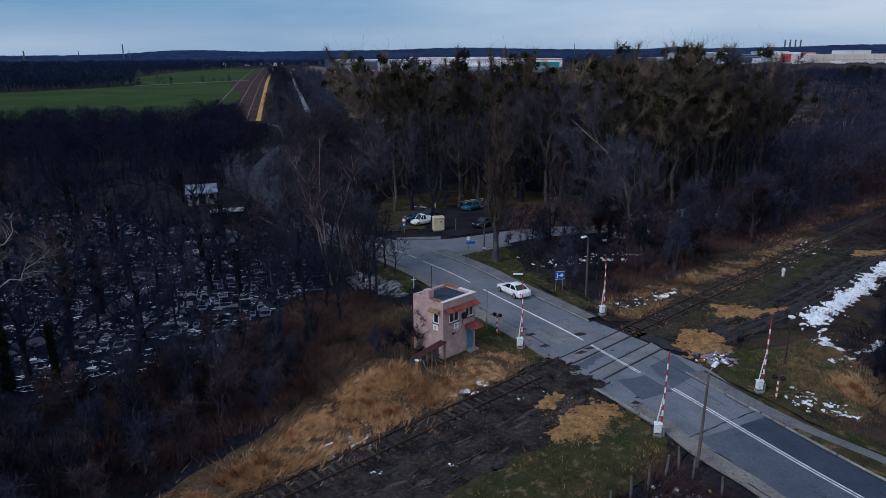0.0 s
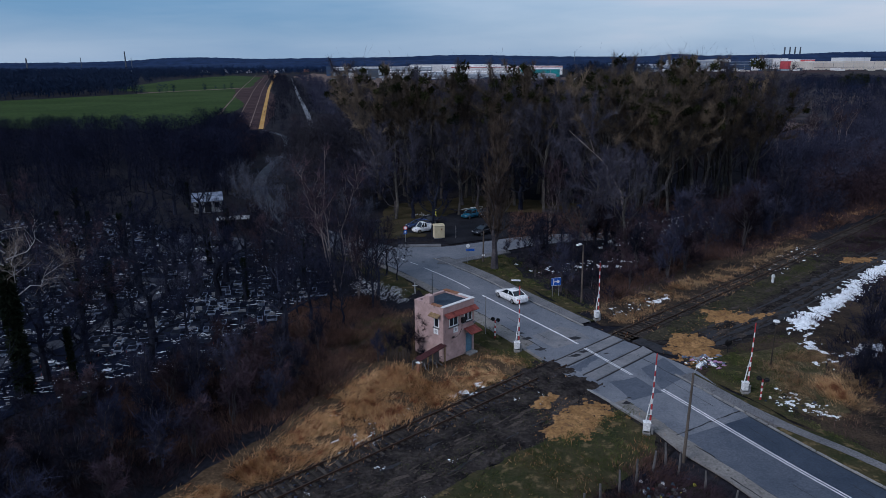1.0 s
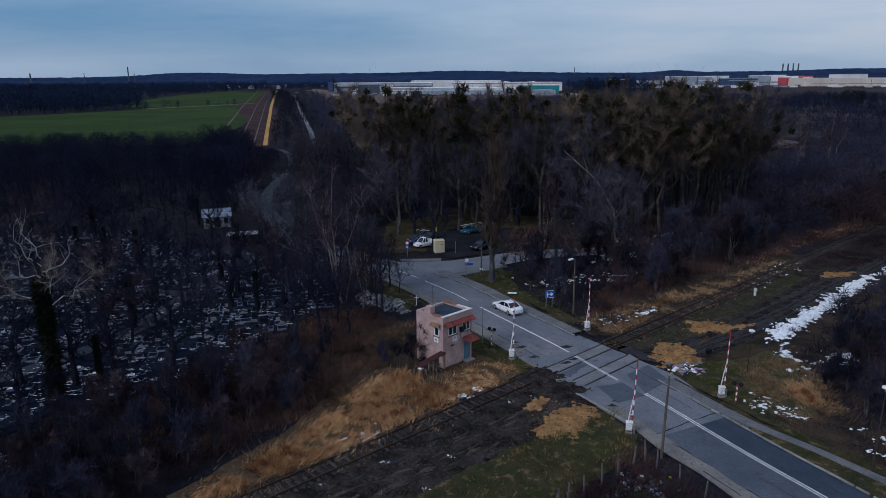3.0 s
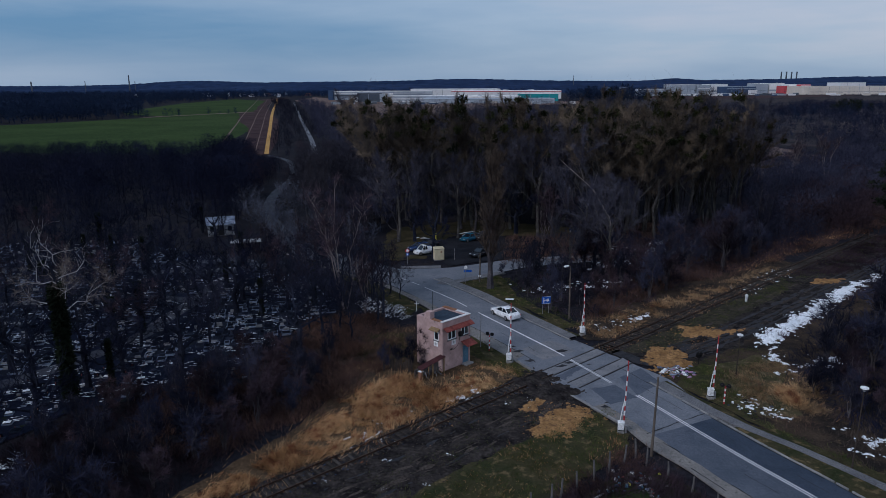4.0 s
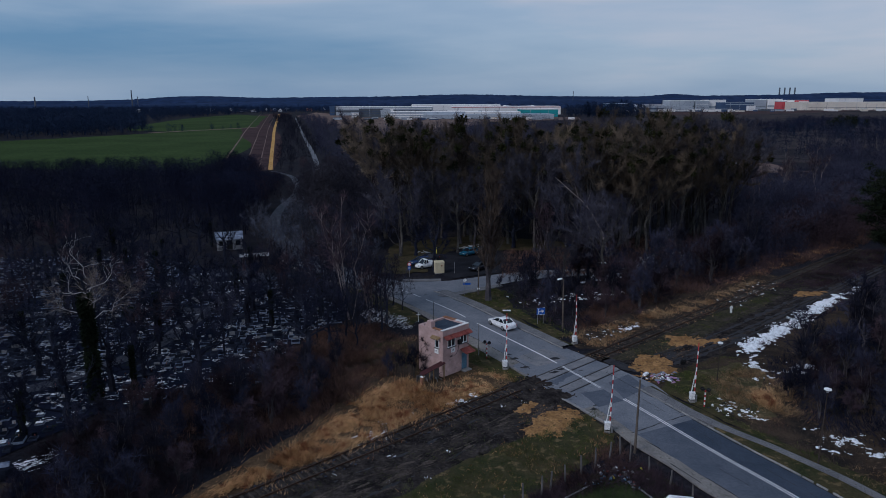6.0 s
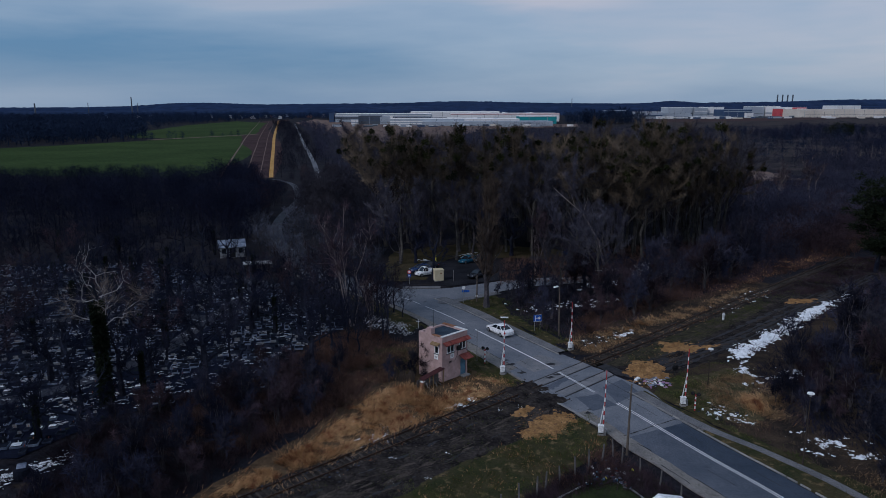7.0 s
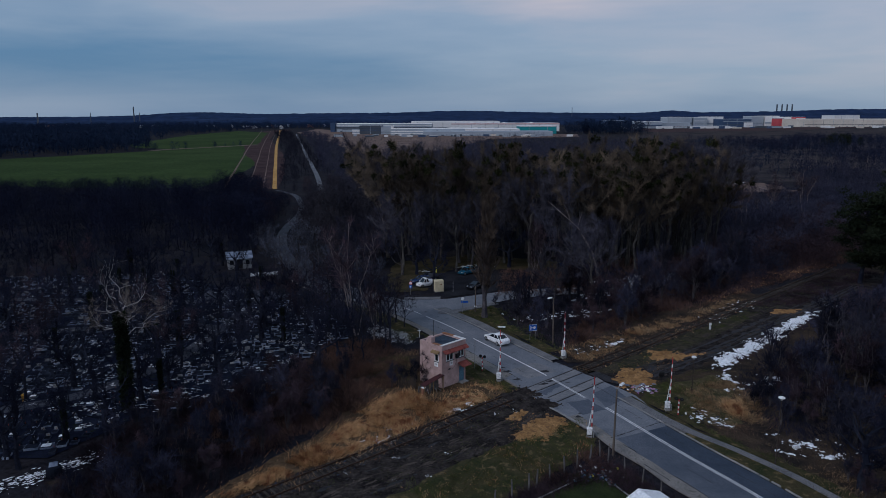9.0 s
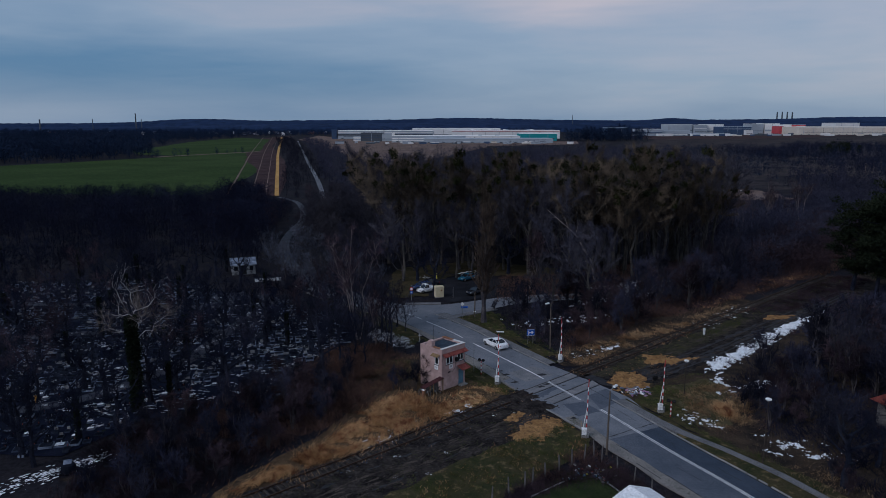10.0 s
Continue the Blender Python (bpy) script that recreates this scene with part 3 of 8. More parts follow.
sheet("ground_far_field", [(-305, 655), (-247, 790), (-300, 980), (-420, 1480), (-560, 1700), (-520, 1250), (-420, 800), (-360, 690)], 0.12, M["field"],
      "further strip of green field", rough=4, step=25)
ft = smooth_line([(-312, 622), (-300, 655), (-272, 715), (-244, 775)], 10)
ribbon("ground_field_track", offset_line(ft, -6), offset_line(ft, 6), 0.2, M["earth_pale"], "pale dirt track across the field", "path")
sheet("ground_earthworks", [(-82, 236), (-92, 234), (-146, 425), (-196, 560), (-320, 960), (-470, 1560), (-500, 1900), (-460, 1900), (-424, 1560), (-289, 1000), (-155, 545), (-101, 330)], 0.06, M["earth"],
      "brown stripped earth of a railway building site", rough=2.0, step=12)
st = smooth_line([(-83, 238), (-110.5, 344.8), (-151.5, 504.7), (-215.8, 756.2), (-335.1, 1237.9), (-470, 1780)], 14)
ribbon("ground_sand_track", offset_line(st, -np.linspace(1.0, 2.6, len(st))), offset_line(st, np.linspace(1.0, 2.6, len(st))), 0.14, M["sand_track"], "straight ochre sand track", "path")
for k, (o, w) in enumerate(((6.5, 0.3), (15, 0.35), (29, 0.6))):
    ln = offset_line(st, -o * np.linspace(0.8, 1.7, len(st)))
    ribbon("ground_track_bed", offset_line(ln, -w), offset_line(ln, w), 0.13 + 0.002 * k, M["earth_pale"], "pale graded strip on the building site", "ground")
sheet("ground_works_yard", [(-192, 940), (-120, 700), (-72, 440), (-40, 480), (-10, 620), (60, 1000), (230, 1120), (260, 1320), (-170, 1330), (-420, 2050), (-360, 1500)], 0.05, M["earth_pale"],
      "reddish bare ground before the distant warehouses", rough=6, step=30)
sheet("ground_works_yard_east", [(480, 1500), (900, 1700), (1300, 2100), (1700, 2300), (1000, 2400), (500, 2100)], 0.05, M["earth"],
      "brown bare ground before the distant factories", rough=8, step=40)

sheet("ground_clearing", [(112, 236), (134, 222), (160, 226), (162, 262), (146, 285), (124, 284)], 0.03, M["earth_pale"], "pale open clearing in the scrub", rough=3.0, step=2.0)

# railway land
sheet("ground_reeds", [(-26, -36), (-19, -21), (-12.6, -11), (-10.2, -3), (-10.5, 4), (-8, 10.5), (-3.5, 14.5), (2.5, 10), (6.2, 5.4), (7.6, 1.5), (8.6, -1), rw(0, 6.3), rw(-14, 6.2), rw(-30, 6.2), rw(-42, 6.2)], 0.0, M["reed_floor"],
      "matted straw-coloured dead grass beside the track", rough=0.6, step=0.6)
sheet("ground_reed_edge", [(-13, 2), (-9, 11), (-3.8, 14.8), (-1.5, 11), (-3.2, 6.5), (-6.4, 1.4), (-10.5, -3.5)], 0.012, M["brush_floor"], "brown brushy ground behind the keeper's house", rough=0.8, step=0.4)
sheet("ground_verge_house", [(-1.5, 17), (-3.8, 22.5), (0.3, 19.0), (5.7, 8.0), (8.6, 2.2), (10.3, -1.0), (9.0, -2.2), (6.6, 0.6), (5.2, 3.2), (3.6, 4.5), (1.2, 8.5)], 0.01, M["verge"],
      "short green verge between keeper's house and road", rough=0.35)
sheet("ground_house_grass", [(0.6, -2.3), (2.6, 0.0), (4.8, 2.0), (7.2, 1.8), (9.4, -0.2), rw(5.5, 5.8), rw(0, 5.8), rw(-3.4, 5.8)], 0.03, M["reed_floor"], "trodden brown grass beside the keeper's house", rough=0.5, step=0.3)
sheet("ground_brush_east", [(24, -3), (20, 16), (24, 24), (60, 45), (110, 80), (125, 60), (70, 0), (60, -35), (38, -35), (31, -16)], -0.015, M["brush_floor"], "brown brushy ground beyond the crossing", rough=1.0, step=1.5)
sheet("ground_crossing_base", [(4, -12), (9.0, 1.5), (15.6, -7.4), (18.4, -12.6), (15, -17), (6, -16)], -0.012, M["mud"], "dark cinder ground under the crossing edge", rough=0.3)
sheet("ground_mud", [rw(-45, 8.3), rw(8.3, 8.3), rw(8.6, 17), rw(1, 15.6), rw(-8, 15.0), rw(-20, 15.2), rw(-45, 15.5)], 0.012, M["mud"], "dark cinder strip where a track was lifted", rough=0.6)
sheet("ground_bank", [rw(8.6, 16.6), rw(1, 15.2), rw(-8, 14.6), rw(-20, 14.8), rw(-40, 15), rw(-34, 21.5), (6, -24.5), (11.2, -19.2), (15.4, -15.6), (16.6, -12.6), (14.9, -9.6)], 0.02, M["verge"],
      "patchy green bank with dead grass", rough=0.5)
sheet("ground_mud_east", [rw(19, 12), rw(17.5, 9.0), rw(30, 8.4), rw(60, 8.6), rw(110, 8.6), rw(110, 19), rw(62, 17.8), rw(36, 17.4), rw(24, 16.4)], 0.012, M["mud"],
      "dark rutted cinder strip beyond the road", rough=0.6)
sheet("ground_green_east", [rw(19, 8.8), rw(30, 8.6), rw(48, 8.7), rw(62, 9.0), rw(62, 11.6), rw(45, 12.2), rw(32, 12.6), rw(22, 12.0)], 0.022, M["weedy_cinder"], "green patch between the railway strips", rough=0.6)
sheet("ground_reeds_east", [(17.2, 9.6), rw(21.5, 6.2), rw(34, 6.2), rw(52, 6.2), rw(75, 6.2), rw(75, 2.5), rw(54, 0.5), rw(44, -2.2), rw(30, -1.0), (16.6, 15.5)], 0.0, M["brush_floor"],
      "dead grass bank beside the far track", rough=0.7)
sheet("ground_weeds_east", [(25.6, -3.0), (27.5, 1.4), (31, 3.2), (35.5, 5.0), (37, 1.0), (34, -3), (33.5, -9), (29.8, -9.5), (28.4, -7)], 0.008, M["weed_floor"],
      "tangled dead weeds beside the footpath", rough=0.6, step=0.6)
sheet("ground_verge_east", [(23.9, -2.5), (26, 1.5), (28.5, 3.0), (30, 0.6), (27.5, -4.6), (28.4, -9.5), (31.5, -14), (36, -20), (40, -28), (38, -28), (30.5, -14.8), (26.6, -7.4)], 0.015, M["verge"],
      "green verge strip beside the footpath", rough=0.35)
sheet("ground_junction_verge", [(2.4, 34.0), (3.6, 31.6), (8.3, 25.4), (11.6, 20.8), (15.4, 13.6), (17.0, 14.3), (14.0, 20), (10.6, 27), (9.6, 34), (8.6, 38.2), (5.8, 36.4)], 0.01, M["verge"],
      "green corner verge at the road junction", rough=0.4)
sheet("ground_left_verge", [(-3.2, 22), (-5.5, 27), (-12, 34.5), (-17, 41), (-19, 40), (-12, 30.5), (-7, 22), (-5, 18)], 0.008, M["verge"], "dark green strip beside the road", rough=0.5)
sheet("ground_park_lawn", [(-12, 47), (-7, 47.5), (-3, 49), (-3, 58), (2, 68), (22, 66), (30, 74), (6, 84), (-12, 74)], 0.006, M["park_floor"], "rough grass behind the car park", rough=0.8)

# ---- road ----
far, near = road_near(-12.2, 56), road_near(-60, -10.3)
wide = np.interp(far[:, 1], [-10, 28, 40, 60], [4.0, 4.0, 3.4, 2.8])
right = np.interp(far[:, 1], [-10, 5, 30, 60], [3.08, 3.3, 3.4, 2.8])
ribbon("road", offset_line(far, -wide), offset_line(far, right), 0.06, M["asphalt"], "worn grey two-lane asphalt road", depth=0.12)
back_road = road_near(55, 240)
broad = np.interp(back_road[:, 1], [55, 85, 115, 240], [2.3, 1.7, 1.3, 1.1])
ribbon("road_through_wood", offset_line(back_road, -broad), offset_line(back_road, broad), 0.05, M["wet_road"], "narrow wet grey road running on through the wood", depth=0.1)
ribbon("road_straight_lane", offset_line(LANE, -1.3), offset_line(LANE, 1.3), 0.05, M["slush_road"], "straight lane with melting snow between bare trees", depth=0.1)
ribbon("road_newer", offset_line(near, 0.0), offset_line(near, 3.06), 0.064, M["asphalt_dark"], "newer dark blue-grey asphalt lane", depth=0.12)
ribbon("road_newer_lane", offset_line(near, -4.0), offset_line(near, 0.0), 0.063, M["asphalt_mid"], "worn blue-grey asphalt lane", depth=0.12)
ln = road_near(-60, -4.8)
ribbon("road_shoulder", offset_line(ln, -5.5 - 0.15 * np.sin(ln[:, 1] * 0.9)), offset_line(ln, -4.0 - 0.08 * np.sin(ln[:, 1] * 1.7)), 0.068, M["shoulder"], "dusty pale asphalt shoulder", depth=0.1)
ln = road_near(3.2, 60)
out = np.interp(ln[:, 1], [3, 12, 22, 30, 60], [5.9, 5.9, 5.4, 5.0, 4.4])
ribbon("road_shoulder_far", offset_line(ln, -out), offset_line(ln, -3.98), 0.063, M["shoulder"], "dusty pale asphalt shoulder", depth=0.1)
sheet("road_crossing_apron", [(8.2, 3.9), (10.45, -0.4), (12.2, -4.2), (13.0, -5.1), (15.2, -8.4), (18.9, -6.6), (24.3, -4.4), (23.6, -1.5), (20.7, 2.8), (17.75, 6.95), (15.7, 9.6), (12.3, 8.2)], 0.066, M["asphalt"],
      "patched asphalt apron at the level crossing", "road", rough=0.12)
sheet("road_patch", [(18.5, -0.9), (21.3, 1.5), (22.4, -2.2), (19.2, -5.0)], 0.072, M["asphalt_mid"], "dark rectangular asphalt repair", "road", rough=0.05)
sheet("road_patch_left", [(15.0, -3.6), (17.6, -2.6), (18.9, -5.4), (16.3, -7.0)], 0.07, M["asphalt_mid"], "dark worn asphalt repair", "road", rough=0.3)
sheet("road_panel_far", [(12.5, 9.4), (9.2, 6.9), (11.2, 3.6), (15.2, 6.2), (14.0, 8.5)], 0.071, M["asphalt_pale"], "paler asphalt panel before the crossing", "road", rough=0.1)
for nm, n0, n1 in (("road_panel", 6.6, 7.9), ("road_panel_second", 10.25, 11.55)):
    sheet(nm, [rw(8.6 - (n0 - 6.6) * 0.1, n0), rw(17.8, n0), rw(17.4, n1), rw(8.2, n1)], 0.074, M["asphalt_pale"], "pale asphalt panel between the crossing rails", "road", rough=0.05)
sheet("road_joint", [rw(8.6, 8.3), rw(12.5, 8.35), rw(12.2, 9.0), rw(8.4, 9.6)], 0.072, M["asphalt_mid"], "crumbling dark joint between panels", "road", rough=0.35, step=0.3)
for k, (x, y, a) in enumerate(((8.1, 7.6, 0.5), (8.7, 6.2, 0.7), (9.6, 3.6, 0.6), (13.6, 6.3, 0.8), (12.9, 2.0, 0.7), (13.8, 2.9, 0.6), (15.9, -6.6, 0.4), (15.4, -7.4, 0.5), (15.9, 2.4, 0.3))):
    sheet("road_tar_stain", [(x - a, y - a * 0.2), (x, y - a * 0.5), (x + a, y), (x + a * 0.2, y + a * 0.5)], 0.076, M["tar"], "black tar stain on the asphalt", "stain", rough=0.25, step=0.25)
sheet("ground_crossing_tar", [(9.4, 0.4), (10.4, -0.8), (12.2, -4.3), (13.8, -6.2), (12.4, -7.0), (10.6, -6.2), (9.0, -4.4), (7.6, -2.8), (8.0, -1.4)], 0.037, M["mud"], "dark cinders at the crossing edge", rough=0.4, step=0.3)
for k, (n_, s_) in enumerate(((7.25, 7.2), (10.9, 6.6))):
    g = Geo()
    heap(g, [rw(s_ - 3.6, n_ - 1.3), rw(s_ + 0.9, n_ - 1.4), rw(s_ + 1.0, n_ + 1.4), rw(s_ - 3.0, n_ + 1.3)], 0.08, 0.3, 31 + k, 0.2)
    solid("ground_rail_dirt", g, M["mud"], "dirt washed over the end of the old track", "ground", kind="structure", smooth=True)
sheet("ground_crossing_tar_east", [(18.0, 7.4), (20.9, 3.2), (22.6, 2.0), (22.8, 3.6), (21.0, 5.6), (19.4, 8.0)], 0.03, M["tar"], "black cinders at the crossing edge", rough=0.4, step=0.3)


def stripe(name, a, b, off, w):
    """Painted line between two road positions given by y."""
    ys = np.linspace(a, b, max(3, int(abs(b - a))))
    ln = np.stack([np.interp(ys, ROAD[:, 1], ROAD[:, 0]), ys], 1)
    ribbon(name, offset_line(ln, off - w / 2), offset_line(ln, off + w / 2), 0.08, M["paint"], "white painted centre line, partly worn", "road marking")


stripe("road_marking_a", -58, -5.0, -0.13, 0.12)
stripe("road_marking_b", -58, -5.0, 0.13, 0.12)
stripe("road_marking_c", -2.0, 3.9, -0.5, 0.1)
stripe("road_marking_d", -2.0, 3.9, -0.3, 0.1)
stripe("road_marking_e", 4.9, 19.7, -0.35, 0.22)
stripe("road_marking_f", 22.2, 31.2, -0.4, 0.16)
for k, y in enumerate((32.5, 35, 38, 43, 49)):
    stripe("road_marking_dash", y, y + 1.6, -0.3, 0.13)

ln = smooth_line([(12.7, -4.9), (14.0, -6.9), (15.4, -9.2), (16.6, -11.2)], 0.5)
ribbon("road_edge_strip", offset_line(ln, -0.13), offset_line(ln, 0.13), 0.085, M["kerb"], "pale concrete edge strip beside the crossing", "road", depth=0.2)

# dark seams and cracks in the asphalt, and kerb shade drawn the same way
def seam(name, a, b, off, w, seed, gap=0.0):
    """A wavering black line along the road between two positions, broken where the noise falls under gap."""
    g = Geo()
    ys = np.linspace(a, b, max(4, int(abs(b - a) / 0.4)))
    mid = np.stack([np.interp(ys, ROAD[:, 1], ROAD[:, 0]), ys], 1)
    o = np.array([off + 0.16 * noise.noise((y * 0.5, seed, 0)) + 0.06 * noise.noise((y * 2.3, seed, 1)) for y in ys])
    t_ = np.array([max(0.02, w * (0.7 + 0.9 * noise.noise((y * 1.3, seed, 2)))) for y in ys])
    l_, r_ = offset_line(mid, o - t_), offset_line(mid, o + t_)
    for i in range(len(ys) - 1):
        if noise.noise((ys[i] * 0.35, seed, 7)) > gap - 0.45:
            g.add([(*l_[i], 0.079), (*l_[i + 1], 0.079), (*r_[i + 1], 0.079), (*r_[i], 0.079)], [(0, 1, 2, 3)])
    solid(name, g, M["tar"], "black line on the asphalt for tar seams and kerb shade", "seam", kind="structure")


# the line at 3.2 paints the shade along the far kerb
for k, (a, b, off, w, gap) in enumerate(((-30, 1.5, 2.95, 0.055, 0.25), (8.5, 30, 3.2, 0.05, 0.1), (-40, -12, -4.05, 0.06, 0.35), (-30, -11, -5.0, 0.07, 0.5), (-10, -4, 1.7, 0.03, 0.4), (-24, -11, -1.9, 0.025, 0.5), (5, 30, -2.2, 0.025, 0.5), (5, 24, -4.1, 0.06, 0.3), (-26, -12, 1.5, 0.02, 0.5))):
    seam("road_seam", a, b, off, w, 3.3 * k + 1, gap)
cross = smooth_line([(18.0, -12.4), (19.6, -11.5), (21.0, -10.6), (22.8, -9.6), (24.4, -8.7)], 0.4)
ribbon("road_seam_across", offset_line(cross, -0.05 - 0.03 * np.sin(cross[:, 0] * 3)), offset_line(cross, 0.05 + 0.04 * np.sin(cross[:, 0] * 5)), 0.0785, M["tar"], "black joint where newer asphalt begins", "road")

# kerb, footpath
KERBS = []
for nm, y0, y1 in (("pavement", -58, -3.4), ("pavement_far", 8.2, 33.4)):
    ln = road_near(y0, y1)
    a_ = np.interp(ln[:, 1], [-58, -23, -17, -13, -10, 0, 8, 34], [5.85, 5.45, 4.8, 3.75, 3.28, 3.3, 3.42, 3.5])
    b_ = np.interp(ln[:, 1], [-58, -23, -17, -13.4, -10, -3, 8, 12, 24, 34], [6.8, 6.35, 5.65, 4.85, 4.5, 4.6, 4.85, 4.95, 5.2, 5.3])
    ribbon(nm, offset_line(ln, a_), offset_line(ln, b_), 0.15, M["paving"], "grey block-paved footpath behind a kerb", "pavement", depth=0.25)
    ribbon("ground_path_edge", offset_line(ln, b_), offset_line(ln, b_ + 0.9 + 0.3 * np.sin(ln[:, 1] * 1.1)), 0.125, M["verge"], "grass bank falling from the footpath", "ground", z2=-0.04)
    KERBS.append(ln)
ln = road_near(-58, -12.6)
inner = np.interp(ln[:, 1], [-58, -23, -17, -13, -12.5], [5.85, 5.45, 4.8, 3.75, 3.62])
ribbon("ground_path_verge", offset_line(ln, 3.22), offset_line(ln, inner - 0.02), 0.11, M["verge"], "narrow green verge between road and footpath", "ground", depth=0.2)
side_lo = smooth_line([(-0.2, 34.2), (2.5, 35.2), (5.9, 37.4), (9.3, 39.8), (14.8, 43.2), (22.1, 45.4), (30, 47.2), (38, 49.6)], 1.5)
side_hi = smooth_line([(-7.5, 41.6), (-2.5, 41.9), (1.0, 42.4), (6.3, 45.2), (10.5, 47.4), (16, 49.2), (23.2, 50.5), (31, 51.2), (38, 52.4)], 1.5)
sheet("road_side", [tuple(p) for p in side_lo] + [tuple(p) for p in side_hi[::-1]] + [(-9.0, 38.2), (-3.8, 32.2)], 0.055, M["asphalt"], "pale grey side road joining at the junction", "road", rough=0.15, step=1.0)
sheet("road_car_park", [(-1.6, 50.0), (0.6, 43.6), (6.2, 46.4), (10.2, 48.4), (11, 54), (10.5, 63), (3, 66), (-5.5, 60), (-7.5, 51.5)], 0.03, M["asphalt_lot"], "dark asphalt of a small car park", "road", rough=0.3)
corner = smooth_line([(-0.9, 33.6), (0.3, 33.3), (1.6, 34.0), (3.2, 35.1), (6.2, 37.1), (9.4, 39.3)], 0.6)
ribbon("pavement_corner", offset_line(corner, -0.75), offset_line(corner, 0.75), 0.14, M["paving"], "grey footpath curving into the side road", "pavement", depth=0.2)
hi = side_hi[(side_hi[:, 0] < 0.4)]
ribbon("pavement_junction", hi + [0, 1.5], hi + [0, 0.1], 0.14, M["paving"], "grey footpath at the junction", "pavement", depth=0.2)


# ---- railway ----
def railway():
    for nm, s0, s1 in (("ground_ballast", -45, 8.5), ("ground_ballast_east", 17.9, 110)):
        a = np.array([rw(s, TRACK_A - 1.35 + 0.25 * math.sin(s * 0.9)) for s in np.arange(s0, s1, 1.0)])
        b = np.array([rw(s, TRACK_A + 1.4 + 0.25 * math.sin(s * 0.7)) for s in np.arange(s0, s1, 1.0)])
        ribbon(nm, a, b, 0.03, M["mud"], "thin soil-choked ballast under the old track", "ground", depth=0.1)
    t = thing("railway_track", "old rusty single railway track on timber sleepers", "railway track", kind="structure")
    def rail(s0, s1, n, z):
        g = Geo()
        for dz, w0, w1, h in ((0, 0.13, 0.13, 0.02), (0.02, 0.03, 0.03, 0.09), (0.11, 0.07, 0.066, 0.04)):
            a, b = rw(s0, n - w0 / 2), rw(s0, n + w0 / 2)
            c, d = rw(s1, n + w0 / 2), rw(s1, n - w0 / 2)
            g.slab([(*p, z + dz + h) for p in (a, b, c, d)], h)
        return g
    for n in (TRACK_A - GAUGE / 2, TRACK_A + GAUGE / 2):
        part("rail", rail(-45, 8.5, n, 0.08), M["rail"], t, "rusty rail")
        part("rail", rail(17.8, 110, n, 0.08), M["rail"], t, "rusty rail")
        part("rail", rail(8.5, 17.8, n, -0.07), M["rail_top"], t, "worn crossing rail")
    for n in (TRACK_B - GAUGE / 2, TRACK_B + GAUGE / 2):
        part("rail", rail(8.1, 17.4, n, -0.07), M["rail_top"], t, "worn crossing rail")
    # flat strips: the dark of the recessed grooves is put into their colour
    for n, s0, s1 in ((TRACK_A - 0.66, 8.5, 17.9), (TRACK_A + 0.86, 8.4, 17.8), (TRACK_B - 0.66, 8.1, 17.5), (TRACK_B + 0.86, 8.0, 17.3)):
        sheet("road_flange_groove", [rw(s0, n - 0.09), rw(s1, n - 0.09), rw(s1, n + 0.09), rw(s0, n + 0.09)], 0.078, M["tar"], "flat black strip painted for the flange groove beside the rail", "groove", rough=0.02)
    return t


TRACK = railway()

# ---- heaps of sand, snow, litter ----
for k, (poly, h) in enumerate((([(7.5, -7.6), (9.3, -5.2), (11.3, -5.8), (10.3, -7.0), (9.0, -8.2)], 0.3),
                               ([(7.3, -12.2), (9.3, -8.7), (12.2, -6.4), (15.0, -9.5), (13.2, -10.6), (11.3, -12.6), (9, -12.6)], 0.28),
                               ([(22.2, 3.4), (23.2, 6.7), (26.7, 7.9), (27.4, 5.2), (26.8, 2.4), (24.0, 0.3)], 0.4),
                               ([(28.6, 10.4), (29.6, 14.6), (32.4, 14.9), (34.6, 12.8), (37.6, 13.6), (34.0, 11.2)], 0.35),
                               ([(56, 33), (58.5, 36), (62.5, 36), (60.5, 33)], 0.3))):
    g = Geo()
    heap(g, poly, 0.0, h * 0.62, k * 3.7 + 2)
    solid("sand_spill", g, M["sand"], "flattened ochre sand heap beside the crossing", "sand", group="sand spills", smooth=True)

rs = np.random.default_rng(5)


def snow(name, poly, n, size, label, stretch=(1.0, 1.0), turn=0.0, seed=0, z=0.02, h=0.05):
    """Scattered remnants of snow inside a plan shape, in clusters of ragged flat patches, as one object."""
    g = Geo()
    r = np.random.default_rng(seed)
    mid = scatter(poly, max(3, n // 7), r)
    c, d = math.cos(turn), math.sin(turn)
    for k in range(n):
        x, y = mid[k % len(mid)] + r.normal(size=2) * size * 2.2
        s = size * (0.15 + 1.0 * r.random() ** 2.5)
        vs = [(x, y, z + h * (0.6 + 0.5 * r.random()))]
        m = 11
        for j in range(m):
            w = 2 * math.pi * j / m
            q = s * (0.35 + 0.95 * r.random())
            a, b = math.cos(w) * q * stretch[0], math.sin(w) * q * stretch[1]
            vs.append((x + a * c - b * d, y + a * d + b * c, z))
        g.add(vs, [(0, 1 + j, 1 + (j + 1) % m) for j in range(m)])
    return solid(name, g, M["snow"], label, "snow", kind="stuff")


def snow_field(name, poly, label, seed, bare, step):
    """Ragged remnants of a melted snow sheet, as one object."""
    g = Geo()
    heap(g, poly, 0.035, 0.11, seed * 2.3, step, bare)
    return solid(name, g, M["snow"], label, "snow", kind="stuff", smooth=True)


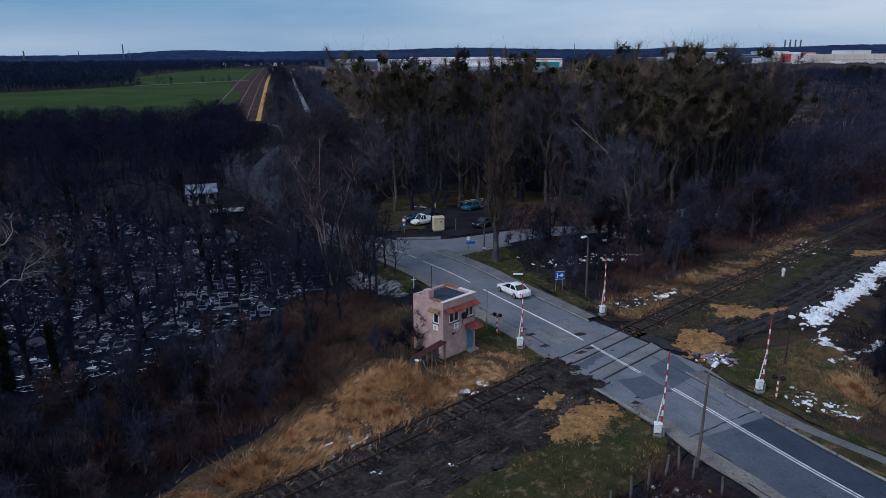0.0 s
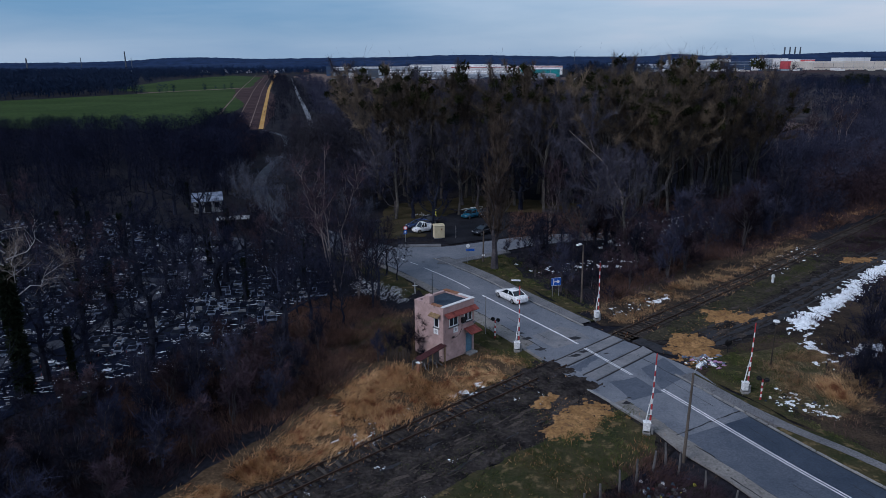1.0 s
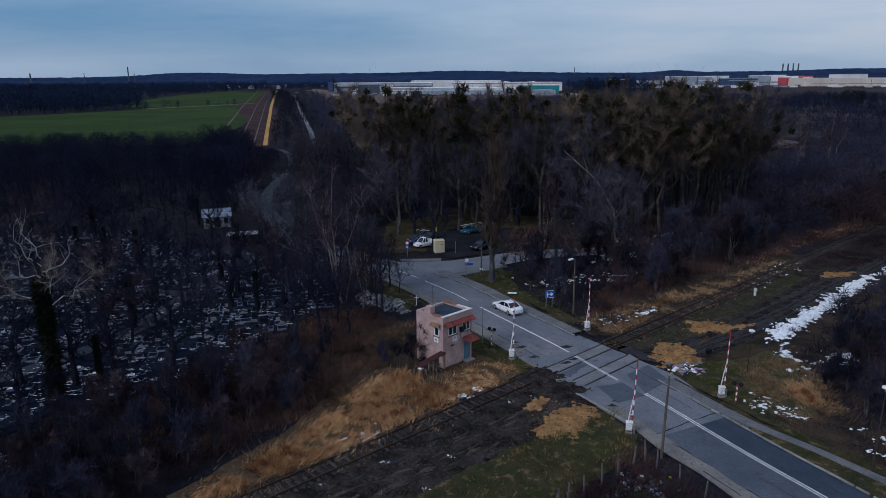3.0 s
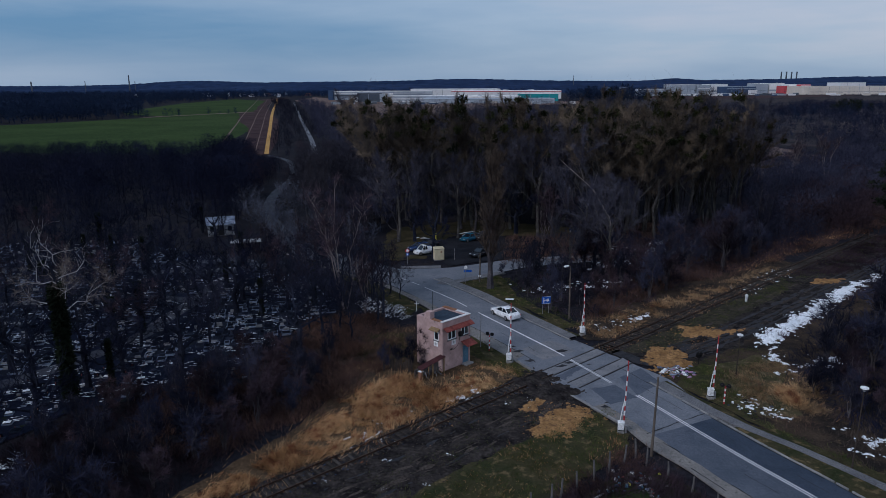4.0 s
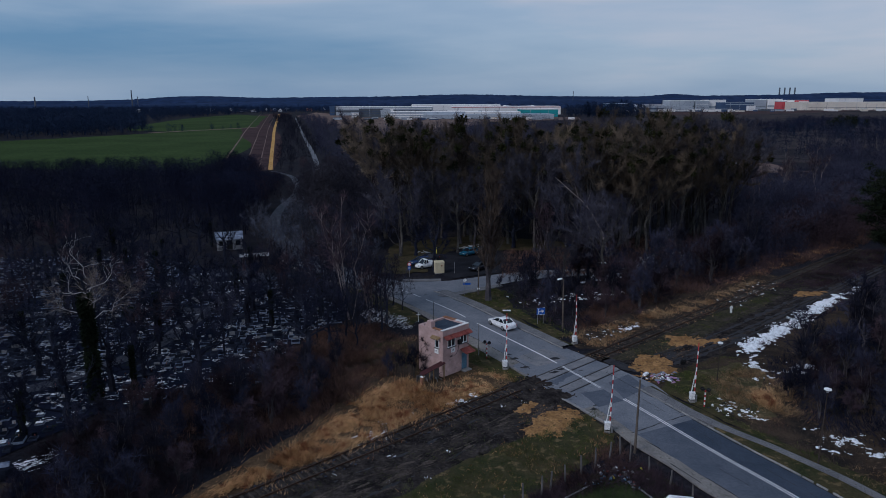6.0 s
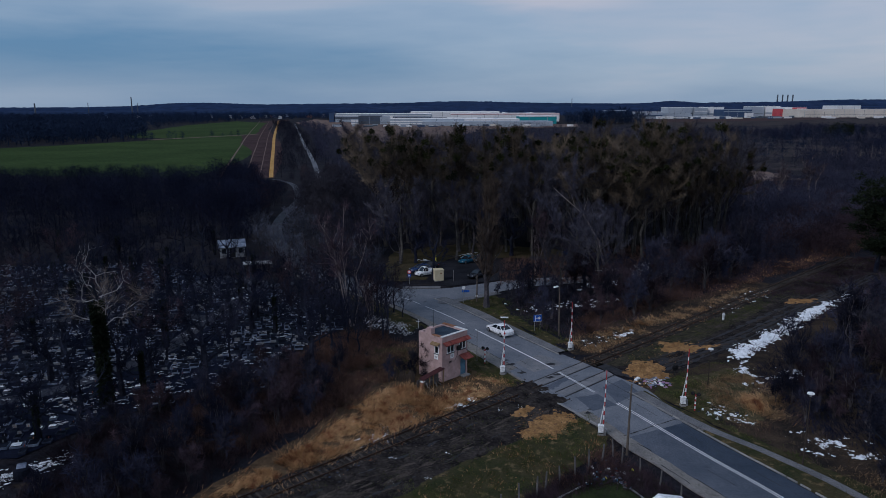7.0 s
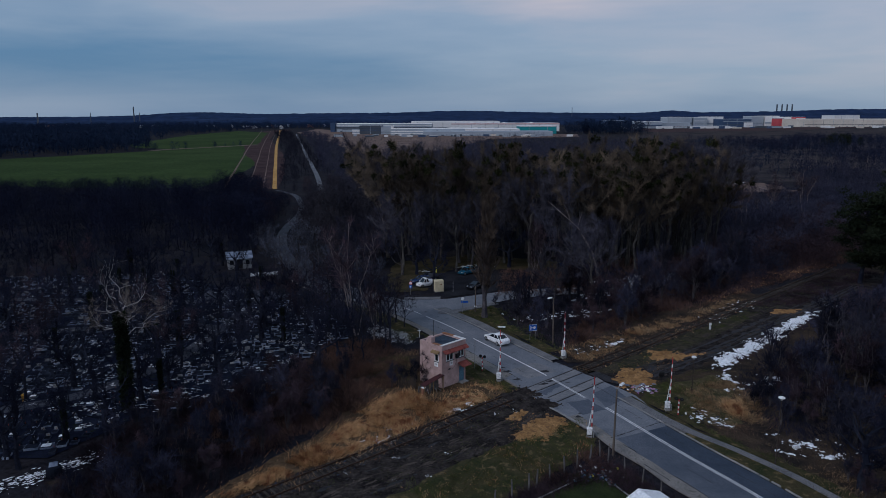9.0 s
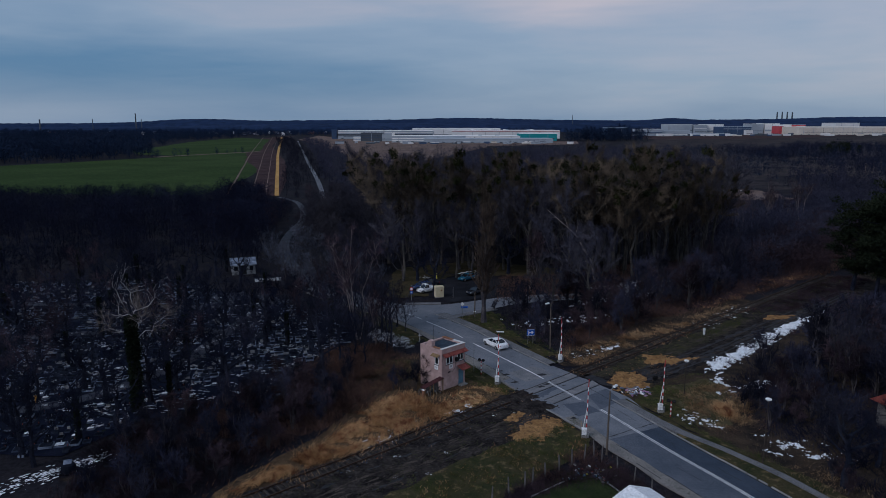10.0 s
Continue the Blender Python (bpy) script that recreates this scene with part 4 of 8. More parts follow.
for k, (o_, w_) in enumerate(((0.0, 0.22), (0.8, 0.3), (1.75, 0.24), (-1.5, 0.2))):      # wheel ruts along the cinder strip
    ln = smooth_line([rw(21.5 + k, 13.2 + o_), rw(33, 14.2 + o_), rw(43, 14.7 + o_ * 0.95), rw(60, 15.0 + o_ * 0.9), rw(96, 15.2 + o_ * 0.9)], 0.5)
    wd = w_ * (0.7 + 0.5 * np.sin(ln[:, 0] * 1.3 + k) * np.sin(ln[:, 1] * 0.6))
    ribbon("ground_rut", offset_line(ln, -wd), offset_line(ln, wd), 0.03, M["tar"], "dark wet wheel rut in the cinders", "ground", depth=0.06)


TURN = math.atan2(TU[1], TU[0])
g = Geo()
heap(g, [rw(33.6, 18.6), rw(36, 17.4), rw(41, 17.1), rw(47, 17.2), rw(54, 16.6), rw(62, 16.6), rw(71, 16.9), rw(72, 17.6), rw(64, 18.4), rw(56, 18.6), rw(50, 19.0), rw(44, 19.1), rw(39, 19.2), rw(35, 19.4)], 0.02, 0.24, 4.4, 0.13, 0.08)
solid("snow_bank", g, M["snow"], "strip of melting snow along the cinder track", "snow", smooth=True)
snow("snow_crumbs", [rw(33, 16.9), rw(52, 17.0), rw(62, 17.3), rw(84, 17.6), rw(84, 18.4), rw(62, 18.8), rw(46, 18.8), rw(36, 19.0)], 420, 0.2, "crumbs of melting snow along the cinder track", (1.5, 0.8), TURN, 1, h=0.12)
grass("snow_weeds", [rw(35, 17.2), rw(62, 17.6), rw(70, 18.4), rw(62, 20), rw(36, 19.6)], 6000, 0.35, 0.05, M["twig_red"], "dark dead stems sticking through the snow", rs)
snow_field("snow_remnants_weeds", [(37.0, 8.4), (39.2, 8.2), (38.2, 4.4), (39.2, 2.6), (36.8, -1.0), (34.6, 0.2), (36.8, 2.2), (35.8, 4.4)], "melting snow among dead weeds", 2, 1.35, 0.1)
snow_field("snow_remnants_hollow", [(40.0, 2.4), (41.0, 4.4), (44.4, 5.0), (44.0, 2.8)], "snow remnants in the brush hollow", 3, 0.45, 0.12)
snow_field("snow_remnants_path", [(27.6, -7.4), (29.2, -4.6), (32.4, -7), (31, -9.8)], "snow and litter beside the footpath", 4, 1.35, 0.1)
snow_field("snow_remnants_yard", [(33.2, -15.0), (35.8, -11.0), (38.4, -12.0), (42, -15.0), (40, -17.4), (35, -16.8)], "snow remnants under bare shrubs", 5, 1.9, 0.1)
snow_field("snow_remnants_bank", [(19.2, 12.4), (24.2, 15.6), (28.2, 18.6), (27.2, 20.6), (22.4, 16.6), (18.6, 14.2)], "snow remnants on the dead grass bank", 6, 1.05, 0.1)
snow_field("snow_remnants_track", [(0.6, -6.2), (4.8, -2.4), (5.4, -3.2), (1.6, -7.0)], "snow remnants beside the track", 7, 0.6, 0.1)
snow("snow_remnants_reeds", [(-6.4, -13.1), (-4.6, -11.6), (-4.2, -12.2), (-6.0, -13.6)], 26, 0.3, "small snow remnant beside the track", (1.6, 0.5), TURN, 8)
snow("snow_remnants_far_track", [rw(50, 5.8), rw(70, 5.6), rw(70, 8.6), rw(50, 8.6)], 120, 0.36, "snow on the far sleepers", (1.4, 0.5), TURN, 9)
snow_field("snow_remnants_shrubs", [(9, 33.6), (13, 30.4), (17, 34), (27, 36), (34, 38), (33, 34), (22, 30), (12, 28)], "snow remnants under the roadside thicket", 10, 2.35, 0.16)
snow_field("snow_remnants_wood", [(24, 42), (40, 48), (56, 60), (52, 68), (30, 56)], "snow remnants in the wood", 11, 1.3, 0.25)
snow("snow_remnants_park", [(-6, 63), (2, 68), (10, 69), (8, 71), (-4, 66)], 80, 0.5, "snow remnants behind the car park", (1.6, 0.5), 0.1, 12)
snow("snow_slope", [(-11.5, 26.5), (-5.2, 21.6), (-4.4, 17.4), (-6.6, 17.0), (-12.0, 22.4)], 430, 0.22, "streaks of snow on dark grass by the road", (0.11, 2.6), -0.45, 13)
snow("snow_cemetery_edge", [(-44, -25), (-33, -14.6), (-34, -17.6), (-40, -24)], 340, 0.25, "melting snow along the cemetery edge", (1.4, 0.6), 0.75, 14)
snow("snow_remnants_mud", [rw(-22, 8.6), rw(6, 8.6), rw(6, 14.4), rw(-22, 14.4)], 70, 0.1, "crumbs of snow and litter on the cinders", seed=15)
snow("snow_remnants_reed_bank", [(-9, -13.5), (2, -5), (0, -2), (-10, -10)], 40, 0.16, "crumbs of snow in the dead grass", seed=16)


# ruts and stones on the cinder strips
RUTS = [(9.9, -42, 2, 0.2, "tar"), (10.9, -42, 4, 0.14, "rut"), (11.25, -42, 4, 0.16, "rut"), (11.6, -36, 6, 0.18, "rut"), (12.1, -30, 6, 0.14, "rut"), (12.5, -42, 5, 0.2, "rut"), (13.1, -42, 5, 0.2, "tar"), (12.9, -30, 2, 0.14, "rut"), (10.6, -20, 4, 0.15, "rut"), (13.5, -24, 4, 0.12, "rut"),
        (12.6, 21, 40, 0.25, "tar"), (13.2, 21, 64, 0.28, "tar"), (13.7, 21, 38, 0.25, "rut"), (14.7, 20, 90, 0.4, "tar"), (15.3, 24, 90, 0.3, "rut"), (13.9, 23, 60, 0.2, "rut"), (15.7, 26, 90, 0.4, "tar"), (11.3, 30, 80, 0.3, "rut")]
for k, (n, s0, s1, w, mm) in enumerate(RUTS):
    g = Geo()
    for s in np.arange(s0, s1, 0.35):
        here, there = (n + 0.5 * noise.noise((q * 0.12, k * 3.1, 0)) + 0.22 * noise.noise((q * 0.8, k, 1)) for q in (s, s + 0.35))
        w0, w1 = (w * (0.25 + 1.6 * noise.noise((q * 0.55, k * 1.7, 4)) + 0.7 * noise.noise((q * 1.9, k * 2.3, 8))) for q in (s, s + 0.35))
        if w0 > 0.02 and w1 > 0.02:
            g.add([(*rw(s, here - w0), 0.02 + 0.001 * k), (*rw(s + 0.35, there - w1), 0.02 + 0.001 * k), (*rw(s + 0.35, there + w1), 0.02 + 0.001 * k), (*rw(s, here + w0), 0.02 + 0.001 * k)], [(3, 2, 1, 0)])
    solid("ground_rut", g, M[mm], "broken wheel rut in the cinders", "ground", kind="structure")


def stones(name, poly, n, size, material, label, seed, z=0.03):
    """Loose stones and clods, too many to count."""
    r = np.random.default_rng(seed)
    p = scatter(poly, n, r)
    out = []
    for x, y in p:
        s = size * (0.4 + r.random() ** 2 * 1.6)
        q = np.array([(math.cos(a) * s, math.sin(a) * s, 0) for a in (0.3, 2.2, 4.4)]) * (0.7 + 0.6 * r.random((3, 1))) + np.array((x, y, z))
        t = np.array((x, y, z + s * 0.7)) + r.normal(size=3) * s * 0.2
        out += [(q[0], q[1], t), (q[1], q[2], t), (q[2], q[0], t)]
    return tagged(new(name, tri_mesh(name, np.array(out), material)), label, "stones", kind="stuff")


stones("cinder_clods", [rw(-40, 8.4), rw(7, 8.4), rw(7, 15), rw(-40, 15)], 2200, 0.07, M["rut"], "loose cinders and clods", 41)
stones("cinder_clods_east", [rw(20, 8.6), rw(80, 8.6), rw(80, 17), rw(24, 16)], 2200, 0.075, M["rut"], "loose cinders and clods", 42)
stones("ballast_stones", [rw(-42, 5.9), rw(8, 5.9), rw(8, 8.7), rw(-42, 8.7)], 2400, 0.07, M["stone_grey"], "scattered old ballast stones", 43, 0.06)
stones("sand_clods", [(7, -13), (8.5, -6), (12, -5.5), (15.4, -9.5), (11, -13.4)], 500, 0.045, M["sand"], "clods of ochre sand", 44, 0.02)
stones("sand_clods_east", [(21.8, 3), (23, 7.5), (29, 15.6), (36, 15), (34, 11), (27.6, 5), (24, -0.4)], 600, 0.045, M["sand"], "clods of ochre sand", 45, 0.02)


# ---- trees ----
def grow(seed, H, clear=0.25, limbs=16, spread=0.32, rise=0.9, sub=5, twigs=3000, tw=(0.9, 0.045), r0=None, columnar=False, stems=1, lean=0.0, solid_sub=True, thin=1.0):
    """Wood and twigs of a bare tree: tapered stems, limbs, side branches, and thin twigs."""
    r = np.random.default_rng(seed)
    g, gb = Geo(), Geo()
    lines, shoots = [], []
    r0 = r0 or H * 0.016
    for st in range(stems):
        a0 = r.random() * 6.28
        tilt = (0.08 if stems == 1 else 0.28) * (0.4 + r.random()) + lean
        n = 7
        pts, rad = [], []
        for i in range(n + 1):
            t = i / n
            wob = H * (0.012 if stems == 1 else 0.02) * r.normal(size=2)
            pts.append(np.array((math.cos(a0) * tilt * H * t * 0.6 + wob[0] * (i > 0), math.sin(a0) * tilt * H * t * 0.6 + wob[1] * (i > 0), H * (1 if stems == 1 else 0.8 + 0.2 * r.random()) * t)))
            rad.append(r0 / math.sqrt(stems) * (1 - 0.9 * t) * (1.35 if i == 0 else 1) + 0.01)
        pts[0] = np.array((math.cos(a0) * 0.15 * (stems > 1), math.sin(a0) * 0.15 * (stems > 1), -0.25))
        g.tube(pts, rad, 6)
        lines.append((pts, 0.4))
        for k in range(limbs // stems):
            t = clear + (0.97 - clear) * (k + r.random()) / (limbs // stems)
            i = min(int(t * n), n - 1)
            f = t * n - i
            p0 = pts[i] * (1 - f) + pts[i + 1] * f
            w = k * 2.4 + r.random() * 1.2
            if columnar:
                L, up = H * 0.25 * (1.15 - t * 0.7), 2.5
            else:
                L, up = H * spread * (1.15 - t) ** 0.7 * (0.7 + 0.6 * r.random()), rise * (0.5 + r.random())
            d = np.array((math.cos(w), math.sin(w), up))
            d /= np.linalg.norm(d)
            lp, lr = [p0], [max(0.02, r0 * 0.42 * (1 - t * 0.75))]
            for j in range(1, 5):
                d = d + r.normal(size=3) * 0.16 + np.array((0, 0, 0.07))
                d /= np.linalg.norm(d)
                lp.append(lp[-1] + d * L / 4)
                lr.append(lr[0] * (1 - j / 4.4) + 0.006)
            gb.tube(lp, [q * thin for q in lr], 4 if solid_sub else 3, False)
            lines.append((lp, 1.0))
            for q in range(sub):
                j = 1 + int(r.random() * 3)
                s0 = lp[j]
                e = (lp[j + 1] - lp[j]) / (L / 4) + r.normal(size=3) * 0.75 + np.array((0, 0, 0.25 if not columnar else 1.2))
                e /= np.linalg.norm(e)
                l2 = L * (0.25 + 0.35 * r.random())
                mid = s0 + e * l2 * 0.5 + r.normal(size=3) * l2 * 0.06
                sp = [s0, mid, mid + (e + r.normal(size=3) * 0.3) * l2 * 0.5]
                if solid_sub:
                    gb.tube(sp, [lr[j] * 0.5, lr[j] * 0.3, 0.006], 3, False)
                else:
                    shoots.append((s0, sp[2] - s0, l2, lr[j] * 0.9))
                lines.append((sp, 1.6))
    # twigs along every line
    wt = np.array([sum(np.linalg.norm(b - a) for a, b in zip(p, p[1:])) * w for p, w in lines])
    cnt = np.maximum(1, (wt / wt.sum() * twigs).astype(int))
    B, W = [], []
    for (p, w), c in zip(lines, cnt):
        P = np.array(p)
        lo = 0.35 if w < 1 else 0.12
        t = (lo + (1 - lo) * r.random(c) ** 0.8) * (len(P) - 1) * 0.999
        i = t.astype(int)
        f = (t - i)[:, None]
        B.append(P[i] * (1 - f) + P[i + 1] * f)
        dd = P[i + 1] - P[i]
        dd /= np.linalg.norm(dd, axis=1)[:, None]
        W.append(dd * 0.9 + r.normal(size=(c, 3)) * (0.8 if not columnar else 0.3) + np.array((0, 0, 0.35 if not columnar else 0.9)))
    B, W = np.concatenate(B), np.concatenate(W)
    V = needles(B, W, tw[0] * (0.45 + 1.1 * r.random(len(B))), tw[1] * (0.6 + 0.7 * r.random(len(B))), r)
    if shoots:
        V = np.concatenate([V, needles(np.array([q[0] for q in shoots]), np.array([q[1] for q in shoots]), np.array([q[2] for q in shoots]), np.array([q[3] for q in shoots]), r)])
    return g, gb, V


def crown(seed, H, clear=0.25, leaders=6, wide=1.0, sub=6, twigs=2500, tw=(0.8, 0.04), r0=None, solid_sub=True, bushy=0.8, thin=1.0, low=0.6, up=0.3):
    """A bare round-headed tree: the trunk breaks into leaders that bear side branches and fine twigs."""
    r = np.random.default_rng(seed)
    g, gb = Geo(), Geo()
    r0 = r0 or H * 0.016
    zf = H * (clear + 0.28)
    pts = [np.array((0, 0, -0.25))]
    for i in range(1, 5):
        pts.append(np.array((r.normal() * H * 0.012, r.normal() * H * 0.012, zf * i / 4)))
    g.tube(pts, [r0 * 1.35, r0, r0 * 0.92, r0 * 0.82, r0 * 0.62], 6)
    lines, shoots = [], []
    for k in range(leaders):
        t = (k + 0.5 * r.random()) / leaders
        z0 = H * clear + (zf - H * clear) * t
        p0 = np.array((pts[3][0], pts[3][1], z0))
        az = k * 2.4 + r.random() * 0.8
        tip_z = H * min(0.97, low + (0.95 - low) * t + 0.04 * r.normal())
        tip_r = H * wide * (0.3 - 0.22 * t) * (0.75 + 0.5 * r.random())
        q0, q1 = p0, np.array((math.cos(az) * tip_r, math.sin(az) * tip_r, tip_z)) + p0 * np.array((1, 1, 0))
        bow = np.array((math.cos(az), math.sin(az), -0.4)) * H * 0.06 * wide
        lp = [q0]
        for j in range(1, 7):
            f = j / 6
            lp.append(q0 + (q1 - q0) * f + bow * math.sin(f * 3.14) + r.normal(size=3) * H * 0.01)
        lr = [max(0.012, r0 * 0.5 * (1 - j / 6.2) ** 1.4) * thin for j in range(7)]
        gb.tube(lp, lr, 4, False)
        lines.append((lp, 1.1, 0.45))
        L = np.linalg.norm(q1 - q0)
        for q in range(sub):
            f = 0.22 + 0.74 * (q + r.random()) / sub
            j = min(5, int(f * 6))
            s0 = lp[j] + (lp[j + 1] - lp[j]) * (f * 6 - j)
            d = (lp[j + 1] - lp[j]) / np.linalg.norm(lp[j + 1] - lp[j])
            side = r.normal(size=3)
            side -= d * side.dot(d)
            e = d * 0.55 + side / np.linalg.norm(side) * 0.85 + np.array((0, 0, 0.12))
            e /= np.linalg.norm(e)
            l2 = L * (0.4 - 0.13 * f) * (0.6 + 0.7 * r.random()) * (0.7 + 0.3 * wide)
            sp = [s0]
            for m in range(3):
                e = e + r.normal(size=3) * 0.22 + np.array((0, 0, 0.1))
                e /= np.linalg.norm(e)
                sp.append(sp[-1] + e * l2 / 3)
            if solid_sub:
                gb.tube(sp, [lr[j] * 0.55, lr[j] * 0.4, lr[j] * 0.25, 0.006], 3, False)
            else:
                for a, b in zip(sp, sp[1:]):
                    shoots.append((a, b - a, np.linalg.norm(b - a) * 1.25, lr[j] * 0.8))
            lines.append((sp, 1.5, 0.1))
    wt = np.array([sum(np.linalg.norm(b - a) for a, b in zip(p, p[1:])) * w for p, w, _ in lines])
    cnt = np.maximum(1, (wt / wt.sum() * twigs).astype(int))
    B, W = [], []
    for (p, w, lo), c in zip(lines, cnt):
        P = np.array(p)
        t = (lo + (1 - lo) * r.random(c) ** 0.7) * (len(P) - 1) * 0.999
        i = t.astype(int)
        f = (t - i)[:, None]
        B.append(P[i] * (1 - f) + P[i + 1] * f)
        dd = P[i + 1] - P[i]
        dd /= np.linalg.norm(dd, axis=1)[:, None]
        W.append(dd * 0.7 + r.normal(size=(c, 3)) * bushy + np.array((0, 0, up)))
    B, W = np.concatenate(B), np.concatenate(W)
    # second-order twigs spring from points along the first
    h = len(B) // 2
    B[h:] = B[:len(B) - h] + W[:len(B) - h] / np.linalg.norm(W[:len(B) - h], axis=1)[:, None] * tw[0] * 0.5 * r.random((len(B) - h, 1))
    W[h:] = W[:len(B) - h] * 0.5 + r.normal(size=(len(B) - h, 3)) * bushy
    V = needles(B, W, tw[0] * (0.4 + 1.1 * r.random(len(B))), tw[1] * (0.6 + 0.7 * r.random(len(B))), r)
    if shoots:
        V = np.concatenate([V, needles(np.array([q[0] for q in shoots]), np.array([q[1] for q in shoots]), np.array([q[2] for q in shoots]), np.array([q[3] for q in shoots]), r)])
    return g, gb, V


def tree(name, label, category, spec, bark, twig, extra=None):
    """One template tree, an Empty with trunk and crown."""
    t = thing(name, label, category, group=category + "s")
    g, gb, V = crown(**spec) if "leaders" in spec else grow(**spec)
    part("trunk", g, M["bark_black"] if name == "silver_tree" else bark, t)
    part("limb_work", gb, bark, t)["kind"] = "stuff"
    c = new("crown", tri_mesh("crown", V, twig))
    c.parent = t
    if extra:
        extra(t, V, np.random.default_rng(spec["seed"] + 50), spec)
    return t


def leaf_balls(t, V, r, spec, n=14, size=0.9, per=130, name="mistletoe"):
    """Round clumps of leaves in the upper crown."""
    tips = V[:, 2]
    tips = tips[(tips[:, 2] > spec["H"] * 0.66) & (tips[:, 2] < spec["H"] * 0.91)]
    for k in range(n):
        c = tips[r.integers(0, len(tips))]
        s = size * (0.45 + 0.8 * r.random())
        d = r.normal(size=(per, 3))
        d /= np.linalg.norm(d, axis=1)[:, None]
        b = c + d * (s * (0.25 + 0.55 * r.random((per, 1)))) * np.array((1, 1, 0.85))
        T = needles(b, d + r.normal(size=d.shape) * 0.5, 0.34 + 0.2 * r.random(per), 0.16 + 0.1 * r.random(per), r)
        m = new(name, tri_mesh(name, T, M["mistletoe"]))
        m.parent = t


def ivy_coat(t, V, r, spec, per=1300):
    z = r.random(per) ** 0.8 * spec["H"] * 0.62
    w = r.random(per) * 6.28
    rad = 0.16 + 0.17 * r.random(per) + 0.12 * np.sin(z * 1.3) ** 2
    b = np.stack([np.cos(w) * rad, np.sin(w) * rad, z], 1)
    T = needles(b, np.stack([np.cos(w), np.sin(w), -0.3 + 0 * w], 1) + r.normal(size=(per, 3)) * 0.6, 0.3 + 0.2 * r.random(per), 0.2 + 0.1 * r.random(per), r)
    m = new("ivy", tri_mesh("ivy", T, M["ivy"]))
    m.parent = t


def conifer(name, label, H, seed):
    """A dark evergreen with an uneven, ragged crown of leafy sprays."""
    r = np.random.default_rng(seed)
    t = thing(name, label, "tree", group="evergreens")
    g = Geo()
    g.tube([(0, 0, -0.2), (0.25, 0.1, H * 0.3), (-0.2, 0.2, H * 0.65), (0.1, 0.1, H * 0.97)], [H * 0.022, H * 0.017, H * 0.01, 0.03], 7)
    B, W = [], []
    for k in range(46):
        f0 = 0.22 + 0.74 * (k + r.random()) / 46
        z = H * f0
        L = H * 0.27 * (0.35 + 0.65 * math.sin(math.pi * min(1.0, (1.04 - f0) * 1.25)) ** 0.7) * (0.45 + 0.8 * r.random())
        w = k * 2.4 + r.random() * 1.4
        d = np.array((math.cos(w), math.sin(w), 0.1 + 0.55 * r.random()))
        tip = np.array((0, 0, z)) + d * L
        g.tube([(0, 0, z), tuple(np.array((0, 0, z)) + d * L * 0.5 + r.normal(size=3) * 0.15), tuple(tip)], [0.08, 0.05, 0.012], 4, False)
        for c in range(3):
            m = np.array((0, 0, z)) + d * L * (0.45 + 0.28 * c + 0.1 * r.random()) + r.normal(size=3) * 0.35
            q = r.normal(size=(70, 3))
            q /= np.linalg.norm(q, axis=1)[:, None]
            B.append(m + q * (0.25 + 0.75 * r.random((70, 1))) * np.array((0.95, 0.95, 0.6)))
            W.append(q + np.array((0, 0, 0.2)) + r.normal(size=q.shape) * 0.4)
    B, W = np.concatenate(B), np.concatenate(W)
    part("trunk", g, M["bark_black"], t)
    c = new("crown", tri_mesh("crown", needles(B, W, 0.3 + 0.3 * r.random(len(B)), 0.12 + 0.1 * r.random(len(B)), r), M["needles"]))
    c.parent = t
    return t


KINDS = {}
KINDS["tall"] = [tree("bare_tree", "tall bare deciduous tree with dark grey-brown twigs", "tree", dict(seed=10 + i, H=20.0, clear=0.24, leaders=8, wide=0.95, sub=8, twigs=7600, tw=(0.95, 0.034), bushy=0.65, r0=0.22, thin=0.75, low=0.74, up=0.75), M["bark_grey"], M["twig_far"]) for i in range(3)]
KINDS["olive"] = [tree("mistletoe_tree", "tall bare tree with olive twigs and dark mistletoe clumps", "tree",
                       dict(seed=20 + i, H=22.0, clear=0.26, leaders=8, wide=0.95, sub=8, twigs=9000, tw=(1.0, 0.036), bushy=0.65, r0=0.26, thin=0.7, low=0.78, up=0.8), M["bark_grey"], M["twig_olive"],
                       lambda t, V, r, s, k=i: leaf_balls(t, V, r, s, 7 + 5 * k, 0.75, 80)) for i in range(3)]
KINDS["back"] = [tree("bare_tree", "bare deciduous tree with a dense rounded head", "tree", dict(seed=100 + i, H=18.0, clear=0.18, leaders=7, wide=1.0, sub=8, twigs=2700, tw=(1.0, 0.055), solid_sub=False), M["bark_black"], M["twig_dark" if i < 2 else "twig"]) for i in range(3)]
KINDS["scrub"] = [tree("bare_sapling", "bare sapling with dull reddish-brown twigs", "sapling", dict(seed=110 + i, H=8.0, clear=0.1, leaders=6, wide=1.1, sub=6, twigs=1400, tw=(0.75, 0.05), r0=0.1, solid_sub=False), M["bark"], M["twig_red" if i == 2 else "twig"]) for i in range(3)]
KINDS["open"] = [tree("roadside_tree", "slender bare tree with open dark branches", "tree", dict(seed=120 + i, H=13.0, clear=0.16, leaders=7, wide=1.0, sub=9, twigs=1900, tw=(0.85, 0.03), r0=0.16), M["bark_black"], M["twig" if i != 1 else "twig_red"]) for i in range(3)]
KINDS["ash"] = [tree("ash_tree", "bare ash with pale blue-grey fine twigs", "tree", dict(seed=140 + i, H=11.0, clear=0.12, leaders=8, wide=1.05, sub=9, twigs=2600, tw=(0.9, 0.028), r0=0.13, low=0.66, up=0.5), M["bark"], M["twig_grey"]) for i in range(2)]
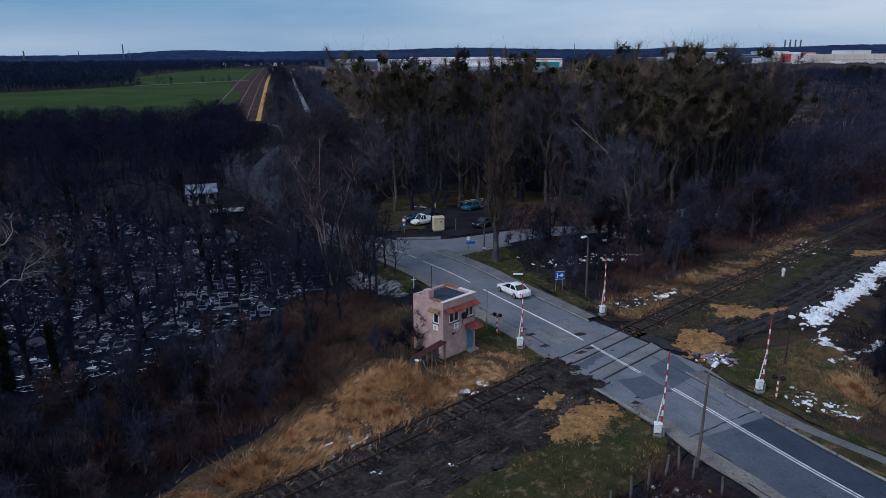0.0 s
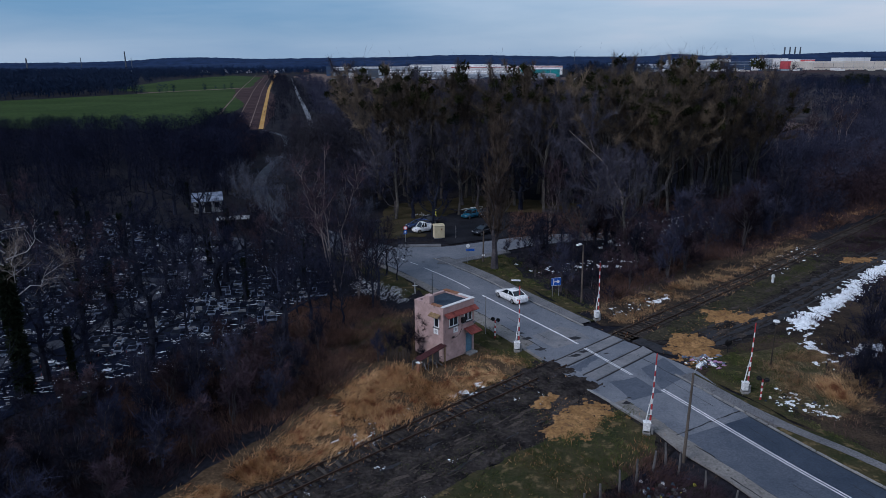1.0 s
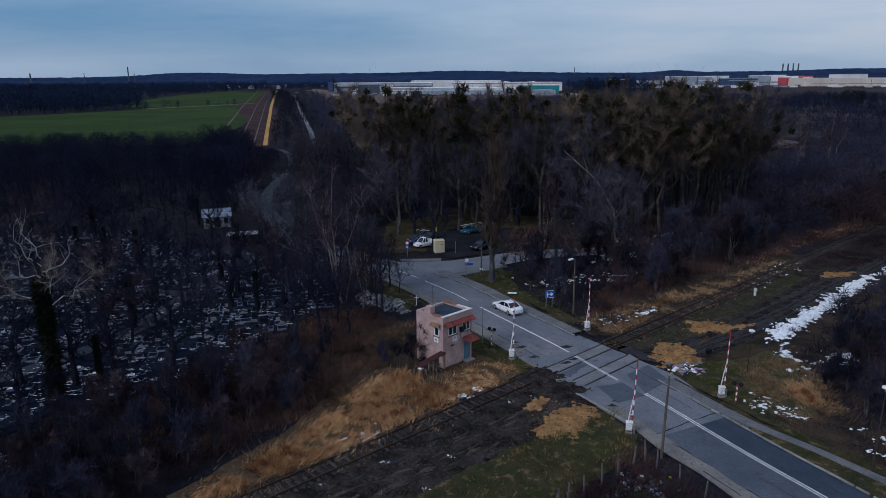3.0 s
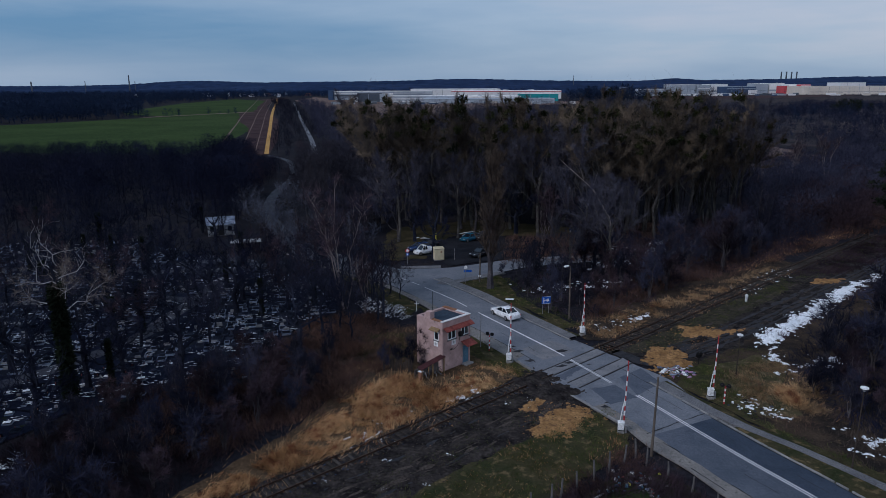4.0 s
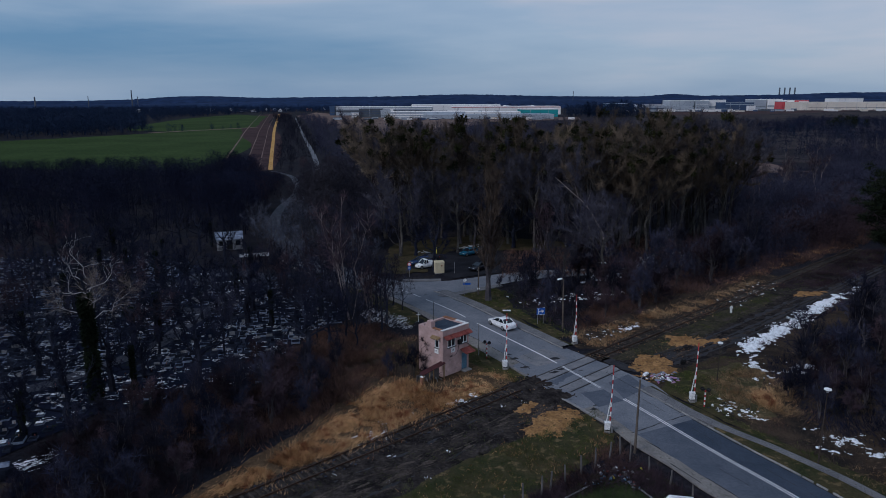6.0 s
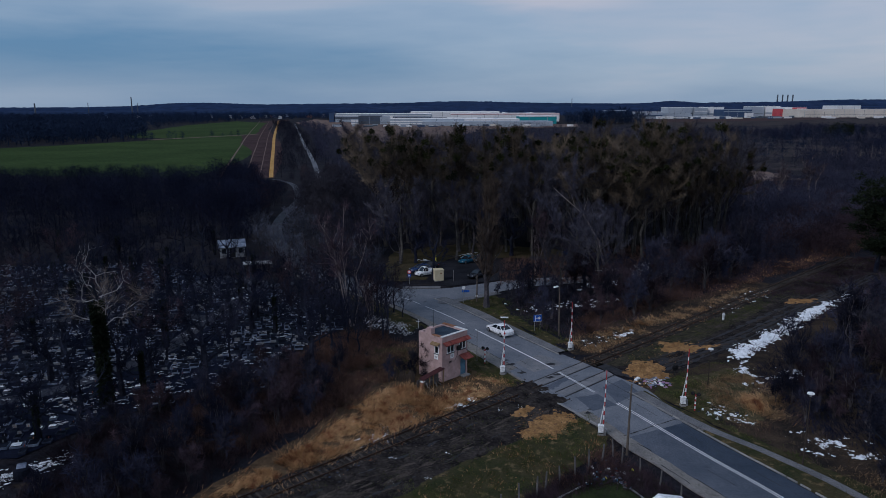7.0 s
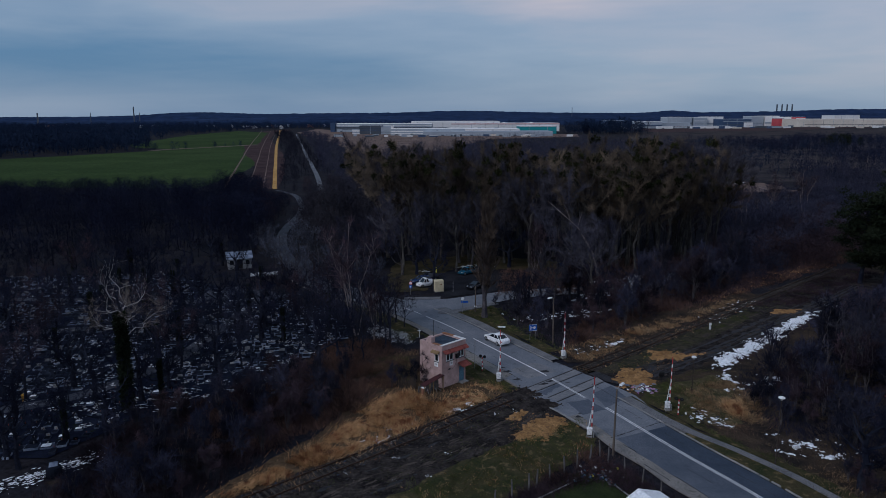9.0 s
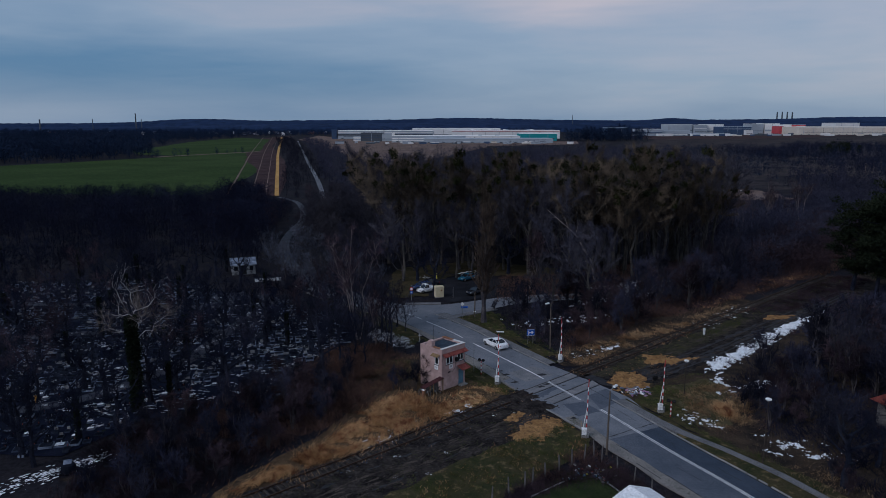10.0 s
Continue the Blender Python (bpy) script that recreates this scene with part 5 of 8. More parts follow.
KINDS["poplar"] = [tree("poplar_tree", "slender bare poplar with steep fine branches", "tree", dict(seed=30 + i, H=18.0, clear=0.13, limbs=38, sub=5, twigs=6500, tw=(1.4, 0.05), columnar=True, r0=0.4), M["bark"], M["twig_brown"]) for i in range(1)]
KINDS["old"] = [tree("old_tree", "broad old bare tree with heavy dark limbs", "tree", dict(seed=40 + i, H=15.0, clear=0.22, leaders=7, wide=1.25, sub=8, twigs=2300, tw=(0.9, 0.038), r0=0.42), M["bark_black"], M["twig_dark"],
                     (lambda t, V, r, s: ivy_coat(t, V, r, s)) if i == 0 else None) for i in range(3)]
KINDS["red"] = [tree("alder_tree", "bare young tree with dense reddish twigs", "tree", dict(seed=50 + i, H=11.0, clear=0.1, leaders=7, wide=1.0, sub=8, twigs=2300, tw=(0.8, 0.042), r0=0.16, solid_sub=False), M["bark"], M["twig_red" if i == 1 else "twig"]) for i in range(3)]
KINDS["birch"] = [tree("birch_tree", "bare birch with pale forked limbs", "tree", dict(seed=60 + i, H=13.0, clear=0.35, limbs=34, spread=0.26, rise=1.5, sub=5, twigs=3200, tw=(0.9, 0.03), stems=4, r0=0.12), M["bark_pale"], M["twig_red"]) for i in range(2)]
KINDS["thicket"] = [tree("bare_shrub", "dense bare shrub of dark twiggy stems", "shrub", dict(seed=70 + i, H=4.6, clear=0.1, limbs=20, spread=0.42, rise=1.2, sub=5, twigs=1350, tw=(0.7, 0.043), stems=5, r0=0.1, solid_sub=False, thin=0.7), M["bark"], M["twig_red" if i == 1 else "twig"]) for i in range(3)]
KINDS["silver"] = [tree("silver_tree", "bare tree with silvery upper limbs and ivy-dark trunk", "tree", dict(seed=133, H=15.0, clear=0.45, leaders=8, wide=0.8, sub=10, twigs=1400, tw=(0.7, 0.02), r0=0.15, thin=0.65), M["bark_silver"], M["twig_pale"],
                        lambda t, V, r, s: ivy_coat(t, V, r, s, 2600))]
CONIFER = conifer("evergreen_tree", "dark evergreen tree with an uneven ragged crown", 15.0, 81)
TEMPLATES = [t for ks in KINDS.values() for t in ks] + [CONIFER]
USED = set()
rt = random.Random(7)


def plant(kind, x, y, h=None, i=None, spin=None):
    """A tree of that kind at a plan point, h metres high."""
    src = CONIFER if kind == "conifer" else KINDS[kind][rt.randrange(len(KINDS[kind])) if i is None else i % len(KINDS[kind])]
    base = {"tall": 20, "olive": 22, "back": 18, "scrub": 8, "open": 13, "poplar": 18, "old": 15, "red": 11, "birch": 13, "thicket": 4.6, "conifer": 15, "silver": 15, "ash": 11}[kind]
    s = (h or base * (0.8 + 0.4 * rt.random())) / base
    m = pose(x, y, 0, 0, 0, rt.random() * 360 if spin is None else spin) @ Matrix.Diagonal((s * rt.uniform(0.88, 1.12), s * rt.uniform(0.88, 1.12), s, 1))
    if src not in USED:
        USED.add(src)
        src.matrix_basis = m
        return src
    return copy_thing(src, m)


def fill(kinds, poly, gap, hs, seed, keep=None):
    """Plants a stand of trees over a plan shape, about gap metres apart."""
    rt.seed(seed)
    p = np.array(poly)
    lo, hi = p.min(0), p.max(0)
    pts = []
    y = lo[1]
    while y < hi[1]:
        x = lo[0] + rt.random() * gap
        while x < hi[0]:
            q = (x + rt.uniform(-.45, .45) * gap, y + rt.uniform(-.45, .45) * gap)
            if inside(poly, np.array([q[0]]), np.array([q[1]]))[0] and road_gap(np.array([q[0]]), np.array([q[1]]))[0] > 5.6 and (keep is None or keep(*q)):
                pts.append(q)
            x += gap
        y += gap * 0.87
    for x, y in pts:
        plant(rt.choice(kinds), x, y, rt.uniform(*hs))
    return len(pts)


# the wood behind the car park
fill(["olive", "tall", "olive", "tall"], [(-8, 72), (6, 72), (26, 62), (44, 62), (62, 74), (72, 96), (40, 100), (-20, 100)], 7.2, (19, 27), 1)
fill(["olive", "olive", "tall"], [(22, 60), (58, 72), (66, 98), (34, 92)], 8.0, (22, 27), 12)
# trees along the road beyond the junction
fill(["back", "red", "red"], [(-18, 64), (-9, 68), (-14, 84), (-22, 96), (-34, 96), (-30, 82)], 6.0, (9, 14), 3)
# front of the belt behind the cemetery
fill(["back", "old", "back"], [(-34, 70), (-50, 70), (-70, 63), (-100, 60), (-150, 70), (-150, 82), (-90, 76), (-60, 84), (-38, 88)], 7.0, (10.5, 14.0), 4)
# cemetery trees
fill(["old", "open", "old"], [(-90, -5), (-50, -14), (-38, -6), (-24, 0), (-21, 14), (-20, 30), (-34, 40), (-50, 58), (-90, 60)], 7.4, (10, 14.5), 13, lambda x, y: not (-47 < x < -31 and 36 < y < 50))
# eastern scrub
fill(["scrub", "red", "thicket"], [(30, 30), (44, 38), (60, 52), (66, 62), (58, 66), (40, 56), (26, 52), (20, 46), (20, 38)], 4.6, (4.5, 8.5), 5)
# thicket between junction and far track
fill(["thicket", "red", "thicket"], [(9.8, 33), (11.4, 27), (14.6, 20.5), (17.4, 16), (25, 20), (36, 32), (32, 38), (18, 37), (10, 35)], 3.8, (1.8, 3.8), 7)
# thicket south of the cinder track, east of the road
fill(["thicket", "scrub", "thicket"], [(40, 2.5), (50, 12), (64, 26), (70, 20), (60, -8), (47, -12), (40, -8)], 3.6, (2.6, 5.6), 8, lambda x, y: not (45 < x < 62 and y < -4))
fill(["thicket", "scrub"], [(42, -9), (56, -3), (62, -14), (52, -28), (44, -26), (42, -20), (40, -13)], 3.6, (2.4, 5.0), 15, lambda x, y: not (46 < x < 62 and -20 < y < -4))
fill(["thicket"], [(34, -20), (38, -18), (42, -22), (40, -30)], 3.4, (1.4, 2.6), 16)
fill(["scrub", "red"], [(24, 40), (38, 44), (60, 52), (60, 58), (44, 55), (30, 53.5), (24, 52)], 4.0, (5, 8.5), 17, lambda x, y: x > 33 or y < 44 or y > 52.5)
fill(["tall", "old", "red"], [(-12, 56), (-7, 58), (-4, 66), (4, 70), (14, 68), (22, 58), (30, 56), (32, 64), (20, 72), (-10, 74)], 6.0, (11, 17), 18)
fill(["thicket"], [(36, -3), (39, 2), (43, 0), (40, -12), (36, -11)], 2.7, (1.2, 2.6), 14)
# young trees between house and cemetery
fill(["open"], [(-7, 21), (-8, 24.5), (-12, 29.5), (-17, 36), (-22, 33), (-21, 12), (-17, 3), (-12, 8), (-8, 14)], 4.4, (9, 13.5), 9)
fill(["open"], [(-13, 34.5), (-16, 38), (-22, 46), (-26, 44), (-20, 34)], 3.3, (9, 12.5), 19)
fill(["thicket"], [(-17, -15), (-13.4, -9), (-11.8, -3), (-11.5, 3.5), (-20, 3), (-25, -1), (-27, -12), (-28, -30), (-22, -26)], 2.9, (1.7, 3.4), 10)
fill(["thicket"], [(-26, -2), (-31, -4), (-35, -13), (-33, -30), (-28.5, -28), (-27.5, -12)], 3.2, (1.3, 2.3), 20)
for kind, x, y, h, i in (("poplar", 6.85, 30.8, 18.5, 0), ("old", -2.2, 49.9, 15, 1), ("old", 15.5, 40.6, 10, 1), ("old", 25, 43, 11, 2), ("thicket", 9.2, 38.6, 1.5, 0), ("thicket", 14.6, 41.2, 1.6, 2), ("thicket", 20.4, 42.8, 1.8, 1), ("thicket", 28, 44.6, 1.8, 0), ("open", 12.5, 36.5, 8, 0), ("open", 17.5, 39, 9, 1), ("open", 23, 41, 9.5, 2), ("tall", 2.3, 65, 17, 1), ("birch", -14.5, 86, 18, 0), ("birch", 17.5, 52, 9, 1),
                         ("poplar", 3.0, 74, 17, 1), ("tall", 26, 36, 15, 2), ("tall", 23.5, 44, 15, 0), ("tall", 19, 33.5, 11, 1),
                         ("old", -37.3, 12.2, 15, 0), ("old", -29.7, 5.4, 14, 1), ("old", -18, 22.5, 14.5, 0), ("old", -16.5, 6.5, 12.5, 2), ("old", -34.5, 44, 13, 0), ("old", -43, 55.2, 14, 1),
                         ("old", -33.2, -3.5, 12, 0), ("olive", 9, 76, 27, 2), ("olive", 34.6, 78, 28.2, 1), ("olive", 48, 80, 27.6, 2), ("olive", 57, 84, 27.2, 2), ("olive", 41, 83, 28, 2), ("olive", 26, 81, 27.6, 1), ("olive", -14, 80, 26, 0), ("olive", 20, 86, 27.8, 0), ("silver", -36.0, -6.0, 19, 0), ("old", -46, 0.5, 12, 2), ("old", -39, -13.5, 10.5, 0), ("old", -47, -12, 12, 1), ("old", -40.5, -19, 9.5, 2), ("old", -50, -17, 12, 0), ("old", -34, 0.5, 11, 1), ("old", -35, -13, 11, 2), ("old", -43, -17, 13, 1), ("old", -27, -1, 12, 2),
                         ("old", -55, 22, 15, 0), ("old", -62, 40, 15, 1), ("old", -26, 34, 14, 1), ("old", -70, 8, 14, 0), ("old", -50, -9, 13, 1), ("old", -24, 18, 12, 0), ("old", -80, 30, 15, 2), ("old", -31, 20, 13, 2), ("old", -40, 24, 13.5, 1), ("old", -46, 34, 14, 2), ("old", -22, 26, 12.5, 1), ("old", -33, 31, 13, 0), ("old", -41, -10, 11.5, 1), ("old", -60, 5, 13, 2),
                         ("ash", -30.5, 54.5, 9.5, 0), ("ash", -35, 61, 10.5, 1), ("ash", -38.5, 69, 11, 0), ("ash", -42.5, 76, 10.5, 1), ("ash", -26.5, 49.6, 8.5, 1), ("ash", -24, 62.5, 9.5, 0), ("ash", -19.5, 55.5, 9, 1), ("ash", -29.5, 72, 10.5, 0), ("ash", -33.5, 80, 11, 1), ("ash", -23, 44, 8.5, 0), ("ash", -14.5, 51, 8, 1), ("ash", -38, 92, 11, 0), ("ash", -47, 88, 10, 1),
                         ("open", -10.2, 31.2, 9, 0), ("open", -8.0, 28.2, 8.5, 2), ("open", -6.3, 25.6, 7.5, 0), ("open", -12.6, 34.6, 9.5, 2), ("scrub", 11.6, 38.4, 4.2, 0), ("scrub", 15.2, 40.4, 4.6, 1), ("scrub", 18.6, 41.6, 4.4, 0), ("scrub", 22.0, 42.6, 5, 1), ("scrub", 25.6, 43.8, 5, 0),
                         ("birch", -10.5, 19, 12.5, 1), ("birch", -13.5, 21.5, 13, 0), ("thicket", -4.9, 2.2, 1.9, 0), ("thicket", -6.2, 0.8, 1.7, 2), ("thicket", -3.4, 5.2, 1.8, 0), ("thicket", -2.3, 3.4, 2.7, 1), ("thicket", -3.6, 1.4, 1.6, 2), ("thicket", -1.9, 0.6, 1.2, 0), ("old", -21, 46, 13, 0),
                         ("old", 38.4, -22.0, 12, 2), ("old", 44, -18, 10, 1), ("conifer", 86, 50, 19, 0), ("conifer", 92.5, 55, 17.5, 0), ("conifer", 90, 46, 14, 0), ("conifer", 84, 54.5, 14, 0), ("conifer", 97, 50, 18, 0), ("old", -66, 58, 15, 0), ("old", -52, 66, 15, 1),
                         ("birch", 92, 128, 11, 0), ("birch", 98, 133, 12, 1), ("birch", 106, 140, 11, 0), ("birch", 118, 152, 12, 1), ("birch", 126, 158, 11, 0), ("birch", 84, 116, 10, 1), ("tall", 52, 2, 9, 1), ("old", 49, -14, 8, 2)):
    plant(kind, x, y, h, None if kind == "conifer" else i)


def leaning_tree():
    """A dead pale trunk that leans out of the wood."""
    g = Geo()
    g.tube([(0, 0, -0.2), (-1.2, 0, 4.5), (-4.6, -0.3, 10), (-7.6, -0.4, 12.6), (-10.8, -0.2, 15.4)], [0.26, 0.2, 0.15, 0.11, 0.03], 7)
    ob = thing("leaning_dead_tree", "pale dead tree leaning out of the wood", "tree", pose(31.6, 57, 1.2))
    part("trunk", g, M["bark_pale"], ob)
    for a, b in (((-6.2, -0.4, 11.4), (-7.0, 0.8, 14.2)), ((-8.6, -0.3, 13.5), (-10.6, -1.2, 13.8)), ((-4.6, -0.3, 10), (-3.9, -0.8, 13.2))):
        part("limb", Geo().tube([a, b], [0.06, 0.015], 5), M["bark_pale"], ob)


leaning_tree()


def far_trees(name, poly, n, hs, label, seed, mat_=None, k=46, blade=(0.22, 0.035), keep=None, trunk=0.03, low=None, clump=0.0):
    """Woodland too deep to count as one object: upright sprays of twigs round slim stems."""
    r = np.random.default_rng(seed)
    p = scatter(poly, n, r)
    if clump:
        p = p[r.integers(0, max(1, len(p) // 9), len(p))] + r.normal(size=p.shape) * clump
    if keep is not None:
        p = p[keep(p[:, 0], p[:, 1])]
    out = []
    for x, y in p:
        w = math.sin(x * 0.11 + 1.7 * math.sin(y * 0.09)) + math.sin(y * 0.13 + 1.3 * math.sin(x * 0.07 + seed))
        h = r.uniform(*hs) * (1 + 0.13 * w)
        if low is not None:
            h = min(h, low(x, y) * r.uniform(0.8, 1.05))
        a = r.random(k) * 6.28
        z = h * (0.12 + 0.76 * r.random(k))
        rad = h * 0.26 * r.random(k) ** 0.5 * np.sin(np.clip(z / h * 2.6 + 0.4, 0, 3.1))
        b = np.stack([x + np.cos(a) * rad, y + np.sin(a) * rad, z], 1)
        w = np.stack([np.cos(a) * 0.6, np.sin(a) * 0.6, np.full(k, 0.65)], 1) + r.normal(size=(k, 3)) * 0.5
        out.append(needles(b, w, h * blade[0] * (0.5 + r.random(k)), h * blade[1] * (0.6 + r.random(k)), r))
        out.append(needles(np.array([[x, y, -0.2]] * 3), np.array([[0, 0, 1.0]] * 3) + r.normal(size=(3, 3)) * 0.06, np.full(3, h * 0.9), np.full(3, h * trunk), r))
    return tagged(new(name, tri_mesh(name, np.concatenate(out), mat_ or M["far_wood"])), label, "wood", kind="stuff")


def off_road(x, y):
    """Clear of the road and of the cutting that leads to the railway site."""
    lane = x / (y + 55)
    clearing = inside([(92, 172), (128, 162), (166, 222), (168, 292), (120, 292), (108, 236)], x, y)
    sparse = (lane > -0.27) & (lane < -0.15) & (y < 215) & (np.sin(x * 12.7 + y * 7.3) > 0.25)
    return ~clearing & ~sparse & (road_gap(x, y) > np.where(y > 75, 4.2, 6.0)) & ~((lane > -0.335) & (lane < -0.225) & (y > 232))


def young(x, y):
    """The stand gets younger and lower towards the field."""
    lane = x / (y + 55)
    return max(2.6, 27.0 - 0.0915 * (y + 55)) if -0.306 < lane < -0.232 else max(4.0, 29.3 - 0.075 * (y + 55)) + 3.5 * math.exp(-((lane + 0.355) / 0.05) ** 2)



FINE = dict(k=420, blade=(0.085, 0.0058), keep=off_road, trunk=0.014)
DEEP = dict(k=380, blade=(0.075, 0.0045), keep=off_road, trunk=0.012)
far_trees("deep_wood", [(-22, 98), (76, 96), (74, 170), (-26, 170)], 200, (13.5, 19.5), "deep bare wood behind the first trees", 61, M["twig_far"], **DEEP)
far_trees("deep_wood_dark", [(-22, 98), (76, 96), (74, 170), (-26, 170)], 170, (13, 19), "dark bare trees deep in the wood", 62, M["twig_red"], **DEEP)
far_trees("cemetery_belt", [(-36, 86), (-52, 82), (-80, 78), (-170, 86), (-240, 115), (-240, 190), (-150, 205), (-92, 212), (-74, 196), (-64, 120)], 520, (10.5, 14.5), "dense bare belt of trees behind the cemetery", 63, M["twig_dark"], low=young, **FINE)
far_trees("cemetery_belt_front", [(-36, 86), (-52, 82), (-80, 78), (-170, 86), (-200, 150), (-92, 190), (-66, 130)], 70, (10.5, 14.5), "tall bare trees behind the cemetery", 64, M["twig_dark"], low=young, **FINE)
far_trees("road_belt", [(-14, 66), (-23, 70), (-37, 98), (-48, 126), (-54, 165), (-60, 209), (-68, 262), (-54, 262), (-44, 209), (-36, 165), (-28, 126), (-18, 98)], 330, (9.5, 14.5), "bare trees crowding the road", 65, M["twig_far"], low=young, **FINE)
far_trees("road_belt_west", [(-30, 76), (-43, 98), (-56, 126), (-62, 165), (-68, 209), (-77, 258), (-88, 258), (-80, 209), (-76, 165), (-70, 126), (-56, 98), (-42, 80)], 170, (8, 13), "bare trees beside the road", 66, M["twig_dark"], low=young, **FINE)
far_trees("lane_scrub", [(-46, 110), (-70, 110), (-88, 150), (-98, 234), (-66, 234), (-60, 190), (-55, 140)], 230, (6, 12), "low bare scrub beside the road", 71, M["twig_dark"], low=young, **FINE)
far_trees("lane_scrub_red", [(-30, 100), (-70, 110), (-98, 234), (-50, 234), (-40, 160)], 110, (6, 12), "reddish bare scrub beside the road", 72, M["twig_red"], low=young, **FINE)
SCRUB = dict(k=160, blade=(0.15, 0.011), keep=off_road, trunk=0.016)
far_trees("scrub_belt", [(44, 50), (62, 60), (84, 78), (120, 112), (175, 156), (190, 200), (140, 215), (78, 168), (76, 100), (60, 70)], 620, (5.5, 9.5), "dense bare scrub east of the wood", 67, M["twig"], **SCRUB)
far_trees("scrub_belt_red", [(36, 42), (62, 58), (84, 76), (120, 108), (160, 146), (120, 140), (80, 100), (56, 66)], 300, (4, 7.5), "reddish bare scrub east of the wood", 68, M["twig_red"], **SCRUB)
far_trees("scrub_plain", [(120, 100), (200, 130), (300, 240), (290, 300), (120, 240), (80, 170), (170, 170)], 500, (6, 11), "bare scrub on the plain", 69, M["twig"], **SCRUB)
far_trees("scrub_south", [(56, 20), (92, 48), (140, 84), (170, 60), (150, 20), (70, -14), (56, 0)], 420, (4, 7.5), "bare scrub south of the cinder track", 70, M["twig"], **SCRUB)
far_trees("trackside_scrub", [rw(100, -14), rw(104, 5), rw(118, 7), rw(118, 20), rw(150, 24), rw(150, -20)], 330, (3, 7.5), "bare scrub where the far track runs out of sight", 73, M["twig_red"], **SCRUB)
far_trees("trackside_scrub_low", [rw(58, -16), rw(64, 0), rw(100, 2), rw(104, -14)], 170, (2, 4.5), "low bare scrub along the far track", 74, M["twig"], **SCRUB)
far_trees("clearing_scrub", [(92, 172), (128, 162), (158, 220), (112, 232)], 120, (1.6, 3.4), "low bare scrub before the clearing", 85, M["twig_red"], 120, (0.18, 0.02), None, 0.02)
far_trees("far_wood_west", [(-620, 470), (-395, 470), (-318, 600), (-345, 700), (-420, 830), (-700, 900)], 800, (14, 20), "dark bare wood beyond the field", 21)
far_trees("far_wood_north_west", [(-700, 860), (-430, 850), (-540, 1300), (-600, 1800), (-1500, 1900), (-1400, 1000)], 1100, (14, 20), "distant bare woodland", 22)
far_trees("field_hedge", [(-322, 585), (-300, 625), (-262, 660), (-262, 668), (-305, 640), (-328, 592)], 12, (4, 9), "hedge and bushes on the field edge", 23)
far_trees("field_bushes", [(-290, 700), (-225, 740), (-222, 748), (-290, 712)], 6, (5, 9), "lone bushes between the fields", 24)
far_trees("roadside_wood", [(-69, 236), (-80, 236), (-101, 330), (-150, 516), (-258, 930), (-395, 1430), (-362, 1430), (-224, 930), (-121, 512), (-80, 330)], 620, (7, 11.5), "bare trees between railway site and road", 25, M["twig"], 110, (0.16, 0.016), None, 0.02)
far_trees("roadside_wood_east", [(-67, 236), (-44, 236), (-48, 300), (-84, 512), (-180, 930), (-310, 1370), (-338, 1370), (-216, 930), (-117, 512), (-72, 300)], 560, (8, 13), "bare trees along the straight road", 26, M["twig"], 110, (0.16, 0.016), off_road, 0.02)
far_trees("middle_wood", [(-38, 170), (60, 165), (110, 200), (150, 250), (170, 420), (110, 540), (10, 490), (-40, 380), (-55, 300)], 1150, (13, 20), "deep bare wood beyond the car park", 27, M["twig"], 150, (0.08, 0.0065), off_road, 0.012)
far_trees("yard_scrub", [(-50, 420), (100, 540), (190, 440), (210, 760), (140, 860), (-40, 760)], 130, (4, 9), "scattered scrub before the bare ground", 76, M["twig"], 64, (0.14, 0.014), off_road, 0.016)
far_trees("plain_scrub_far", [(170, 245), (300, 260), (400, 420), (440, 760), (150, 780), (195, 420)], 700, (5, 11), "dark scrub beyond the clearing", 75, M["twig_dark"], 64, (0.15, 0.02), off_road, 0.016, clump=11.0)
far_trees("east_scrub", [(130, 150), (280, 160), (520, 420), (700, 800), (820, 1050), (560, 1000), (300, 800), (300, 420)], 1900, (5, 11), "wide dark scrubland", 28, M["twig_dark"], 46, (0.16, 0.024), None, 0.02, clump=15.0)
far_trees("warehouse_wood", [(250, 1300), (420, 1350), (430, 1500), (250, 1450)], 160, (18, 30), "dark wood beside the warehouses", 29)
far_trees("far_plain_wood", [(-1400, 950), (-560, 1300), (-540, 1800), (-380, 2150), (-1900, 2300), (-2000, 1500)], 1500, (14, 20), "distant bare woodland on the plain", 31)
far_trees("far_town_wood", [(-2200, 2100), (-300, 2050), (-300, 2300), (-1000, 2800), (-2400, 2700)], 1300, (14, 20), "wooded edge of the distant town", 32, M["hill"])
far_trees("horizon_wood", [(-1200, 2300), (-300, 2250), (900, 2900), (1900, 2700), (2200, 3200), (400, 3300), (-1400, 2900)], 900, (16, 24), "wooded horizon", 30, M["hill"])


far_trees("plain_birches", [(205, 340), (250, 340), (260, 390), (215, 390)], 16, (7, 11), "pale birch stems standing in the scrub", 81, M["twig_pale"], 14, (0.14, 0.008), None, 0.02)
far_trees("plain_birches_east", [(250, 330), (330, 330), (340, 420), (270, 400)], 14, (7, 10), "pale birch stems on the plain", 82, M["twig_pale"], 12, (0.14, 0.008), None, 0.02)
far_trees("plain_evergreens", [(410, 640), (490, 720), (480, 750), (400, 665)], 16, (11, 16), "dark evergreen clump on the plain", 83, M["needles"], 150, (0.16, 0.03), None, 0.03)
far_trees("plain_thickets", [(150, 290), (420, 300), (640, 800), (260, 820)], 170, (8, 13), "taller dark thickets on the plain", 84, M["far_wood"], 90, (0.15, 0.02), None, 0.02)
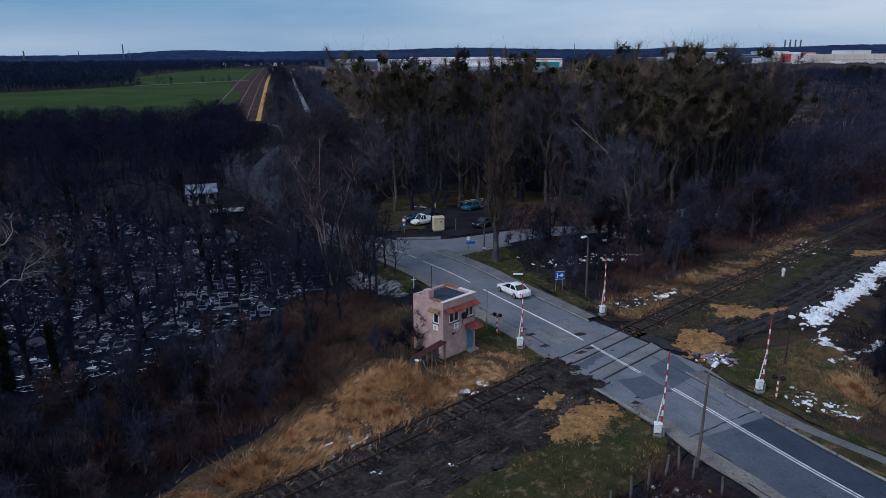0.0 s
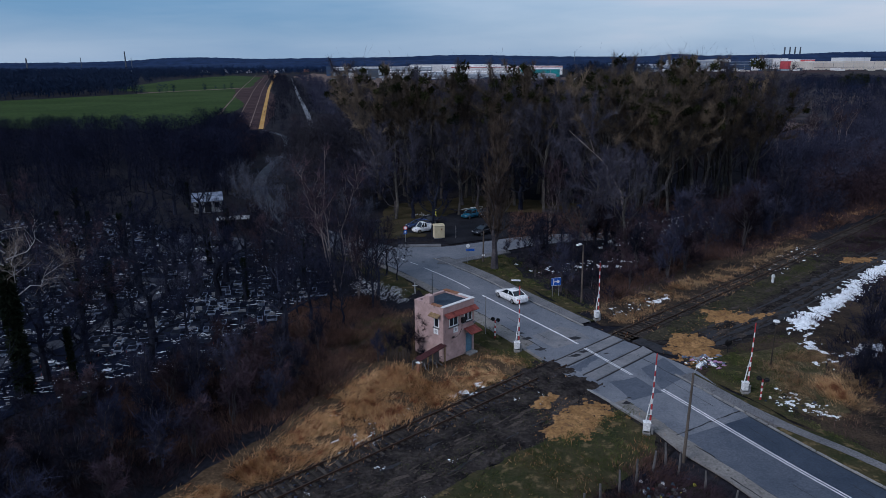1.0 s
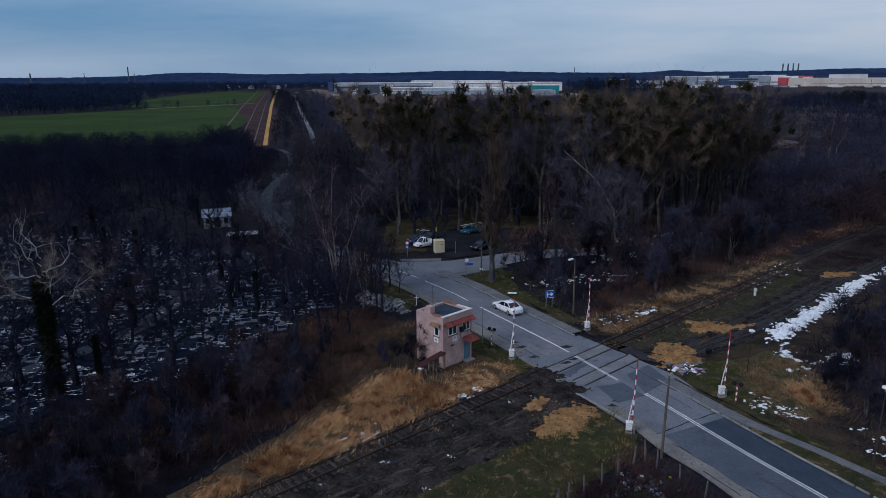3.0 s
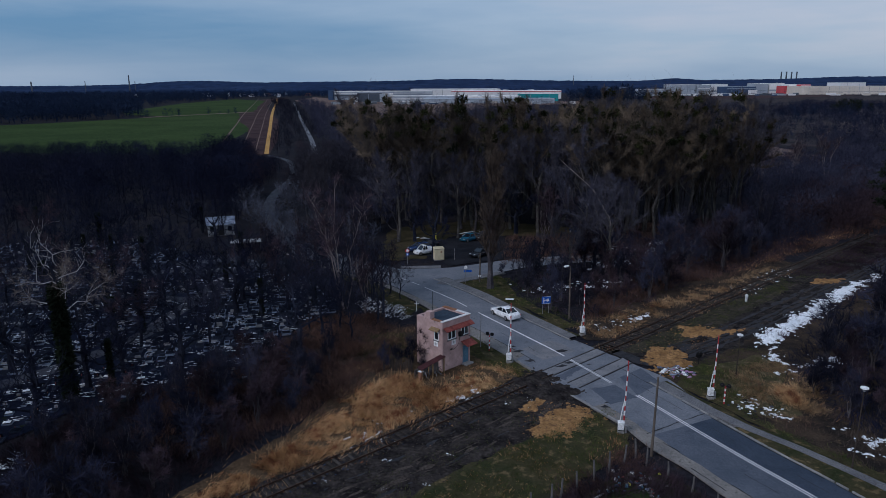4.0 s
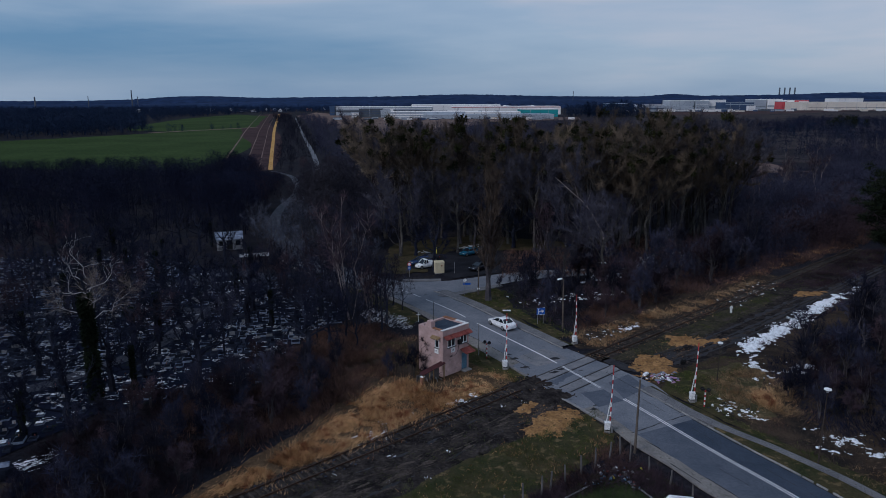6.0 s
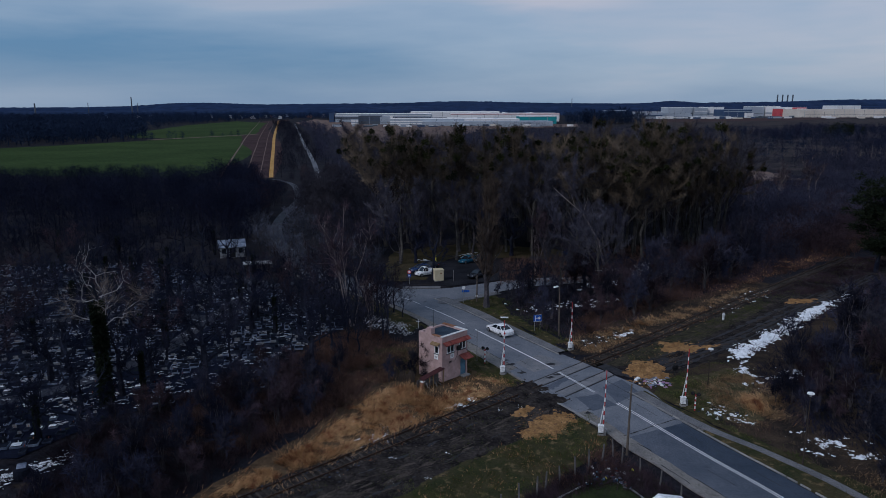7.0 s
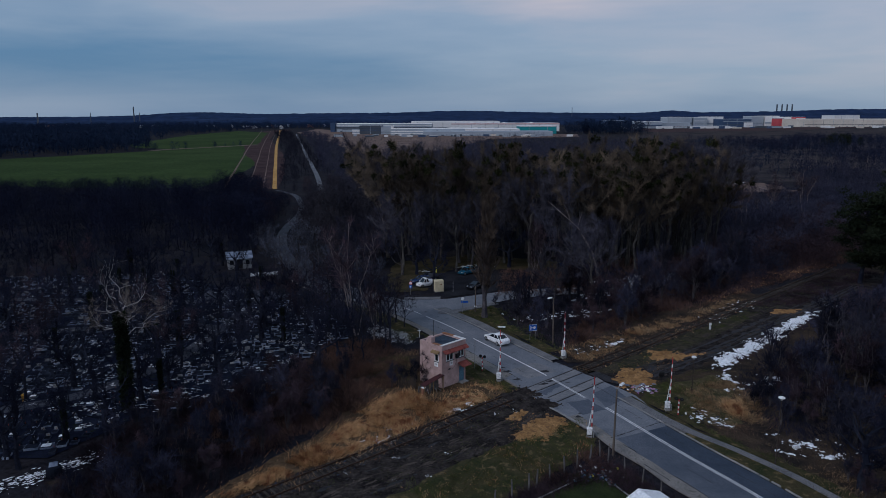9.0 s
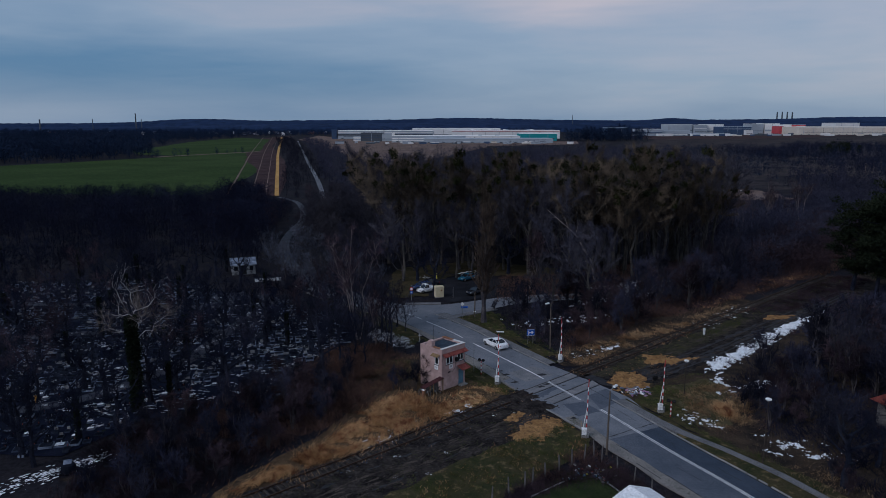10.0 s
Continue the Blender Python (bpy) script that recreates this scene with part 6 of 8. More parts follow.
sheet("ground_plain", [(150, 270), (300, 260), (560, 420), (900, 1000), (1300, 2000), (480, 1500), (240, 900), (200, 560), (175, 420)], 0.02, M["plain_floor"], "purple-brown rough ground of the scrub plain", rough=6, step=12)
snow("snow_remnants_clearing", [(120, 234), (134, 284), (150, 276), (156, 246), (140, 238)], 90, 0.8, "snow streaks on the open clearing", (2.6, 0.5), 0.1, 61, 0.08, 0.1)

# ---- grasses ----
rg = np.random.default_rng(11)
grass("dry_reeds", [(-26.6, -36.6), (-20.2, -25.2), (-16.2, -19.4), (-12.6, -14.4), (-10.6, -11), (-9.6, -7), (-7.8, -4), (-6, -1.4), (-3.8, -0.6), (-1.5, -2.4), (0.6, -2.2), (1.0, -4.6), rw(-4.5, 5.6), rw(-13, 5.6), rw(-25, 5.6), rw(-40, 5.6)], 82000, 0.75, 0.042, M["straw"],
      "wind-bent straw-coloured dead grass", rg, (0.5, -0.25), gaps=0.75)
grass("upper_reeds", [(-12.5, -2), (-8.6, 10.5), (-3.6, 13.6), (-2.6, 5.5), (-6, 1)], 5000, 0.6, 0.035, M["straw_grey"], "thin dead grass behind the keeper's house", rg, gaps=1.0)
grass("upper_russet", [(-14, -3), (-9.6, 11.5), (-3.6, 14.6), (-2.6, 5.5), (-6, 1)], 7000, 0.6, 0.035, M["straw_red"], "russet brush behind the keeper's house", rg, gaps=0.7)
grass("upper_grass", [(-9.6, 3.4), (-9.4, 10.8), (-5, 12.2), (-3.4, 8), (-4.2, 3.6)], 15000, 0.3, 0.035, M["blade"], "rank green grass behind the keeper's house", rg, gaps=0.7)
grass("russet_stems", [(-16.5, -13), (-10, -8), (-6, 3), (-5, 9), (-9.5, 10.5), (-12.5, 3)], 9000, 0.95, 0.04, M["straw_red"], "russet dead stems among the grass", rg)
grass("dry_reeds_east", [(17.6, 10.6), rw(21.5, 5.6), rw(34, 5.6), rw(52, 5.6), rw(70, 5.6), rw(70, 4.2), rw(54, 3.4), rw(44, 2.4), rw(30, 0.6), (17, 14.5)], 32000, 0.45, 0.034, M["straw_grey"], "dead grass on the track bank", rg, (0.3, -0.2), gaps=0.95)
grass("russet_stems_east", [(19, 16), rw(34, 0), rw(50, -1), rw(60, 2), rw(60, -4), rw(40, -7), (19, 21)], 14000, 0.9, 0.05, M["straw_red"], "russet brush on the track bank", rg)
grass("dry_weeds", [(29.6, -6.4), (30, -1), (33, 2.4), (36.8, 3.0), (37.6, -3), (35.6, -8), (32, -9.8)], 24000, 0.38, 0.026, M["straw_grey"], "tangled dead weeds beside the footpath", rg, gaps=0.95)
grass("russet_weeds", [(28.4, -7), (28.0, -1), (31, 2.8), (35.5, 5.6), (40.6, 3.0), (41, -5), (37.4, -10), (31, -12)], 5000, 0.4, 0.027, M["straw_red"], "russet dead weeds beside the footpath", rg, gaps=0.75)
grass("house_grass", [(0.6, -2.3), (2.6, 0.0), (4.8, 2.0), (7.2, 1.8), (9.0, -0.2), rw(5.5, 5.9), rw(0, 5.9), rw(-3.4, 5.9)], 5000, 0.2, 0.035, M["blade"], "trodden grass beside the keeper's house", rg, gaps=0.8)
grass("house_straw", [(0.2, -2.6), (2.6, 0.0), (4.6, 1.9), (7.4, 0.8), rw(4.5, 5.7), rw(-4.4, 5.7)], 24000, 0.25, 0.034, M["straw"], "dead straw beside the keeper's house", rg, gaps=0.9)
grass("verge_grass", [(-1, 16), (0.3, 18.5), (5.7, 7.8), (8.6, 2.0), (10.2, -1.0), (8.6, -2.2), (6.6, 0.2), (3.2, 3.2)], 9000, 0.2, 0.035, M["blade"], "short grass on the verge", rg, clump=0.2)
grass("bank_grass", [rw(8.3, 16.4), rw(1, 15.4), rw(-8, 14.9), rw(-22, 15.2), rw(-30, 20), (6, -23), (11, -19.3), (15.2, -15.4), (16.4, -12.8), (15.0, -10.2)], 16000, 0.25, 0.04, M["blade"], "patchy grass on the bank", rg, clump=0.25)
grass("east_grass", [rw(20, 9.2), rw(32, 9), rw(60, 9.2), rw(60, 11.4), rw(44, 11.8), rw(24, 11.6)], 5000, 0.2, 0.05, M["blade"], "thin grass between railway strips", rg, clump=0.25)
grass("path_grass", [(24.2, -2.4), (26, 1.2), (28.4, 2.6), (29.5, 0.2), (27.6, -4.4), (29, -9.5), (32, -14.2), (37, -21), (30.4, -13.8), (27, -7.2)], 5000, 0.22, 0.04, M["blade"], "grass beside the footpath", rg, clump=0.2)
grass("junction_grass", [(2.8, 34), (4, 32), (8.6, 25.8), (11.9, 21), (15.6, 14), (17.6, 15), (15.6, 20), (12.6, 30), (9, 37.6)], 6000, 0.25, 0.05, M["blade"], "grass on the junction corner", rg, clump=0.25, gaps=0.8)
for t_ in TEMPLATES:
    if t_ not in USED:
        for o_ in (*t_.children_recursive, t_):
            bpy.data.objects.remove(o_)

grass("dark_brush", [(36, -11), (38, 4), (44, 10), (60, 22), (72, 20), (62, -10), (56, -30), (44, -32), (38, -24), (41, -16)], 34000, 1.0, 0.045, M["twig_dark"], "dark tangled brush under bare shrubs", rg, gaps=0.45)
grass("trackside_brush", [rw(44, -2), rw(62, 1.5), rw(110, 3), rw(110, -14), rw(70, -14), rw(46, -9)], 26000, 1.1, 0.06, M["twig_red"], "dark tangled brush along the far track", rg, gaps=0.4)
grass("trackside_straw", [rw(62, 2.5), rw(110, 4), rw(110, 1), rw(62, -2)], 7000, 0.5, 0.06, M["straw"], "dead grass along the far track", rg, gaps=0.95)
grass("south_brush", [rw(60, 19.5), rw(110, 19), rw(110, 30), rw(66, 30)], 16000, 1.0, 0.06, M["twig"], "dark tangled brush south of the cinder track", rg, gaps=0.4)
grass("russet_brush", [(-26, -17), (-17, -15.5), (-12.6, -9.5), (-9.6, -2), (-9.6, 9), (-6.5, 14), (-9, 19), (-17, 17), (-20, 3), (-28, -5)], 44000, 0.9, 0.035, M["straw_red"], "russet brush between dead grass and shrubs", rg, gaps=0.5)
grass("wood_undergrowth", [(10, 44), (34, 46), (60, 56), (76, 78), (70, 96), (30, 70), (12, 66)], 26000, 1.1, 0.06, M["straw_red"], "brown dead undergrowth in the wood", rg, gaps=0.6)
grass("scrub_undergrowth", [(30, 30), (44, 36), (62, 50), (90, 72), (120, 100), (110, 108), (70, 70), (40, 48), (28, 40)], 26000, 1.2, 0.07, M["straw_red"], "brown dead undergrowth in the scrub", rg, gaps=0.6)
grass("strip_brush", [rw(66, 8.7), rw(112, 8.7), rw(112, 15.5), rw(74, 14.6)], 16000, 0.7, 0.055, M["twig_red"], "low dark brush on the far cinder strip", rg, gaps=0.55)
grass("strip_grass", [rw(44, 8.7), rw(110, 8.7), rw(110, 13), rw(50, 11.8)], 9000, 0.35, 0.05, M["blade"], "rough grass on the far cinder strip", rg, gaps=0.7)
grass("cemetery_brush", [(-33, -30), (-36, -14), (-28, -3), (-21, 1), (-12, 5), (-11, -4), (-13.4, -9.5), (-17, -15.5), (-24, -28)], 36000, 1.0, 0.04, M["twig_red"], "dark tangled brush at the cemetery edge", rg, gaps=0.5)
grass("bank_fringe", [rw(-40, 14.2), rw(7, 14.6), rw(7, 16.2), rw(-40, 16)], 6000, 0.2, 0.045, M["blade"], "grass creeping onto the cinders", rg, gaps=0.9)
grass("bank_tufts", [(17.6, 11), rw(21.5, 5.6), rw(40, 5.6), rw(60, 5.6), rw(54, 3.0), rw(36, 1.5), (17.4, 14)], 9000, 0.5, 0.034, M["straw"], "straw tufts on the track bank", rg, gaps=1.1)
grass("weed_green", [(26, -2), (28, 3), (34, 7), (38, 5), (36, -4), (31, -10), (28, -8)], 5000, 0.25, 0.03, M["blade"], "green grass among dead weeds", rg, gaps=0.9)
grass("weed_grass", [(25.4, -2.4), (27.4, 2.4), (31, 4.2), (35.6, 8.0), (37, 5.5), (33.5, 1.0), (30.5, -3.5), (29.4, -8.0), (27.6, -6.4)], 9000, 0.2, 0.03, M["blade"], "rank green grass among dead weeds", rg, gaps=0.7)
grass("weed_tuft", [(33.0, -7.2), (33.6, -3.6), (34.9, -3.4), (34.4, -7.0)], 2600, 0.75, 0.03, M["straw"], "tall straw-coloured tuft of dead grass", rg, gaps=0.3)
grass("garden_brush", [(6, -24.5), (11, -19.8), (15.6, -16.6), (18, -18.6), (21.5, -26), (19, -27), (15.5, -20.5), (11, -22.5), (7, -27)], 12000, 0.8, 0.03, M["twig_red"], "dark tangled brush along the garden fence", rg, gaps=0.5)
grass("garden_weeds", [(9, -20.4), (15.6, -14.6), (17.2, -17.5), (11, -21.5)], 5000, 0.5, 0.028, M["straw_red"], "brown dead weeds along the garden fence", rg, gaps=0.7)
grass("dead_undergrowth", [(33, -25), (31.5, -15), (36, -8), (44, -4), (54, -6), (54, -26), (44, -32)],  9000, 0.5, 0.04, M["twig_brown"], "brown dead undergrowth beneath shrubs", rg)
grass("dead_undergrowth_pale", [(36, -26), (33, -19), (40, -16), (46, -20), (46, -28)], 2600, 0.35, 0.04, M["straw_grey"], "pale dead grass beneath shrubs", rg, gaps=0.9)
grass("brush_undergrowth", [(-32, -34), (-17, -13), (-13, 4), (-20, 6), (-34, -6), (-38, -20)], 16000, 0.6, 0.045, M["twig_red"], "brown dead undergrowth among the shrubs", rg, gaps=0.8)
grass("thicket_undergrowth", [(10, 33), (14, 21), (18.4, 16.8), (30, 24), (38, 33), (30, 44), (18, 44)], 9000, 0.6, 0.05, M["twig_red"], "brown dead undergrowth in the thicket", rg, gaps=0.7)
grass("bank_straw", [rw(8, 16.4), rw(1, 15.4), rw(-8, 14.9), rw(-22, 15.2), rw(-30, 20), (6, -23), (11, -19.3), (15.2, -15.4), (16.4, -12.8)], 3000, 0.3, 0.04, M["straw"], "dead straw on the bank", rg, gaps=1.0)
grass("mud_grass", [rw(-40, 8.5), rw(6, 8.5), rw(6, 14.5), rw(-40, 14.5)], 13000, 0.14, 0.045, M["blade"], "sparse grass on the cinders", rg, gaps=1.15)
grass("track_grass", [rw(-42, 6.0), rw(8.2, 6.0), rw(8.2, 8.6), rw(-42, 8.6)], 5000, 0.25, 0.045, M["straw"], "dead grass between the rails", rg, gaps=0.95, clump=0.2)
grass("track_grass_east", [rw(18, 5.9), rw(70, 5.9), rw(70, 8.6), rw(18, 8.6)], 6500, 0.28, 0.05, M["straw"], "dead grass between the far rails", rg, gaps=0.8, clump=0.2)


# ---- crossing keeper's house ----
HO, HU, HV = Vector((0.06, 0.61, 0)), Vector((math.cos(radians(44)), math.sin(radians(44)), 0)), Vector((math.cos(radians(138)), math.sin(radians(138)), 0))


def hs(a, b, z):
    """House coordinates: a along the door front, b along the side wall, z up."""
    return HO + HU * a + HV * b + Vector((0, 0, z))


def HG():
    return Geo(hs)


def window(parent, wall, c0, c1, z0, z1, bars=1):
    """A white casement with glass, set in the front (wall 'a') or side (wall 'b')."""
    def bx(g, u0, w0, u1, w1, d0, d1):
        return g.box(u0, d0, w0, u1, d1, w1) if wall == "a" else g.box(d0, u0, w0, d1, u1, w1)
    f = HG()
    w = 0.07
    for u0, w0, u1, w1 in ((c0, z0, c0 + w, z1), (c1 - w, z0, c1, z1), (c0 + w, z0, c1 - w, z0 + w), (c0 + w, z1 - w, c1 - w, z1)):
        bx(f, u0, w0, u1, w1, -0.03, 0.09)
    for k in range(bars):
        m = c0 + (c1 - c0) * (k + 1) / (bars + 1)
        bx(f, m - 0.035, z0 + w, m + 0.035, z1 - w, -0.03, 0.09)
    win = part("window", f, M["white"], parent, "white-framed window")
    part("pane", bx(HG(), c0 + w, z0 + w, c1 - w, z1 - w, 0.03, 0.05), M["glass"], win, "dark window pane")
    part("sill", bx(HG(), c0 - 0.08, z0 - 0.09, c1 + 0.08, z0, -0.12, 0.1), M["grey_wood"], win, "grey window sill")
    return win


def awning(parent, wall, c0, c1, z_hi, z_lo, out, material, n, label):
    """A small sloping canopy of overlapping strips on a wall."""
    aw = None
    for k in range(n):
        u0, u1 = c0 + (c1 - c0) * k / n, c0 + (c1 - c0) * (k + 1) / n - 0.015
        lift = 0.015 * (k % 2)
        q = [(u0, 0.02, z_hi + lift), (u1, 0.02, z_hi + lift), (u1, -out, z_lo + lift), (u0, -out, z_lo + lift)]
        g = HG().slab(q if wall == "a" else [(y, x, z) for x, y, z in q], 0.05)
        if aw is None:
            aw = part("awning", g, material, parent, label)
        else:
            part("strip", g, material, aw)
    return aw


def keepers_house():
    h = thing("keepers_house", "small two-storey pink-rendered flat-roofed crossing keeper's house", "house")
    A, B, H = 4.15, 3.8, 5.5
    t = 0.3

    class Wall:
        """Each block of masonry between the openings is a part."""
        def box(self, *q):
            part("wall", HG().box(*q), M["pink"], h, "stained pink render")

    w = Wall()
    # walls with openings, built of blocks round them
    def wall_a(b0, b1, holes, top):
        cuts = sorted(set([0, A] + [c for o in holes for c in o[:2]]))
        for c0, c1 in zip(cuts, cuts[1:]):
            hole = sorted((o[2], o[3]) for o in holes if o[0] <= c0 and o[1] >= c1)
            z = -0.3
            for lo, hi_ in hole:
                if lo > z:
                    w.box(c0, b0, z, c1, b1, lo)
                z = hi_
            w.box(c0, b0, z, c1, b1, top)
    def wall_b(a0, a1, holes, top):
        cuts = sorted(set([t, B - t] + [c for o in holes for c in o[:2]]))
        for c0, c1 in zip(cuts, cuts[1:]):
            hole = sorted((o[2], o[3]) for o in holes if o[0] <= c0 and o[1] >= c1)
            z = -0.3
            for lo, hi_ in hole:
                if lo > z:
                    w.box(a0, c0, z, a1, c1, lo)
                z = hi_
            w.box(a0, c0, z, a1, c1, top)
    wall_a(0, t, [(0.75, 1.95, 3.35, 4.3), (2.75, 3.85, 3.35, 4.3), (3.0, 3.95, -0.3, 2.1), (1.1, 1.55, 2.05, 2.3)], H)
    wall_a(B - t, B, [], H)
    wall_b(0, t, [(0.55, 1.2, 3.35, 4.3)], H)
    wall_b(A - t, A, [], H)
    part("roof", HG().box(t, t, H - 0.32, A - t, B - t, H - 0.2), M["roof_felt"], h, "flat blue-grey felt roof")
    cap = HG().box(-0.05, -0.06, H, A + 0.06, t + 0.02, H + 0.07)
    cap.box(A - t, t + 0.02, H, A + 0.06, B * 0.5, H + 0.07)
    part("capping", cap, M["capping"], h, "pale parapet capping", 0.015)
    for k in range(5):
        part("edge_tile", HG().box(-0.06, t + 0.06 + k * 0.24, H, t + 0.02, t + 0.28 + k * 0.24, H + 0.09 + 0.012 * (k % 2)), M["rust_tile"], h)
    for k in range(7):
        part("edge_tile", HG().box(A - t - 0.05, B * 0.5 + k * 0.27, H, A + 0.07, B * 0.5 + 0.25 + k * 0.27, H + 0.1 + 0.014 * (k % 2)), M["rust_tile"], h)
    part("rear_step", HG().box(-0.02, 2.35, H, t + 0.4, 2.7, H + 0.35), M["pink"], h, "stepped parapet block", 0.02)
    part("chimney", HG().box(-0.04, 1.75, H, 0.62, 2.4, H + 0.78), M["pink"], h, "square rendered chimney stack", 0.03)
    part("aerial", Geo().tube([hs(0.5, 1.9, H + 0.6), hs(0.5, 1.9, H + 3.0)], [0.03, 0.022], 6), M["black"], h, "thin dark aerial mast")
    window(h, "a", 0.75, 1.95, 3.35, 4.3, 1)
    window(h, "a", 2.75, 3.85, 3.35, 4.3, 1)
    window(h, "b", 0.55, 1.2, 3.35, 4.3, 0)
    awning(h, "a", 0.12, 4.3, 4.85, 4.52, 0.55, M["red_tile"], 14, "faded red tiled awning")
    awning(h, "b", 0.35, 1.6, 4.75, 4.5, 0.45, M["wood"], 6, "small wooden window canopy")
    awning(h, "a", 2.75, 4.35, 2.72, 2.32, 0.95, M["red_tile"], 6, "red sheet canopy over the door")
    d = part("door", HG().box(3.0, 0.08, 0.02, 3.95, 0.14, 2.1), M["blue_door"], h, "faded blue door", 0.01)
    for z0, z1 in ((0.2, 0.95), (1.1, 1.9)):
        part("panel", HG().box(3.15, 0.055, z0, 3.8, 0.08, z1), M["blue_door"], d, "", 0.012)
    part("handle", HG().box(3.06, 0.02, 1.0, 3.1, 0.08, 1.14), M["steel"], d, "steel handle")
    # black plate fills the vent hole in place of its inner shade
    part("vent", HG().box(1.12, 0.1, 2.07, 1.53, 0.16, 2.28), M["black"], h, "black plate standing for the shade in the vent opening")
    part("doorstep", HG().box(2.8, -0.7, -0.1, 4.0, 0.0, 0.14), M["kerb"], h, "concrete doorstep", 0.02)
    for wall, c, z in (("b", 0.95, 2.95), ("a", 1.62, 2.93)):
        def bx(g, u0, w0, u1, w1, d0):
            return g.box(u0, d0, w0, u1, d0 + 0.02, w1) if wall == "a" else g.box(d0, u0, w0, d0 + 0.02, u1, w1)
        p = part("plaque", bx(HG(), c - 0.3, z - 0.3, c + 0.3, z + 0.3, -0.025), M["white"], h, "white square plaque with unreadable marks")
        for k in range(3):
            part("mark", bx(HG(), c - 0.12, z - 0.12 + k * 0.09, c + 0.12, z - 0.07 + k * 0.09, -0.045), M["steel"], p)
    box = part("wall_unit", HG().box(2.3, -0.35, 3.45, 2.72, -0.02, 3.95), M["black"], h, "dark box on a wall bracket", 0.02)
    part("bracket", HG().box(2.36, -0.3, 3.35, 2.66, 0.0, 3.44), M["steel"], box)
    cb = Geo().tube([hs(2.5, -0.03, 3.4), hs(2.45, -0.03, 2.8), hs(2.1, -0.03, 2.3), hs(1.6, -0.03, 2.1)], [0.02] * 4, 5)
    part("cable", cb, M["black"], h, "dark cable on the wall")
    part("lamp", HG().box(3.95, -0.25, 3.0, 4.1, -0.02, 3.15), M["steel"], h)
    return h


keepers_house()


def lean_to():
    s = thing("lean_to_shelter", "ramshackle lean-to with a rusty red sheet roof", "shelter")
    for k in range(7):
        a0, a1 = 0.15 - k * 0.5, 0.15 - (k + 1) * 0.5 + 0.02
        part("roof_sheet", HG().slab([(a0, -0.3, 1.76 - k * 0.07), (a0, 0.3, 1.93 - k * 0.07), (a1, 0.3, 1.86 - k * 0.07), (a1, -0.3, 1.69 - k * 0.07)], 0.05), M["maroon"], s)
    for a, b, z in ((-0.1, -0.3, 1.7), (-1.7, -0.3, 1.48), (-1.7, 0.3, 1.66), (-3.2, -0.3, 1.26)):
        part("post", HG().box(a - 0.05, b - 0.05, -0.1, a + 0.05, b + 0.05, z), M["wood"], s)
    pier = part("pier", HG().box(-3.4, -0.3, -0.1, -3.05, 0.05, 1.05), M["brick"], s, "crumbling brick pier", 0.02)
    part("cap", HG().box(-3.45, -0.35, 1.05, -3.0, 0.1, 1.11), M["snow"], pier, "snow-dusted cap", 0.02)
    part("back_wall", HG().box(-3.3, 0.6, -0.1, 0.0, 0.7, 1.0), M["grey_wood"], s, "dark board back wall")
    return s


lean_to()
rj = random.Random(3)
for k in range(14):
    a, b = rj.uniform(-2.8, -0.3), rj.uniform(-0.2, 0.5)
    L, w = rj.uniform(0.5, 1.4), rj.uniform(0, 3.1)
    g = Geo().tube([(-L / 2, 0, 0.1), (0, 0.05, 0.2 + rj.random() * 0.5), (L / 2, 0, 0.1 + rj.random() * 0.7)], [0.04, 0.05, 0.03], 5)
    solid("scrap_timber", g, M["grey_wood" if k % 5 else "stone_pale"], "scrap timber and junk heaped under the shelter", "scrap", group="scrap under the shelter",
          m=Matrix.Translation(hs(a, b, 0)) @ pose(0, 0, 0, 0, 0, math.degrees(w)))


def board_fence():
    f = thing("board_fence", "short fence of rotting boards, shade put into their dark colour", "fence")
    for k in range(9):
        a = Vector((-5.6 + k * 0.28, 0.9 - k * 0.06, 0))
        h = 1.3 + 0.25 * math.sin(k * 2.1)
        # boards borrow the dark post colour, which paints the shade there
        part("board", Geo(lambda x, y, z, a=a: (a.x + x, a.y + y, z)).box(0, 0, -0.05, 0.24, 0.04, h), M["pole_dark"], f)
    for x in (-5.5, -3.3):
        part("post", Geo().box(x, 0.95 if x < -5 else 0.45, -0.1, x + 0.1, 1.05 if x < -5 else 0.55, 1.4), M["pole_dark"], f)
    return f


board_fence()


